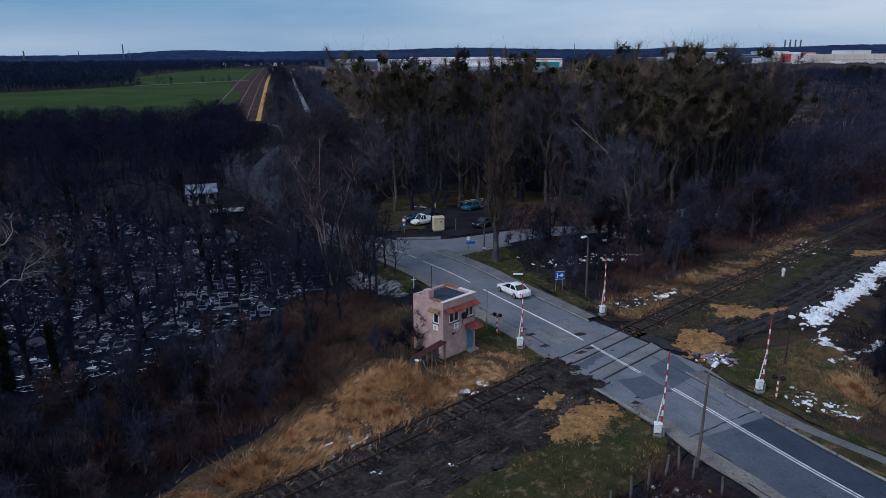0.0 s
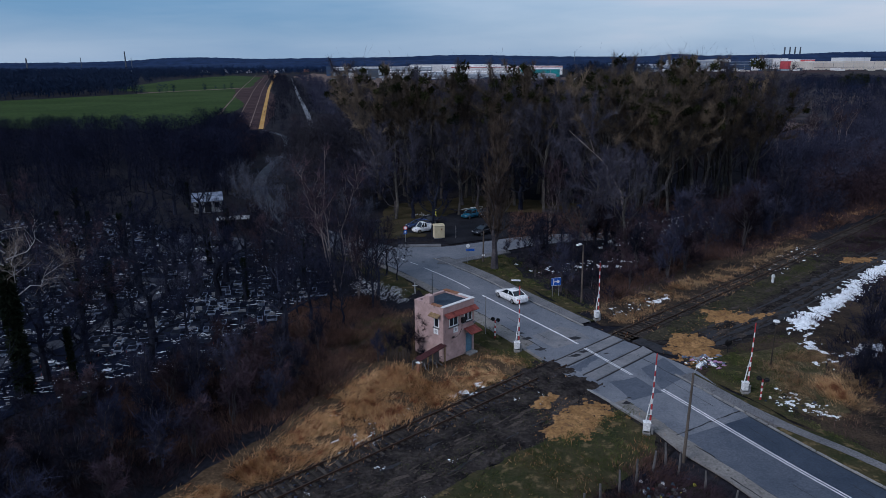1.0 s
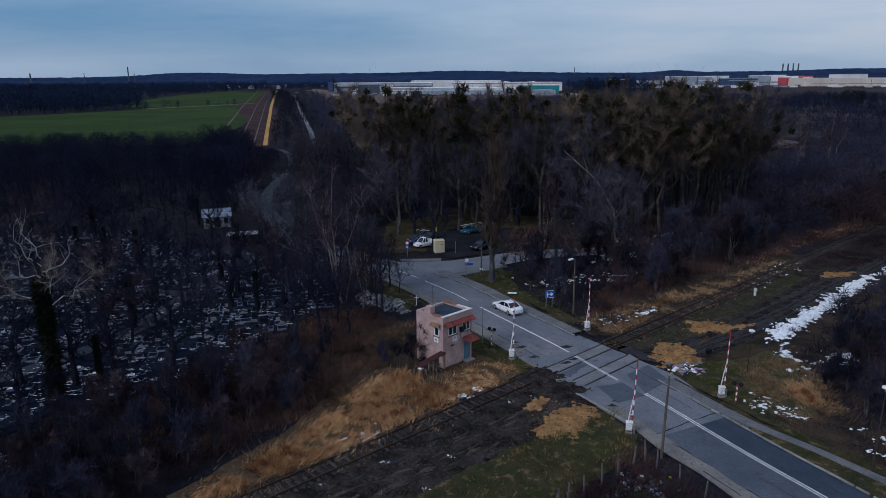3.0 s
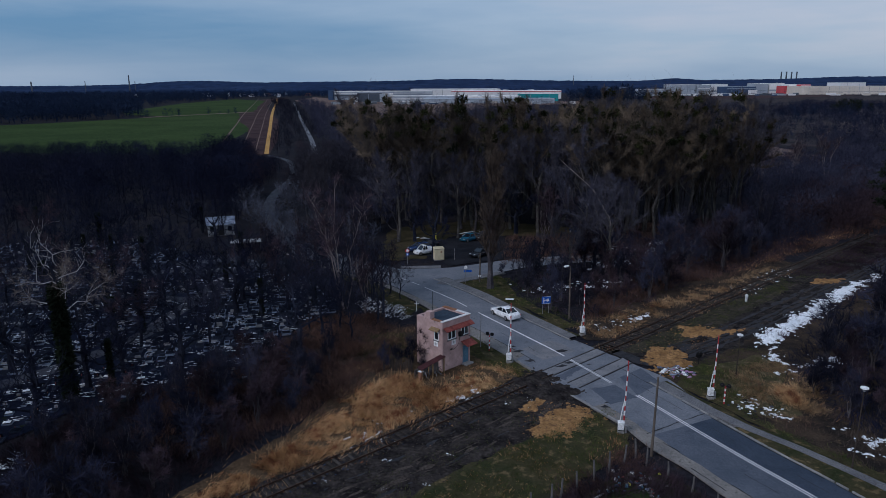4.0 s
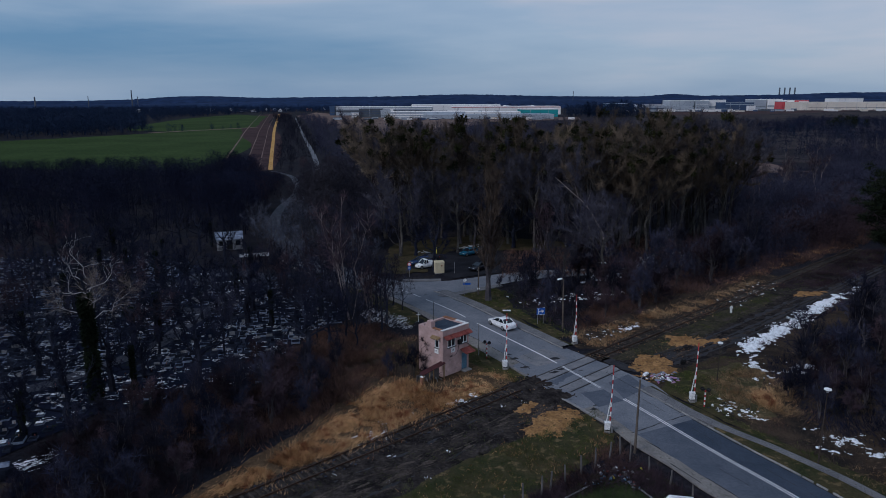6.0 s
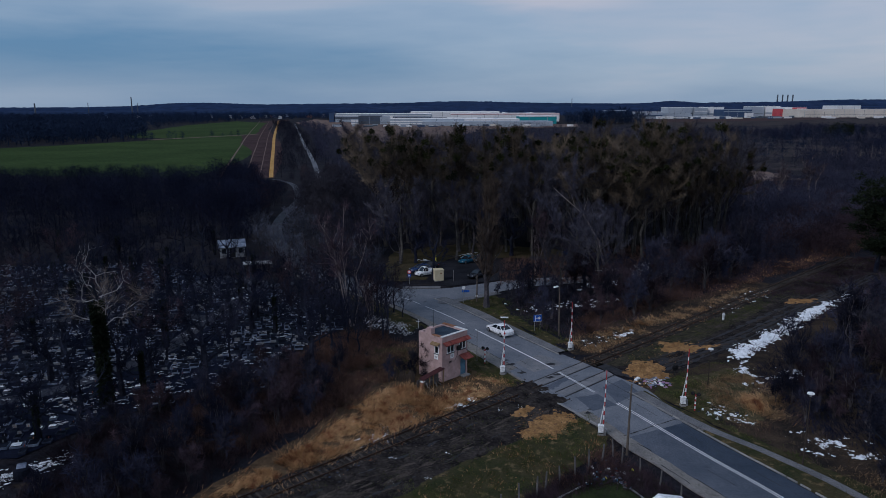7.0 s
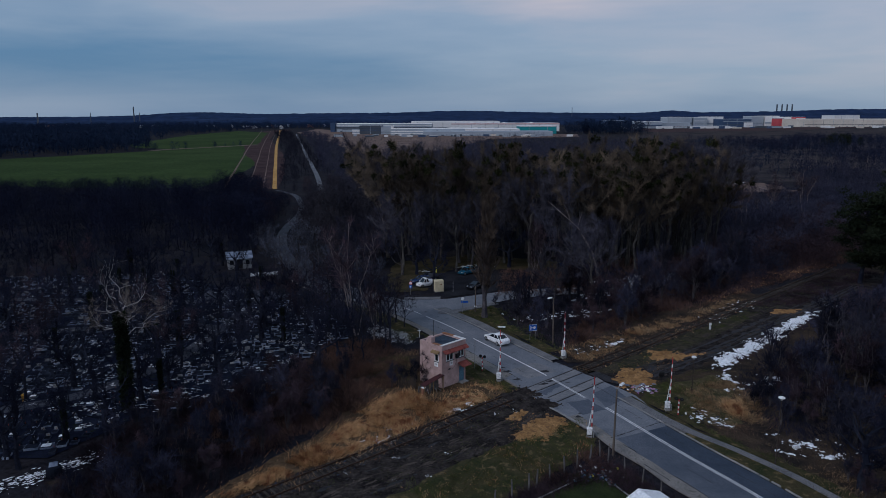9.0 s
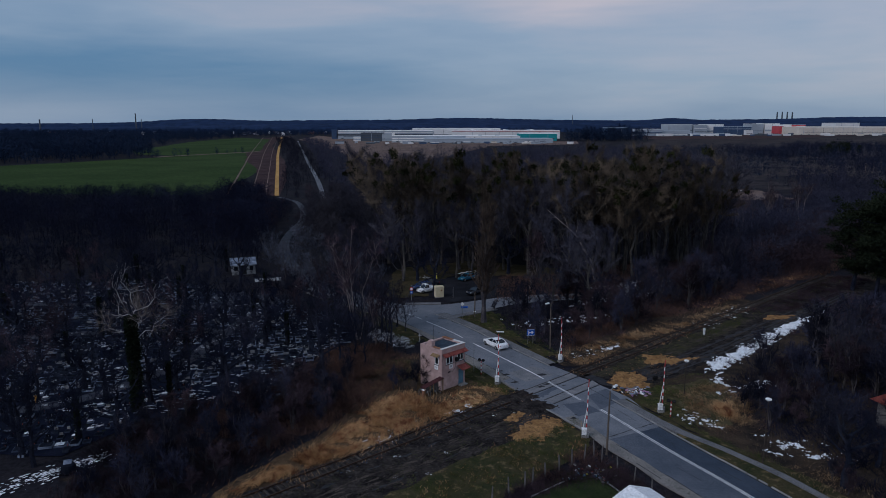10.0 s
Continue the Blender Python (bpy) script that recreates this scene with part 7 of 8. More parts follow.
# ---- level crossing barriers, signals, lamps, signs ----
def barrier(x, y, h, tilt, facing, label):
    b = thing("crossing_barrier", label, "barrier", pose(x, y, 0.0, 0, 0, facing), group="level crossing barriers")
    part("foot", Geo().box(-0.28, -0.28, -0.1, 0.28, 0.28, 0.22), M["concrete"], b, "concrete foot", 0.03)
    box = part("drive_box", Geo().box(-0.26, -0.2, 0.3, 0.26, 0.2, 1.0), M["white"], b, "white drive cabinet", 0.05)
    part("lid", Geo().box(-0.3, -0.24, 1.0, 0.3, 0.24, 1.06), M["white"], box, "", 0.02)
    part("socket", Geo().box(-0.2, -0.16, 0.22, 0.2, 0.16, 0.3), M["black"], b)
    post = Geo().box(0.34, -0.09, -0.1, 0.5, 0.09, 0.75)
    part("side_post", post, M["steel"], b, "grey steel side post", 0.02)
    n = 13
    k_ = math.tan(radians(tilt))
    for k in range(n):
        z0, z1 = 0.75 + (h - 0.75) * k / n, 0.75 + (h - 0.75) * (k + 1) / n
        r0 = 0.075 - 0.03 * k / n
        part("boom_band", Geo().tube([(0.2 + k_ * z0, 0, z0), (0.2 + k_ * z1, 0, z1)], [r0, r0 - 0.002], 8), M["red" if k % 2 else "white"] if k < n - 1 else M["red"], b)
    br = part("brace", Geo().tube([(-0.12, 0, 1.0), (-0.02 + k_ * 2, 0, 2.0), (0.16 + k_ * 3.4, 0, 3.4)], [0.05, 0.045, 0.03], 6), M["white"], b, "white boom brace")
    for z in (1.7, 2.5):
        part("rung", Geo().tube([(-0.05 + k_ * z, 0, z), (0.2 + k_ * z, 0, z)], [0.02, 0.02], 5), M["white"], br)
    part("weight", Geo().box(-0.14, 0.2, 0.45, 0.14, 0.34, 0.8), M["black"], b, "dark counterweight", 0.03)
    return b


barrier(7.3, 3.1, 6.85, -0.6, 10, "raised red and white crossing barrier beside the pink house")
barrier(16.95, 11.5, 6.6, -1.2, 20, "raised red and white crossing barrier beside the thicket")
barrier(15.8, -12.1, 6.75, 0.8, -10, "raised red and white crossing barrier beside a lamp post")
barrier(26.1, -5.5, 6.5, 0.4, 0, "raised red and white crossing barrier among dead weeds")


def light_signal(x, y, h, facing, label):
    s = thing("crossing_signal", label, "signal", pose(x, y, 0, 0, 0, facing), group="crossing signals")
    for k in range(7):
        part("post_band", Geo().tube([(0, 0, h * k / 7 - 0.05 * (k == 0)), (0, 0, h * (k + 1) / 7)], [0.07, 0.07], 10), M["white" if k % 2 else "red"], s)
    part("crossbar", Geo().box(-0.42, -0.04, h - 0.08, 0.42, 0.04, h + 0.02), M["black"], s, "", 0.01)
    for sx in (-1, 1):
        d = part("target_disc", Geo().disc((sx * 0.3, -0.06, h + 0.06), (0, 1, 0), 0.21, 0.06, 18), M["black"], s, "black round lamp target")
        part("visor", Geo().tube([(sx * 0.3, -0.3, h + 0.06), (sx * 0.3, -0.08, h + 0.06)], [0.11, 0.1], 12), M["black"], d)
        part("lens", Geo().disc((sx * 0.3, -0.1, h + 0.06), (0, 1, 0), 0.09, 0.02, 12), M["lamp_red"], d, "unlit red lens")
    return s


light_signal(5.35, 6.4, 2.0, 150, "red and white post with two black crossing lamps")
light_signal(26.95, -6.7, 1.9, -30, "red and white post with two dark lamps in weeds")


def street_lamp(x, y, h, ax, ay, lean, label, head="flat"):
    s = thing("street_lamp", label, "street lamp", pose(x, y, 0, *lean, 0), group="street lamps")
    part("post", Geo().tube([(0, 0, -0.2), (0, 0, h * 0.5), (0, 0, h)], [0.13, 0.1, 0.075] if head == "flat" else [0.07, 0.05, 0.04], 8), M["pole_wood" if head == "flat" else "pole_dark"], s, "tapered brown-grey post" if head == "flat" else "slim dark rusty post")
    if head == "flat":
        part("arm", Geo().tube([(0, 0, h - 0.1), (ax * 0.4, ay * 0.4, h + 0.1), (ax, ay, h + 0.15)], [0.04, 0.035, 0.03], 6), M["steel"], s)
        L = math.hypot(ax, ay)
        ux, uy = ax / L, ay / L
        f = lambda p, q, z: (ax + ux * p - uy * q, ay + uy * p + ux * q, h + 0.12 + z)
        hd = part("lamp_head", Geo(f).box(-0.1, -0.16, 0, 0.75, 0.16, 0.16, 0.75), M["white"], s, "pale lamp head", 0.03)
        part("lens", Geo(f).box(0.05, -0.12, -0.05, 0.65, 0.12, 0.0), M["stone_pale"], hd)
    else:
        hd = part("lamp_head", Geo().tube([(0, 0, h), (0, 0, h + 0.05), (0, 0, h + 0.14), (0, 0, h + 0.22)], [0.12, 0.31, 0.29, 0.1], 14), M["white"], s, "round white lamp head")
        part("collar", Geo().tube([(0, 0, h - 0.2), (0, 0, h)], [0.1, 0.12], 10), M["steel"], hd)
    return s


street_lamp(16.4, 17.4, 7.05, -0.35, -0.3, (0, -1.0), "brown-grey street lamp at the thicket edge")
street_lamp(17.45, -15.7, 6.9, 0.5, 0.6, (0, 0.5), "leaning brown-grey street lamp beside the road")
street_lamp(30.7, -0.4, 4.5, 0, 0, (0, 0), "slim street lamp standing in dead weeds", "round")
street_lamp(32.6, -17.8, 6.9, 0, 0, (0, 0), "slim street lamp behind the footpath", "round")


def post_sign(name, x, y, h, facing, build, label, r=0.04):
    s = thing(name, label, "sign", pose(x, y, 0, 0, 0, facing))
    part("post", Geo().tube([(0, 0, -0.2), (0, 0, h)], [r, r], 8), M["steel"], s, "grey steel post")
    build(s, h)
    return s


def blue_board():
    s = thing("road_sign", "blue direction board with white symbol on two posts", "sign", pose(13.6, 19.3, 0, 0, 0, 15))
    for x in (-0.42, 0.42):
        part("post", Geo().tube([(x, 0.05, -0.2), (x, 0.05, 2.2)], [0.035, 0.035], 8), M["steel"], s)
    b = part("board", Geo().box(-0.62, -0.03, 1.4, 0.62, 0.02, 2.4), M["sign_blue"], s, "blue board", 0.01)
    part("symbol", Geo().box(-0.4, -0.045, 1.55, -0.28, -0.034, 2.25), M["white"], b)
    part("symbol", Geo().box(-0.28, -0.045, 1.84, 0.1, -0.034, 1.96), M["white"], b)
    part("symbol", Geo().disc((0.22, -0.045, 1.9), (0, 1, 0), 0.2, 0.02, 16), M["white"], b)
    for q in ((-0.62, 1.4, 0.62, 1.44), (-0.62, 2.36, 0.62, 2.4)):
        part("border", Geo().box(q[0] + 0.02, -0.042, q[1], q[2] - 0.02, -0.033, q[3]), M["white"], b)


blue_board()


def round_and_square(s, h):
    d = part("disc", Geo().disc((0, -0.06, h - 0.35), (0, 1, 0), 0.34, 0.02, 20), M["sign_red"], s, "red ring sign")
    part("face", Geo().disc((0, -0.08, h - 0.35), (0, 1, 0), 0.24, 0.02, 20), M["white"], d)
    p = part("plate", Geo().box(-0.28, -0.07, h - 1.35, 0.28, -0.045, h - 0.75), M["sign_blue"], s, "blue square plate", 0.01)
    part("symbol", Geo().box(-0.12, -0.085, h - 1.2, 0.12, -0.071, h - 0.9), M["white"], p)


def white_disc(s, h):
    d = part("disc", Geo().disc((0, -0.06, h - 0.3), (0, 1, 0), 0.28, 0.02, 20), M["white"], s, "pale round sign")
    part("plate", Geo().box(-0.25, 0.03, h - 1.1, 0.95, 0.05, h - 0.75), M["sign_blue"], s, "blue name plate", 0.01)


post_sign("road_sign", -6.5, 45.5, 2.6, -5, round_and_square, "round red and square blue sign at the car park")
post_sign("road_sign", 3.2, 33.3, 2.9, 5, white_disc, "round white sign with blue plate at the junction")
post_sign("pole", 4.4, 7.5, 4.1, 0, lambda s, h: part("cap", Geo().box(-0.05, -0.05, h, 0.05, 0.05, h + 0.05), M["steel"], s), "thin grey steel pole beside the house")


def wooden_pole():
    s = thing("utility_pole", "short wooden pole with white insulators", "pole", pose(5.4, 34.0, 0))
    part("pole", Geo().tube([(0, 0, -0.2), (0.05, 0, 4.6)], [0.12, 0.09], 8), M["pole_wood"], s)
    for x in (-0.12, 0.14):
        part("insulator", Geo().box(x - 0.07, -0.16, 0.9, x + 0.07, -0.02, 1.15), M["white"], s, "white insulator", 0.02)


wooden_pole()


def track_disc():
    s = thing("track_signal", "black round track signal on a short post", "signal", pose(28.0, 2.9, 0, 0, 0, 20))
    part("post", Geo().tube([(0, 0, -0.1), (0, 0, 0.8)], [0.06, 0.05], 8), M["black"], s)
    part("disc", Geo().disc((0, 0, 1.05), (0, 1, 0), 0.42, 0.1, 14), M["black"], s)
    part("hood", Geo().box(-0.2, -0.25, 1.1, 0.2, 0.0, 1.4), M["black"], s, "", 0.05)


track_disc()
solid("marker_stone", Geo().box(-0.12, -0.1, -0.1, 0.12, 0.1, 1.1).box(-0.2, -0.12, 0.75, 0.2, 0.12, 0.95), M["white"], "white trackside marker post", "marker", m=pose(42.4, 24.4, 0, 0, 0, 20))

# litter of faded wreaths by the crossing
for k in range(110):
    x, y = 24.6 + rj.gauss(0.4, 0.85), 0.5 + rj.gauss(0.3, 0.75)
    s = rj.uniform(0.08, 0.3)
    c = rj.choice(["purple", "stone_pale", "stone_rim", "stone_rim", "verge", "stone_grey", "tarp"])
    g = Geo()
    g.tube([(-s, 0, 0.02), (0, s * 0.3, s * 0.4), (s, 0, 0.03)], [s * 0.2, s * 0.45, s * 0.2], 6)
    solid("discarded_wreath" if c in ("purple", "verge") else "litter", g, M[c], "faded discarded grave wreath and flowers" if c in ("purple", "verge") else "pale piece of dumped litter", "litter", group="dumped litter", m=pose(x, y, 0.02, 0, 0, rj.uniform(0, 360)))
solid("dumped_board", Geo().box(-0.4, -0.16, 0.03, 0.4, 0.16, 0.08), M["stone_rim"], "pale dumped board lying by the crossing", "litter", m=pose(24.2, -0.2, 0.05, 4, 6, 15))
for k in range(26):
    x, y = 27.6 + rj.uniform(-0.4, 3.8), -7.2 + rj.uniform(-1.6, 1.6)
    s = rj.uniform(0.08, 0.2)
    solid("litter", Geo().box(-s, -s * 0.6, 0, s, s * 0.6, s * 0.5, 0.7), M["white" if k % 3 else "stone_grey"], "pale crumpled litter beside the path", "litter", group="path litter", m=pose(x, y, 0.02, rj.uniform(-20, 20), 10, rj.uniform(0, 360)))
solid("paper_sheet", Geo().box(-0.6, -0.28, 0.0, 0.6, 0.28, 0.04), M["white"], "white board lying on the footpath", "litter", m=pose(9.3, 25.0, 0.155, 0, 0, -5))


# ---- vehicles ----
def loft(sections):
    """A closed skin through cross-sections (x, [(y, z), ...]) along x."""
    g = Geo()
    n = len(sections[0][1])
    vs, fs = [], []
    for x, ring in sections:
        vs += [(x, y, z) for y, z in ring]
    for i in range(len(sections) - 1):
        for j in range(n):
            fs.append((i * n + j, i * n + (j + 1) % n, (i + 1) * n + (j + 1) % n, (i + 1) * n + j))
    fs.append(tuple(range(n))[::-1])
    fs.append(tuple((len(sections) - 1) * n + j for j in range(n)))
    return g.add(vs, fs)


def car(name, label, m, paint, L=4.7, W=1.82, kind="sedan"):
    """A car with its nose towards +x."""
    c = thing(name, label, "car", m, group="" if name == "white_saloon_car" else "parked cars")
    def ring(w, z0, z1, tuck=0.9):
        return [(-w * 0.9, z0), (-w, z0 + 0.18), (-w, z0 + (z1 - z0) * 0.6), (-w * tuck, z1), (w * tuck, z1), (w, z0 + (z1 - z0) * 0.6), (w, z0 + 0.18), (w * 0.9, z0)]
    w = W / 2
    tail = {"sedan": 0.98, "hatch": 1.0, "van": 1.12}[kind]
    body = loft([(-L / 2, ring(w * 0.8, 0.36, 0.8)), (-L / 2 + 0.12, ring(w * 0.94, 0.26, tail)), (-L * 0.3, ring(w, 0.22, tail + 0.02)), (0, ring(w, 0.2, 0.94)), (L * 0.2, ring(w, 0.2, 0.92)),
                 (L * 0.3, ring(w * 0.99, 0.22, 0.86)), (L / 2 - 0.3, ring(w * 0.92, 0.24, 0.74)), (L / 2, ring(w * 0.72, 0.32, 0.6))])
    b = part("body", body, paint, c, "", 0.02, True)
    def cab(z, wd):
        return wd, z
    if kind == "sedan":
        base, top = (-L * 0.385, L * 0.215), (-L * 0.2, L * 0.03)
    elif kind == "hatch":
        base, top = (-L * 0.46, L * 0.22), (-L * 0.36, L * 0.05)
    else:
        base, top = (-L * 0.1, L * 0.25), (-L * 0.06, L * 0.1)
    zt = {"sedan": 1.42, "hatch": 1.48, "van": 1.7}[kind]
    zb = 0.92
    g = Geo()
    bw, tw = w * 0.9, w * 0.7
    g.add([(base[0], -bw, zb), (base[1], -bw, zb), (base[1], bw, zb), (base[0], bw, zb), (top[0], -tw, zt - 0.05), (top[1], -tw, zt - 0.05), (top[1], tw, zt - 0.05), (top[0], tw, zt - 0.05)],
          [(3, 2, 1, 0), (4, 5, 6, 7), (0, 1, 5, 4), (1, 2, 6, 5), (2, 3, 7, 6), (3, 0, 4, 7)])
    part("glasshouse", g, M["glass"], c, "dark tinted windows", 0.03)
    r = Geo()
    r.add([(top[0] - 0.06, -tw - 0.02, zt - 0.05), (top[1] + 0.06, -tw - 0.02, zt - 0.05), (top[1] + 0.06, tw + 0.02, zt - 0.05), (top[0] - 0.06, tw + 0.02, zt - 0.05),
           (top[0] + 0.12, -tw * 0.75, zt + 0.02), (top[1] - 0.12, -tw * 0.75, zt + 0.02), (top[1] - 0.12, tw * 0.75, zt + 0.02), (top[0] + 0.12, tw * 0.75, zt + 0.02)],
          [(3, 2, 1, 0), (4, 5, 6, 7), (0, 1, 5, 4), (1, 2, 6, 5), (2, 3, 7, 6), (3, 0, 4, 7)])
    part("roof", r, paint, c, "", 0.03, True)
    for sy in (-1, 1):
        for x0, x1 in ((base[0], top[0]), (base[1], top[1]), ((base[0] + base[1]) / 2, (top[0] + top[1]) / 2)):
            part("pillar", Geo().tube([(x0, sy * (bw + 0.01), zb), (x1, sy * (tw + 0.01), zt - 0.04)], [0.045, 0.04], 5), paint, c)
        part("headlight", Geo().box(L / 2 - 0.32, sy * w * 0.6 - 0.16, 0.58, L / 2 - 0.06, sy * w * 0.6 + 0.16, 0.72), M["stone_pale"], b, "clear headlight", 0.03)
        part("tail_light", Geo().box(-L / 2 + 0.02, sy * w * 0.68 - 0.2, 0.68, -L / 2 + 0.2, sy * w * 0.68 + 0.2, 0.84), M["lamp_red"], b, "red tail light", 0.02)
        part("mirror", Geo().box(base[1] - 0.3, sy * (w + 0.08) - 0.08, 0.93, base[1] - 0.12, sy * (w + 0.08) + 0.08, 1.08), paint, b, "", 0.02)
        for x in (-L * 0.29, L * 0.31):
            t = part("tyre", Geo().disc((x, sy * (w - 0.08), 0.32), (0, 1, 0), 0.32, 0.22, 18), M["tyre"], c, "black tyre", 0.02)
            part("rim", Geo().disc((x, sy * (w + 0.035), 0.32), (0, 1, 0), 0.21, 0.02, 14), M["rim"], t, "alloy rim")
    part("number_plate", Geo().box(-L / 2 - 0.01, -0.26, 0.56, -L / 2 + 0.03, 0.26, 0.67), M["white"], b)
    part("bumper", Geo().box(-L / 2 + 0.02, -w * 0.8, 0.3, -L / 2 + 0.2, w * 0.8, 0.42), M["black"], b, "", 0.03)
    return c


def on_road(y, off, facing=1):
    """Pose on the road at plan height y, off metres right of its middle."""
    i = int(np.argmin(abs(ROAD[:, 1] - y)))
    d = ROAD[i + 1] - ROAD[i - 1]
    p = offset_line(ROAD, off)[i]
    return pose(p[0], p[1], 0.07, 0, 0, math.degrees(math.atan2(d[1] * facing, d[0] * facing)))


car("white_saloon_car", "white saloon car driving on the road", on_road(17.5, 1.75), M["car_white"], 4.7, 1.84, "sedan")
car("pickup_van", "small white van parked at the car park", pose(-3.9, 51.9, 0.03, 0, 0, 214), M["car_white"], 3.9, 1.65, "van")
car("parked_car", "dark blue car parked behind the white van", pose(-4.9, 54.6, 0.03, 0, 0, 205), M["car_navy"], 4.3, 1.75, "hatch")
car("parked_car", "dark car parked at the rear of the row", pose(-3.6, 57.2, 0.03, 0, 0, 205), M["car_dark"], 4.4, 1.75, "hatch")
car("parked_car", "blue-green hatchback on the dark car park", pose(4.6, 62.6, 0.03, 0, 0, 222), M["car_teal"], 4.2, 1.75, "hatch")
car("parked_car", "black car parked near the side road", pose(6.2, 50.4, 0.03, 0, 0, 225), M["car_dark"], 4.4, 1.78, "hatch")
car("parked_car", "black car parked far back on the lot", pose(7.4, 64.0, 0.03, 0, 0, 225), M["car_dark"], 4.3, 1.75, "hatch")
car("parked_car", "dark blue car standing under the trees", pose(27.1, 69, 0.03, 0, 0, 120), M["car_navy"], 4.3, 1.75, "hatch")


def cabinet():
    c = thing("cream_kiosk", "cream metal kiosk at the car park edge", "kiosk", pose(-1.2, 48.3, 0.02, 0, 0, 12))
    part("body", Geo().box(-0.85, -0.7, 0, 0.85, 0.7, 2.0), M["cream"], c, "", 0.03)
    part("roof", Geo().box(-0.95, -0.8, 2.0, 0.95, 0.8, 2.12, 0.9), M["cream"], c, "", 0.02)
    d = part("door", Geo().box(-0.1, -0.73, 0.12, 0.72, -0.7, 1.88), M["cream"], c, "cream door", 0.01)
    part("badge", Geo().box(0.2, -0.745, 1.3, 0.45, -0.731, 1.55), M["rust_tile"], d)
    part("base", Geo().box(-0.9, -0.75, -0.1, 0.9, 0.75, 0.0), M["kerb"], c)


cabinet()
solid("parking_post", Geo().tube([(0, 0, -0.1), (0, 0, 2.1)], [0.04, 0.04], 8), M["steel"], "thin steel post at the car park", "post", m=pose(1.6, 47.5, 0))
solid("yellow_post", Geo().tube([(0, 0, -0.1), (0, 0, 1.6)], [0.1, 0.1], 8), M["yellow"], "yellow post behind the parked cars", "post", m=pose(-2.0, 62.5, 0))


# ---- cemetery ----
GV = [(-80, -16), (-39, -17), (-35, -9), (-20.5, -0.5), (-19.5, 11.5), (-14, 22), (-22, 36), (-34, 44), (-60, 62), (-92, 58), (-100, 10)]
sheet("ground_cemetery", GV, 0.0, M["soil"], "trodden cemetery ground, shade put into its dark colour", rough=0.6, step=1.5)
PATHS = [[(-58, -9), (-46, -3.5), (-40.5, 3.5), (-37, 11), (-36.5, 17), (-35.4, 26), (-35, 37)], [(-92, 42), (-76, 41.5), (-60, 41), (-46, 40), (-36, 41), (-28, 46)], [(-90, 18), (-70, 21), (-58, 24), (-46, 26.5), (-36.4, 25)]]
for p in PATHS:
    ln = smooth_line(p, 1.5)
    ribbon("ground_cemetery_path", offset_line(ln, -1.15), offset_line(ln, 1.15), 0.02, M["gravel"], "grey gravel cemetery path", "path")
sheet("ground_chapel_yard", [(-47, 42), (-38, 37.6), (-31, 41), (-33, 47), (-40, 52), (-46, 50)], 0.025, M["gravel"], "grey gravel cemetery yard", rough=0.4, step=1.0)


def grave(seed):
    r = random.Random(seed)
    g = thing("grave", ["grey granite grave with an upright headstone", "black polished granite grave with headstone", "pale terrazzo grave with a low stone" if seed == 2 else "dark stone grave with a low headstone", "grey grave slab with a plain headstone"][seed % 4], "grave", group="cemetery graves")
    stone = M[["stone_grey", "stone_black", "stone_pale" if seed == 2 else "stone_black", "stone_grey"][seed % 4]]
    L, W = 1.95, (1.05, 1.75, 1.75, 1.5)[seed // 2 % 4]
    rim = Geo().box(-W / 2, -L / 2, -0.1, W / 2, -L / 2 + 0.08, 0.24).box(-W / 2, L / 2 - 0.4, -0.1, W / 2, L / 2 - 0.2, 0.24)
    rim.box(-W / 2, -L / 2 + 0.08, -0.1, -W / 2 + 0.07, L / 2 - 0.4, 0.24).box(W / 2 - 0.07, -L / 2 + 0.08, -0.1, W / 2, L / 2 - 0.4, 0.24)
    part("surround", rim, M["stone_rim" if seed % 2 else "stone_grey"], g)
    part("slab", Geo().box(-W / 2 + 0.07, -L / 2 + 0.08, 0.0, W / 2 - 0.07, L / 2 - 0.4, 0.2 + 0.08 * (seed % 2)), M["stone_black"], g, "", 0.015)
    h = r.uniform(0.45, 0.75)
    part("headstone", Geo().box(-W * 0.3, L / 2 - 0.36, 0.22, W * 0.3, L / 2 - 0.24, h, 0.92), stone, g, "", 0.03)
    x = r.uniform(-0.25, 0.25)
    part("flower_pot", Geo().tube([(x, L / 2 - 0.6, 0.34), (x, L / 2 - 0.6, 0.5), (x, L / 2 - 0.6, 0.6)], [0.04, 0.09, 0.03], 6), M[r.choice(["rust_tile", "purple", "white", "red_tile", "stone_pale"])], g, "small flower pot")
    if seed == 3:
        part("snow_crust", Geo().box(-W / 2 + 0.1, -L / 2 + 0.1, 0.34, W / 2 - 0.2, L / 2 - 0.7, 0.4, 0.85), M["snow"], g, "crust of old snow", 0.02)
    return g


GR = [grave(i) for i in range(8)]
gi = 0
rc = random.Random(12)
far_g = [Geo(), Geo(), Geo(), Geo()]
ang = radians(14)
gu, gv = np.array((math.cos(ang), math.sin(ang))), np.array((-math.sin(ang), math.cos(ang)))
spots = []
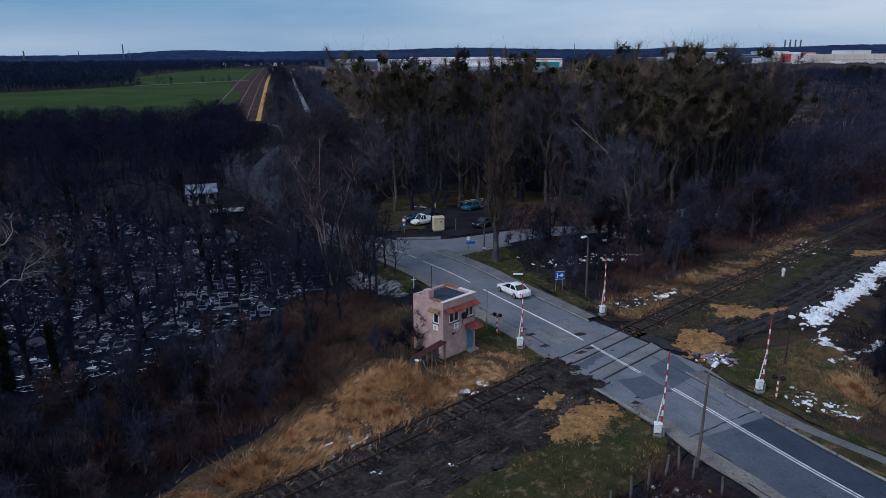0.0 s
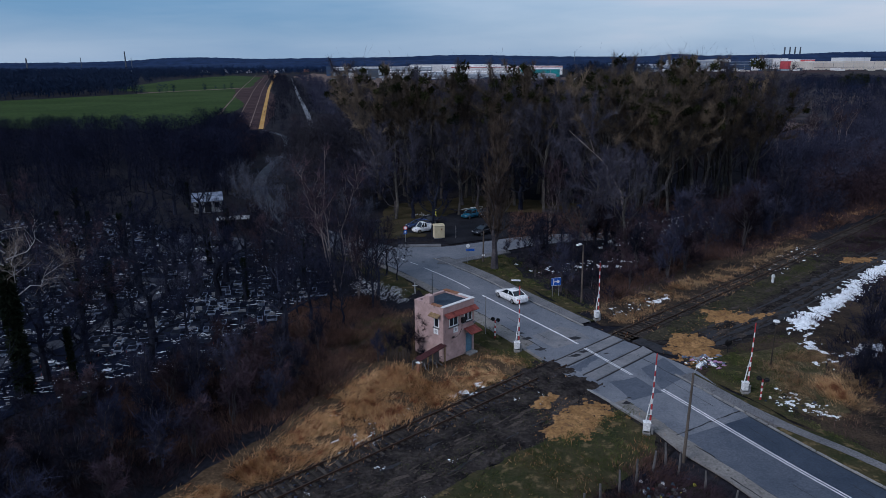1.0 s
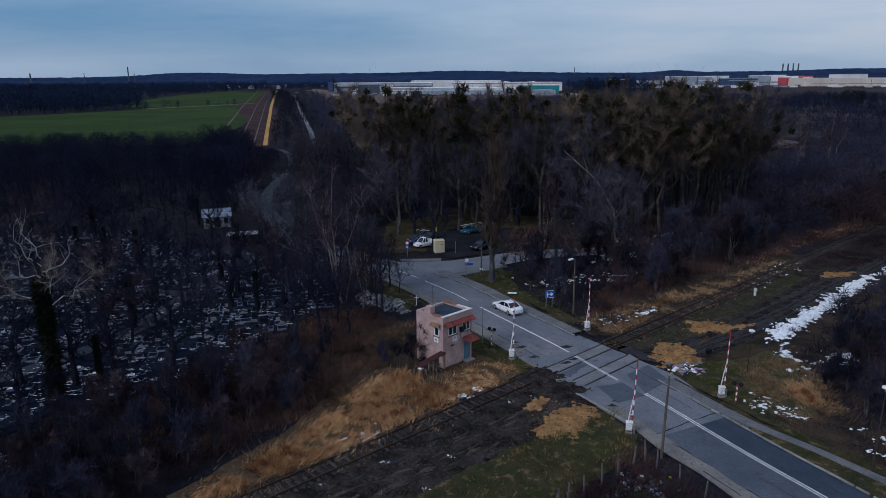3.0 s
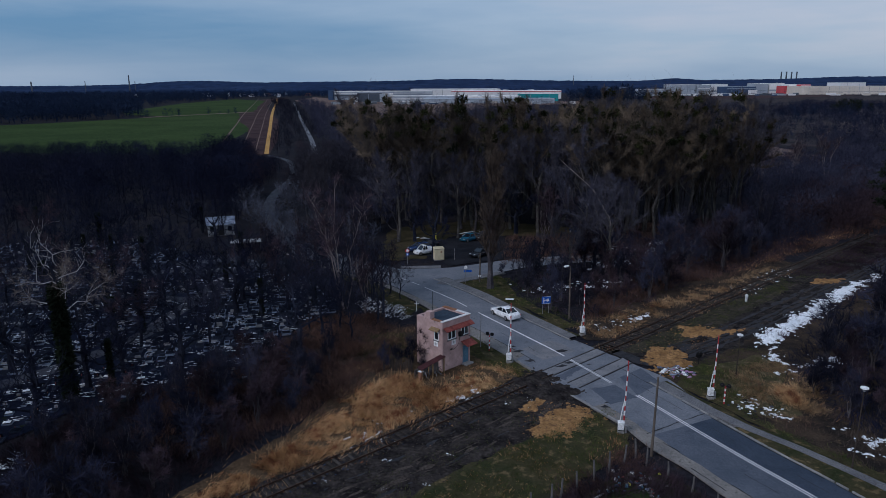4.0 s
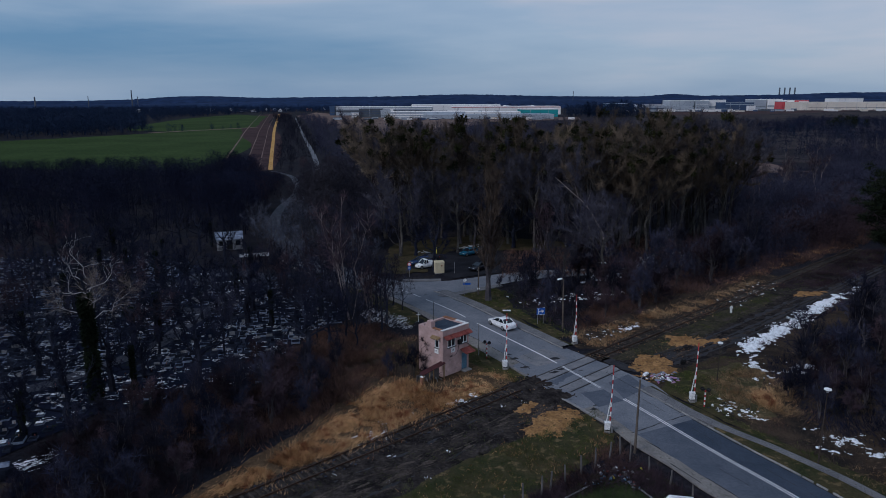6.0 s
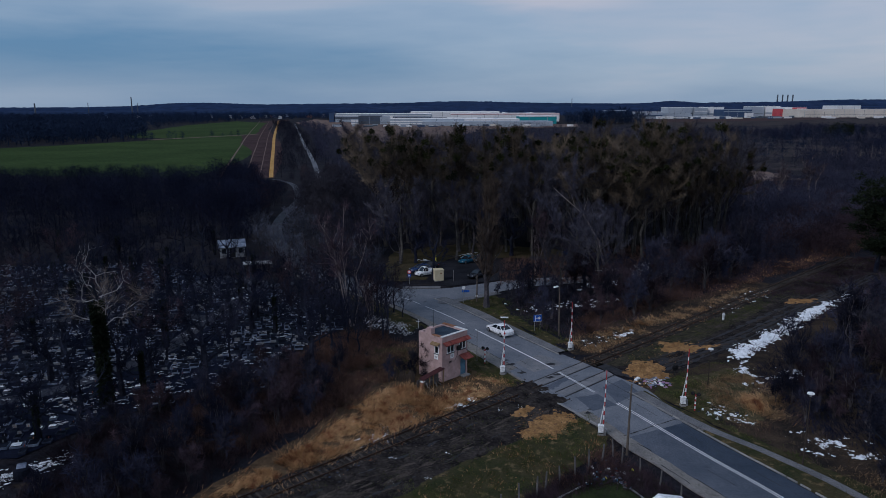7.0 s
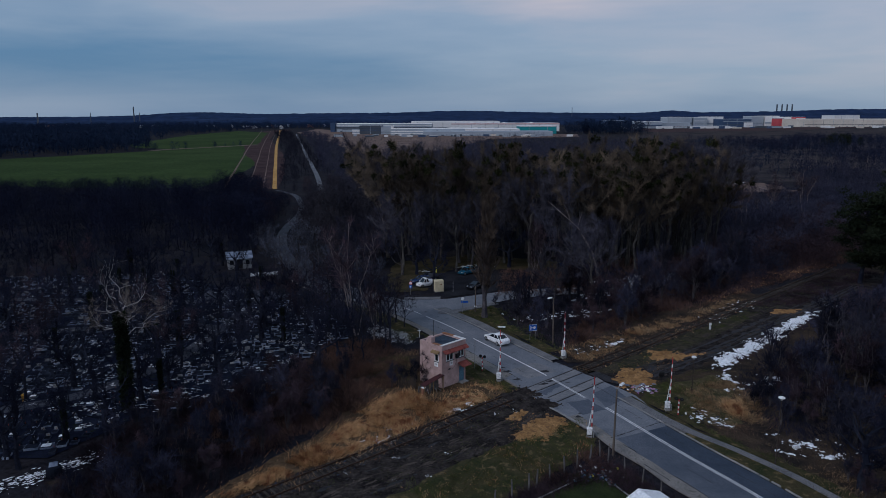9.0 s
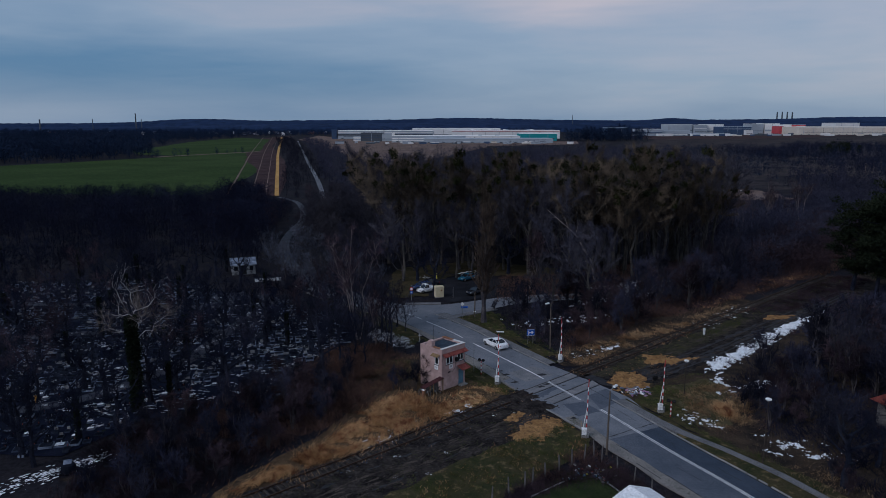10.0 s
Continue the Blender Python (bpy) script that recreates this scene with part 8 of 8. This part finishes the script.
for i in range(-66, 66):
    for j in range(-38, 38):
        p = np.array((-45.0, 18.0)) + gu * (i * 1.34 + 0.3 * (j % 3)) + gv * (j * 1.72)
        p = p + np.array((rc.uniform(-.2, .2), rc.uniform(-.2, .2)))
        if not inside(GV, np.array([p[0]]), np.array([p[1]]))[0] or rc.random() < 0.06 or noise.noise((p[0] * 0.16, p[1] * 0.16, 2.2)) > 0.36:
            continue
        if inside([(-48, 43), (-38, 36.6), (-30, 41), (-33, 48), (-40, 53), (-46, 51)], np.array([p[0]]), np.array([p[1]]))[0]:
            continue
        if any(np.min(np.hypot(*(smooth_line(q, 1.5) - p).T)) < 2.0 for q in PATHS):
            continue
        spots.append(p)
spots.sort(key=lambda p: p[1] + 0.25 * abs(p[0] + 25))
for k, p in enumerate(spots):
    m = pose(p[0], p[1], 0.0, 0, 0, math.degrees(ang) + rc.uniform(-4, 4)) @ Matrix.Diagonal((0.74 * rc.uniform(0.7, 1.1), 0.7 * rc.uniform(0.8, 1.05), rc.uniform(0.7, 1.05), 1))
    if k < 250:
        if gi < 8:
            GR[gi].matrix_basis = m
        else:
            copy_thing(GR[rc.randrange(8)], m)
        gi += 1
    else:
        f = Geo(lambda x, y, z, m=m: tuple(m @ Vector((x, y, z))))
        wd = rc.choice((0.5, 0.85, 0.85))
        f.box(-wd, -0.95, 0, wd, -0.88, 0.25).box(-wd, 0.66, 0, wd, 0.86, 0.25).box(-wd, -0.88, 0, -wd + 0.07, 0.66, 0.25).box(wd - 0.07, -0.88, 0, wd, 0.66, 0.25)
        d = Geo(lambda x, y, z, m=m: tuple(m @ Vector((x, y, z))))
        d.box(-wd + 0.07, -0.88, 0, wd - 0.07, 0.66, 0.2)
        q = far_g[rc.choice([0, 0, 2, 2])]
        q.add(f.v, f.f)
        far_g[1].add(d.v, d.f)
        d = Geo(lambda x, y, z, m=m: tuple(m @ Vector((x, y, z))))
        d.box(-wd * 0.6, 0.7, 0.24, wd * 0.6, 0.85, rc.uniform(0.45, 0.75))
        far_g[rc.choice([0, 1, 1, 3])].add(d.v, d.f)
for q, mm, lb in zip(far_g, ("stone_grey", "stone_black", "stone_rim", "stone_pale"), ("grey stone grave kerbs in rows", "black stone graves in rows", "pale stone grave kerbs in rows", "pale headstones in rows")):
    if q.v:
        solid("grave_rows", q, M[mm], lb, "graves", kind="stuff")


NEAR_GV = [(-50, -4), (-40, -9), (-35, -6), (-21, 0), (-20, 11), (-16, 20), (-24, 32), (-36, 36), (-60, 30)]
snow("snow_flecks_cemetery", NEAR_GV, 2200, 0.15, "flecks of snow lying on the graves", (2.4, 0.3), ang, 51, 0.28, 0.04)
snow("snow_flecks_ground", GV, 900, 0.2, "thin snow lying between grave rows", (2.4, 0.4), ang, 52, 0.03, 0.04)
cr = thing("wooden_cross", "small white cross on a post behind the house", "cross", pose(-3.7, 20.6, 0))
part("upright", Geo().box(-0.04, -0.03, -0.1, 0.04, 0.03, 1.3), M["white"], cr)
part("crossbar", Geo().box(-0.3, -0.028, 0.92, 0.3, 0.028, 1.0), M["white"], cr)


def chapel():
    c = thing("cemetery_chapel", "small pale cemetery building with snow-dusted roof", "building", pose(-47, 70, 0, 0, 0, 20))
    part("wall", Geo().box(-2.6, -2.4, -0.1, 2.6, 2.4, 2.2), M["stone_pale"], c, "", 0.03)
    part("roof", Geo().add([(-2.9, -2.7, 2.2), (2.9, -2.7, 2.2), (2.9, 2.7, 2.2), (-2.9, 2.7, 2.2), (-2.9, 0, 3.5), (2.9, 0, 3.5)], [(0, 1, 5, 4), (2, 3, 4, 5), (0, 4, 3), (1, 2, 5), (3, 2, 1, 0)]), M["stone_rim"], c, "pale pitched roof")
    # black panel on the solid wall paints the doorway's inner shade
    d = part("door", Geo().box(-0.6, -2.46, 0, 0.6, -2.4, 2.0), M["black"], c, "black panel standing for the shade in the open doorway")
    for x in (-1.7, 1.7):
        w = part("window", Geo().box(x - 0.4, -2.45, 0.9, x + 0.4, -2.4, 1.9), M["glass"], c)


chapel()
cs = thing("cemetery_shelter", "low dark open-fronted shelter with a pale flat roof", "shelter", pose(-36.6, 53.2, 0, 0, 0, 16))
part("back_wall", Geo().box(-2.4, 1.0, -0.1, 2.4, 1.15, 2.1), M["grey_wood"], cs)
for x in (-2.4, 2.28):
    part("side_wall", Geo().box(x, -1.0, -0.1, x + 0.12, 1.0, 2.1), M["black"], cs)
for x in (-0.85, 0.75):
    part("post", Geo().box(x, -1.0, -0.1, x + 0.1, -0.9, 2.1), M["grey_wood"], cs)
part("roof", Geo().box(-2.7, -1.3, 2.1, 2.7, 1.4, 2.24), M["stone_pale"], cs, "pale flat roof", 0.02)
for k in range(3):
    b = thing("notice_board", "dark notice board on posts in the cemetery yard", "notice board", pose(-38.4 + k * 1.5, 38.9 + k * 0.7, 0, 0, 0, 20), group="cemetery notice boards")
    part("board", Geo().box(-0.6, -0.05, 0.7, 0.6, 0.05, 1.7), M["black"], b, "dark glazed board", 0.02)
    for x in (-0.5, 0.5):
        part("leg", Geo().box(x - 0.05, 0.05, -0.1, x + 0.05, 0.13, 1.6), M["steel"], b)
    part("ledge", Geo().box(-0.65, -0.1, 0.6, 0.65, 0.1, 0.68), M["white"], b)
solid("orange_bin", Geo().tube([(0, 0, 0), (0, 0, 0.75), (0, 0, 0.85)], [0.2, 0.28, 0.24], 12), M["orange"], "orange waste bin among graves", "bin", m=pose(-49.8, -3.5, 0))
sh = thing("water_tank", "round dark water tank with a pale tilted lid", "tank", pose(-36.3, -20.2, 0, 0, 0, 25))
part("barrel", Geo().tube([(0, 0, -0.1), (0, 0, 0.1), (0, 0, 0.55), (0, 0, 0.85), (0, 0, 0.95)], [0.6, 0.68, 0.7, 0.62, 0.45], 14), M["stone_black"], sh, "", 0.02)
part("lid", Geo(lambda x, y, z: (x, y, z + 0.25 * y)).box(-0.42, -0.2, 0.96, 0.36, 0.5, 1.04, 0.9), M["stone_rim"], sh, "pale lid", 0.02)


# ---- garden plot ----
sheet("ground_garden", [(5, -28), (11.6, -20.6), (15.6, -17.8), (18.4, -19.4), (22.5, -27.5), (19, -36), (4, -36)], 0.025, M["lawn"], "dark green garden plot", rough=0.3)
for k in range(9):
    t = (k + rj.uniform(-0.25, 0.25)) / 8
    x, y = 5.2 + 10.9 * t, -25.0 + 9.0 * t
    lean = rj.uniform(-5, 5)
    solid("fence_post", Geo().tube([(0, 0, -0.2), (0.02, 0, 0.8), (0, 0.02, 1.6 + 0.3 * rj.random())], [0.09, 0.085, 0.07], 7), M["grey_wood"], "weathered leaning garden fence post", "fence post", group="garden fence posts", m=pose(x, y, 0, lean, rj.uniform(-4, 4), 0))
for k in range(4):
    solid("fence_post", Geo().tube([(0, 0, -0.2), (0.02, 0, 0.8), (0, 0.02, 1.5)], [0.08, 0.075, 0.06], 7), M["grey_wood"], "weathered leaning garden fence post", "fence post", group="garden fence posts", m=pose(16.6 + k * 1.1, -17.2 - k * 2.0, 0, rj.uniform(-4, 4), rj.uniform(-4, 4), 0))
for (x0, y0), (x1, y1) in (((8.6, -24.1), (12.3, -21.2)), ((16.2, -21.6), (17.2, -23.6))):      # pale edging of the garden beds
    L_, a_ = math.hypot(x1 - x0, y1 - y0), math.degrees(math.atan2(y1 - y0, x1 - x0))
    solid("bed_edging", Geo().box(0, -0.06, -0.05, L_, 0.06, 0.12), M["stone_pale"], "pale concrete edging of a garden bed", "edging", group="garden edging", bevel=0.015, m=pose(x0, y0, 0, 0, 0, a_))
for k in range(84):
    a = rj.random()
    x, y = (15.0 + rj.gauss(0, 0.9), -19.4 + rj.gauss(0, 0.9)) if k < 50 else (12.4 + 2.6 * a + rj.gauss(0, 0.3), -21.0 + 1.6 * a + rj.gauss(0, 0.3)) if k < 66 else (15.2 + 1.6 * a + rj.gauss(0, 0.3), -19.8 - 2.6 * a + rj.gauss(0, 0.3))
    s = rj.uniform(0.05, 0.17)
    c = rj.choice(["white", "stone_grey", "stone_grey", "yellow", "red_tile", "blue_door", "grey_wood", "stone_pale", "stone_rim", "grey_wood"])
    solid("garden_junk", Geo().box(-s, -s * 0.7, 0, s, s * 0.7, s * rj.uniform(0.5, 1.6), 0.8), M[c], "small piece of garden clutter by the fence", "clutter", group="garden clutter", bevel=0.015, m=pose(x, y, 0.03, rj.uniform(-15, 15), rj.uniform(-15, 15), rj.uniform(0, 360)))


def marquee():
    t = thing("garden_tent", "white tarpaulin-roofed garden shelter", "shelter", pose(18.0, -30.0, 0, 0, 0, 28))
    part("roof", Geo().add([(-2.4, -3, 2.3), (2.4, -3, 2.3), (2.4, 3, 2.3), (-2.4, 3, 2.3), (0, -3, 3.2), (0, 3, 3.2)], [(0, 4, 5, 3), (4, 1, 2, 5), (0, 1, 4), (2, 3, 5), (3, 2, 1, 0)]), M["tarp"], t, "white tarpaulin roof")
    for x, y in ((-2.3, -2.9), (2.3, -2.9), (2.3, 2.9), (-2.3, 2.9)):
        part("leg", Geo().tube([(x, y, -0.1), (x, y, 2.3)], [0.04, 0.04], 6), M["steel"], t)
    part("side_sheet", Geo().box(-2.4, 2.9, 0.1, 2.4, 2.94, 2.3), M["tarp"], t, "white side sheet")


marquee()


def red_roof_house():
    h = thing("red_roofed_house", "house with a red tiled roof edged with snow", "house", pose(55.7, -10.6, 0, 0, 0, 18))
    part("wall", Geo().box(-5, -4, -0.1, 5, 4, 3.0), M["grey_wood"], h, "", 0.03)
    part("roof", Geo().add([(-5.6, -4.6, 2.9), (5.6, -4.6, 2.9), (5.6, 4.6, 2.9), (-5.6, 4.6, 2.9), (-5.6, 0, 6.2), (5.6, 0, 6.2)], [(0, 1, 5, 4), (2, 3, 4, 5), (0, 4, 3), (1, 2, 5), (3, 2, 1, 0)]), M["red_tile"], h, "red tiled roof")
    part("eave_snow", Geo().slab([(-5.6, -4.65, 2.98), (-4.2, -4.65, 2.98), (-4.4, -4.0, 3.42), (-5.6, -4.0, 3.42)], 0.06), M["snow"], h, "snow on the eave")
    w = part("window", Geo().box(-5.06, -1.2, 1.0, -5.0, 0.2, 2.2), M["glass"], h)
    part("sill", Geo().box(-5.15, -1.3, 0.92, -5.0, 0.3, 1.0), M["white"], w)


red_roof_house()


# ---- distant works, chimneys, hills ----
def warehouse(x0, x1, y, depth, h, material, roof, label, bands=()):
    w = thing("warehouse", label, "warehouse", pose(x0, y, 0), group="distant warehouses")
    L = x1 - x0
    part("wall", Geo().box(0, 0, 0, L, depth, h), material, w)
    part("roof", Geo().box(-0.5, -0.5, h, L + 0.5, depth, h + 1.2, 0.98), roof, w, "pale flat roof")
    n = int(L / 26) if L > 45 else 0
    for k in range(n):
        part("gate", Geo().box(L * (k + 0.3) / n, -0.3, 0.3, L * (k + 0.3) / n + 5, 0, 2.2), M["shed_dark"], w)
    for k in range(int(L / 32) if h > 9 else 0):
        x = L * (k + 0.5) / int(L / 32)
        part("panel_joint", Geo().box(x - 0.4, -0.25, 0.5, x + 0.4, 0, h - 0.6), M["shed_dark" if k % 4 == 2 else "shed_grey"], w)
    if h > 14:
        part("window_strip", Geo().box(L * 0.06, -0.3, h * 0.3, L * 0.94, -0.02, h * 0.3 + 1.1), M["shed_dark"], w)
    for z0, z1, mm in bands:
        part("band", Geo().box(0, -0.4, z0, L, -0.05, z1), M[mm], w)
    return w


WORKS = [
    (-52, 192, 1190, 60, 7.5, "shed_grey", "shed_grey", "low blue-grey front hall before the warehouses", ()),
    (-116, 28, 1232, 40, 12.5, "shed_grey", "shed_white", "grey distant hall with white bands", ((2.5, 4.2, "shed_white"), (6.8, 8.4, "shed_white"))),
    (-190, -145, 1330, 50, 16.5, "shed_dark", "shed_dark", "dark glass-fronted distant office block", ((7.5, 8.1, "shed_blue"), (12, 12.6, "shed_blue"))),
    (-145, -124, 1330, 40, 14, "shed_grey", "shed_grey", "grey annexe of the distant office block", ((4, 5, "shed_dark"),)),
    (-124, -119, 1326, 8, 16, "shed_white", "shed_white", "white stair tower beside the office block", ()),
    (-206, -190, 1335, 20, 9, "shed_white", "shed_grey", "small white distant building", ((3, 5, "shed_grey"),)),
    (-46, 141, 1300, 70, 10.5, "shed_white", "shed_white", "white distant hall with a low roof", ((2, 3.4, "shed_grey"),)),
    (149, 227, 1370, 80, 15, "shed_teal", "shed_white", "teal-walled distant warehouse with pale roof", ()),
    (-277, -45, 1560, 90, 19.5, "shed_grey", "shed_white", "long grey distant warehouse with white eaves", ((8, 12, "shed_dark"), (15, 16, "shed_white"))),
    (-292, -280, 1560, 30, 21, "shed_blue", "shed_blue", "small blue distant tower building", ()),
    (2, 273, 1620, 110, 19.5, "shed_white", "shed_white", "long white distant warehouse with red eaves", ((17.5, 19, "shed_red"),)),
    (-108, 135, 1780, 140, 23.5, "shed_white", "shed_white", "very long white distant warehouse", ()),
    (585, 663, 2050, 60, 20, "shed_grey", "shed_white", "light grey distant factory hall", ((8, 11, "shed_blue"),)),
    (663, 754, 2060, 60, 16, "shed_grey", "shed_grey", "low grey distant factory hall", ((3, 5, "shed_white"),)),
    (632, 678, 1990, 20, 6, "shed_white", "shed_white", "small white hall before the factories", ()),
    (742, 860, 2010, 30, 7, "shed_white", "shed_grey", "low white shed before the factories", ()),
    (793, 880, 2400, 90, 34, "shed_grey", "shed_white", "tall pale grey distant factory", ((12, 15, "shed_dark"),)),
    (884, 930, 2390, 90, 33, "shed_grey", "shed_white", "pale grey distant factory block", ((20, 22, "shed_white"),)),
    (934, 993, 2400, 90, 35, "shed_white", "shed_white", "white distant factory block", ((8, 14, "shed_grey"),)),
    (953, 1051, 2300, 90, 27, "shed_blue", "shed_grey", "dark blue distant factory hall", ((19, 21, "shed_grey"),)),
    (1008, 1030, 2240, 20, 15, "shed_white", "shed_white", "white box building before the blue hall", ()),
    (1140, 1185, 2500, 80, 37, "shed_grey", "shed_white", "grey distant works with pale roof", ()),
    (1190, 1244, 2500, 80, 38, "shed_white", "shed_white", "white distant works with pale roof", ((10, 16, "shed_grey"),)),
    (1197, 1213, 2400, 60, 29, "shed_red", "shed_grey", "small red distant industrial hall", ()),
    (1218, 1244, 2410, 60, 34, "shed_white", "shed_white", "white hall between red ones", ()),
    (1256, 1290, 2400, 60, 34, "shed_red", "shed_grey", "bright red distant industrial hall", ((26, 30, "shed_white"),)),
    (1206, 1546, 2280, 200, 27, "shed_cream", "shed_cream", "very long cream distant hall", ((24, 25, "shed_white"),)),
    (1511, 1605, 2600, 100, 41, "shed_white", "shed_grey", "white distant works on the rise", ()),
    (520, 590, 2200, 60, 24, "shed_blue", "shed_grey", "dark blue hall beyond the wood", ()),
]
for x0, x1, y, depth, h, mm, rr, lb, bands in WORKS:
    warehouse(x0, x1, y, depth, h, M[mm], M[rr], lb, bands)
rq = random.Random(78)
for k in range(64):      # sheds, lorries and containers before the works
    x, y = (rq.uniform(-215, 235), rq.uniform(1120, 1185)) if k < 26 else (rq.uniform(540, 1500), rq.uniform(1960, 2230))
    a, h = rq.uniform(2.5, 9) * (1 if k < 26 else 1.7), rq.uniform(2.0, 4.2) * (1 if k < 26 else 1.8)
    c = rq.choice(["shed_white", "shed_white", "shed_grey", "shed_dark", "shed_blue", "shed_cream"])
    ob = thing("yard_shed", "small distant shed standing before the works", "shed", pose(x, y, 0, 0, 0, rq.uniform(-8, 8)), group="distant yard sheds")
    part("wall", Geo().box(-a, -2, 0, a, 2, h), M[c], ob)
    part("roof", Geo().box(-a - 0.2, -2.2, h, a + 0.2, 2.2, h + 0.5, 0.9), M[rq.choice(["shed_grey", "shed_white", "shed_dark"])], ob)
rq = random.Random(77)
for k in range(12):      # roof vents on the white halls
    x = rq.uniform(-40, 250)
    solid("roof_vent", Geo().box(-4, -4, 0, 4, 4, 2.0, 0.8), M["shed_white" if k % 3 else "shed_grey"], "pale vent housing on a distant roof", "vent", group="distant roof vents", m=pose(x if k % 2 else x * 0.5, 1340 if k % 2 == 0 else 1660, 11.6 if k % 2 == 0 else 20.6))
for k in range(4):
    c = thing("power_station_chimney", "tall dark power station chimney on the horizon", "chimney", pose(2042 + k * 31.5, 4200, 0), group="power station chimneys")
    part("shaft", Geo().tube([(0, 0, 0), (0, 0, 98), (0, 0, 112)], [5.0, 4.0, 4.0], 10), M["shed_dark"], c)
    part("rim", Geo().tube([(0, 0, 112), (0, 0, 113.5)], [4.4, 4.4], 10), M["shed_dark"], c)
for x, y, h, r, nm in ((-1447, 3000, 86, 3.4, "tall slim chimney on the horizon"), (-1620, 2950, 60, 2.0, "thin mast on the horizon"), (-1830, 2900, 58, 4.0, "pale tower on the horizon"), (-1560, 3300, 62, 2.2, "thin mast on the horizon"), (620, 3400, 84, 2.0, "thin mast on the far ridge")):
    solid("distant_tower", Geo().tube([(0, 0, 0), (0, 0, h)], [r, r * 0.7], 8), M["shed_dark"], nm, "tower", group="distant towers", m=pose(x, y, 0))
rk = random.Random(31)
for k in range(46):
    x, y = rk.uniform(-1900, -500), rk.uniform(2050, 2800)
    s = rk.uniform(5, 9)
    solid("distant_house", Geo().box(-s, -s * 0.6, 0, s, s * 0.6, rk.uniform(5, 8)).box(-s, -s * 0.6, 0, s, s * 0.6, 10, 0.4), M[rk.choice(["shed_grey", "shed_grey", "shed_dark", "rust_tile", "shed_white"])], "small distant town house", "house", group="distant town houses", m=pose(x, y, 0, 0, 0, rk.uniform(0, 90)))


def hills(name, profile, y, rough, seed, label):
    """A wooded rise whose skyline follows a few heights."""
    g = Geo()
    xs = np.arange(profile[0][0], profile[-1][0], 14.0)
    hs_ = np.interp(xs, [q[0] for q in profile], [q[1] for q in profile])
    hs_ = np.convolve(np.pad(hs_, 5, mode="edge"), np.ones(11) / 11, "valid")
    vs, fs = [], []
    for x, h in zip(xs, hs_):
        h += rough * (noise.noise((x * 0.02, seed, 3)) + 0.8 * noise.noise((x * 0.07, seed, 5)) + 0.5 * noise.noise((x * 0.21, seed, 9)))
        vs += [(x, y - 250, 0), (x, y - 100, h * 0.7), (x, y, h), (x, y + 150, 0)]
    for i in range(len(xs) - 1):
        for j in range(3):
            fs.append((i * 4 + j, i * 4 + j + 1, i * 4 + 5 + j, i * 4 + 4 + j))
    g.add(vs, fs)
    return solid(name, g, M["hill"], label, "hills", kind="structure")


hills("backdrop_hills", ((-4300, 44), (-2650, 43), (-2150, 44), (-1830, 52), (-1640, 67), (-1400, 69), (-1130, 58), (-760, 62), (-320, 64), (-47, 74), (155, 74), (600, 63), (1036, 60), (1190, 63), (1250, 76), (1330, 76), (1400, 63), (1915, 68), (2255, 80), (4300, 80)), 3900, 2.2, 1.0, "low wooded hills on the horizon, haze blue in their colour")
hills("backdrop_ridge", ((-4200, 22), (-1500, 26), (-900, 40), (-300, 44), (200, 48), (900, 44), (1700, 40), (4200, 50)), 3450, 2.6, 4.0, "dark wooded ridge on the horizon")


# ---- sleepers and kerb stones, piece by piece ----
sl = Geo().box(-1.25, -0.12, 0, 1.25, 0.12, 0.1, 0.97).mesh("sleeper", M["sleeper"], 0.012)
rp = random.Random(9)
turn = math.degrees(math.atan2(TN[1], TN[0]))
for s0, s1 in ((-44, 8.2), (18.2, 92)):
    s = s0
    while s < s1:
        o = new("sleeper", sl)
        o.parent = TRACK
        p = rw(s, TRACK_A)
        o.matrix_basis = pose(p[0], p[1], -0.005 + rp.uniform(-0.012, 0.012), rp.uniform(-1, 1), rp.uniform(-.8, .8), turn + rp.uniform(-2.5, 2.5))
        s += 0.63
ks = Geo().box(-0.485, -0.075, -0.2, 0.485, 0.075, 0.0).mesh("kerb_stone", M["kerb"], 0.015)
kerb = thing("kerb", "line of grey concrete kerb stones", "kerb", kind="structure")
for ln in KERBS:
    c = offset_line(ln, np.interp(ln[:, 1], [-58, 0, 8, 34], [3.16, 3.16, 3.36, 3.44]))
    d = np.gradient(c, axis=0)
    for i in range(len(c)):
        if c[i][1] < -40:
            continue
        o = new("kerb_stone", ks)
        o.parent = kerb
        o.matrix_basis = pose(c[i][0], c[i][1], 0.17 + rp.uniform(-0.008, 0.008), 0, 0, math.degrees(math.atan2(d[i][1], d[i][0])) + rp.uniform(-.6, .6))
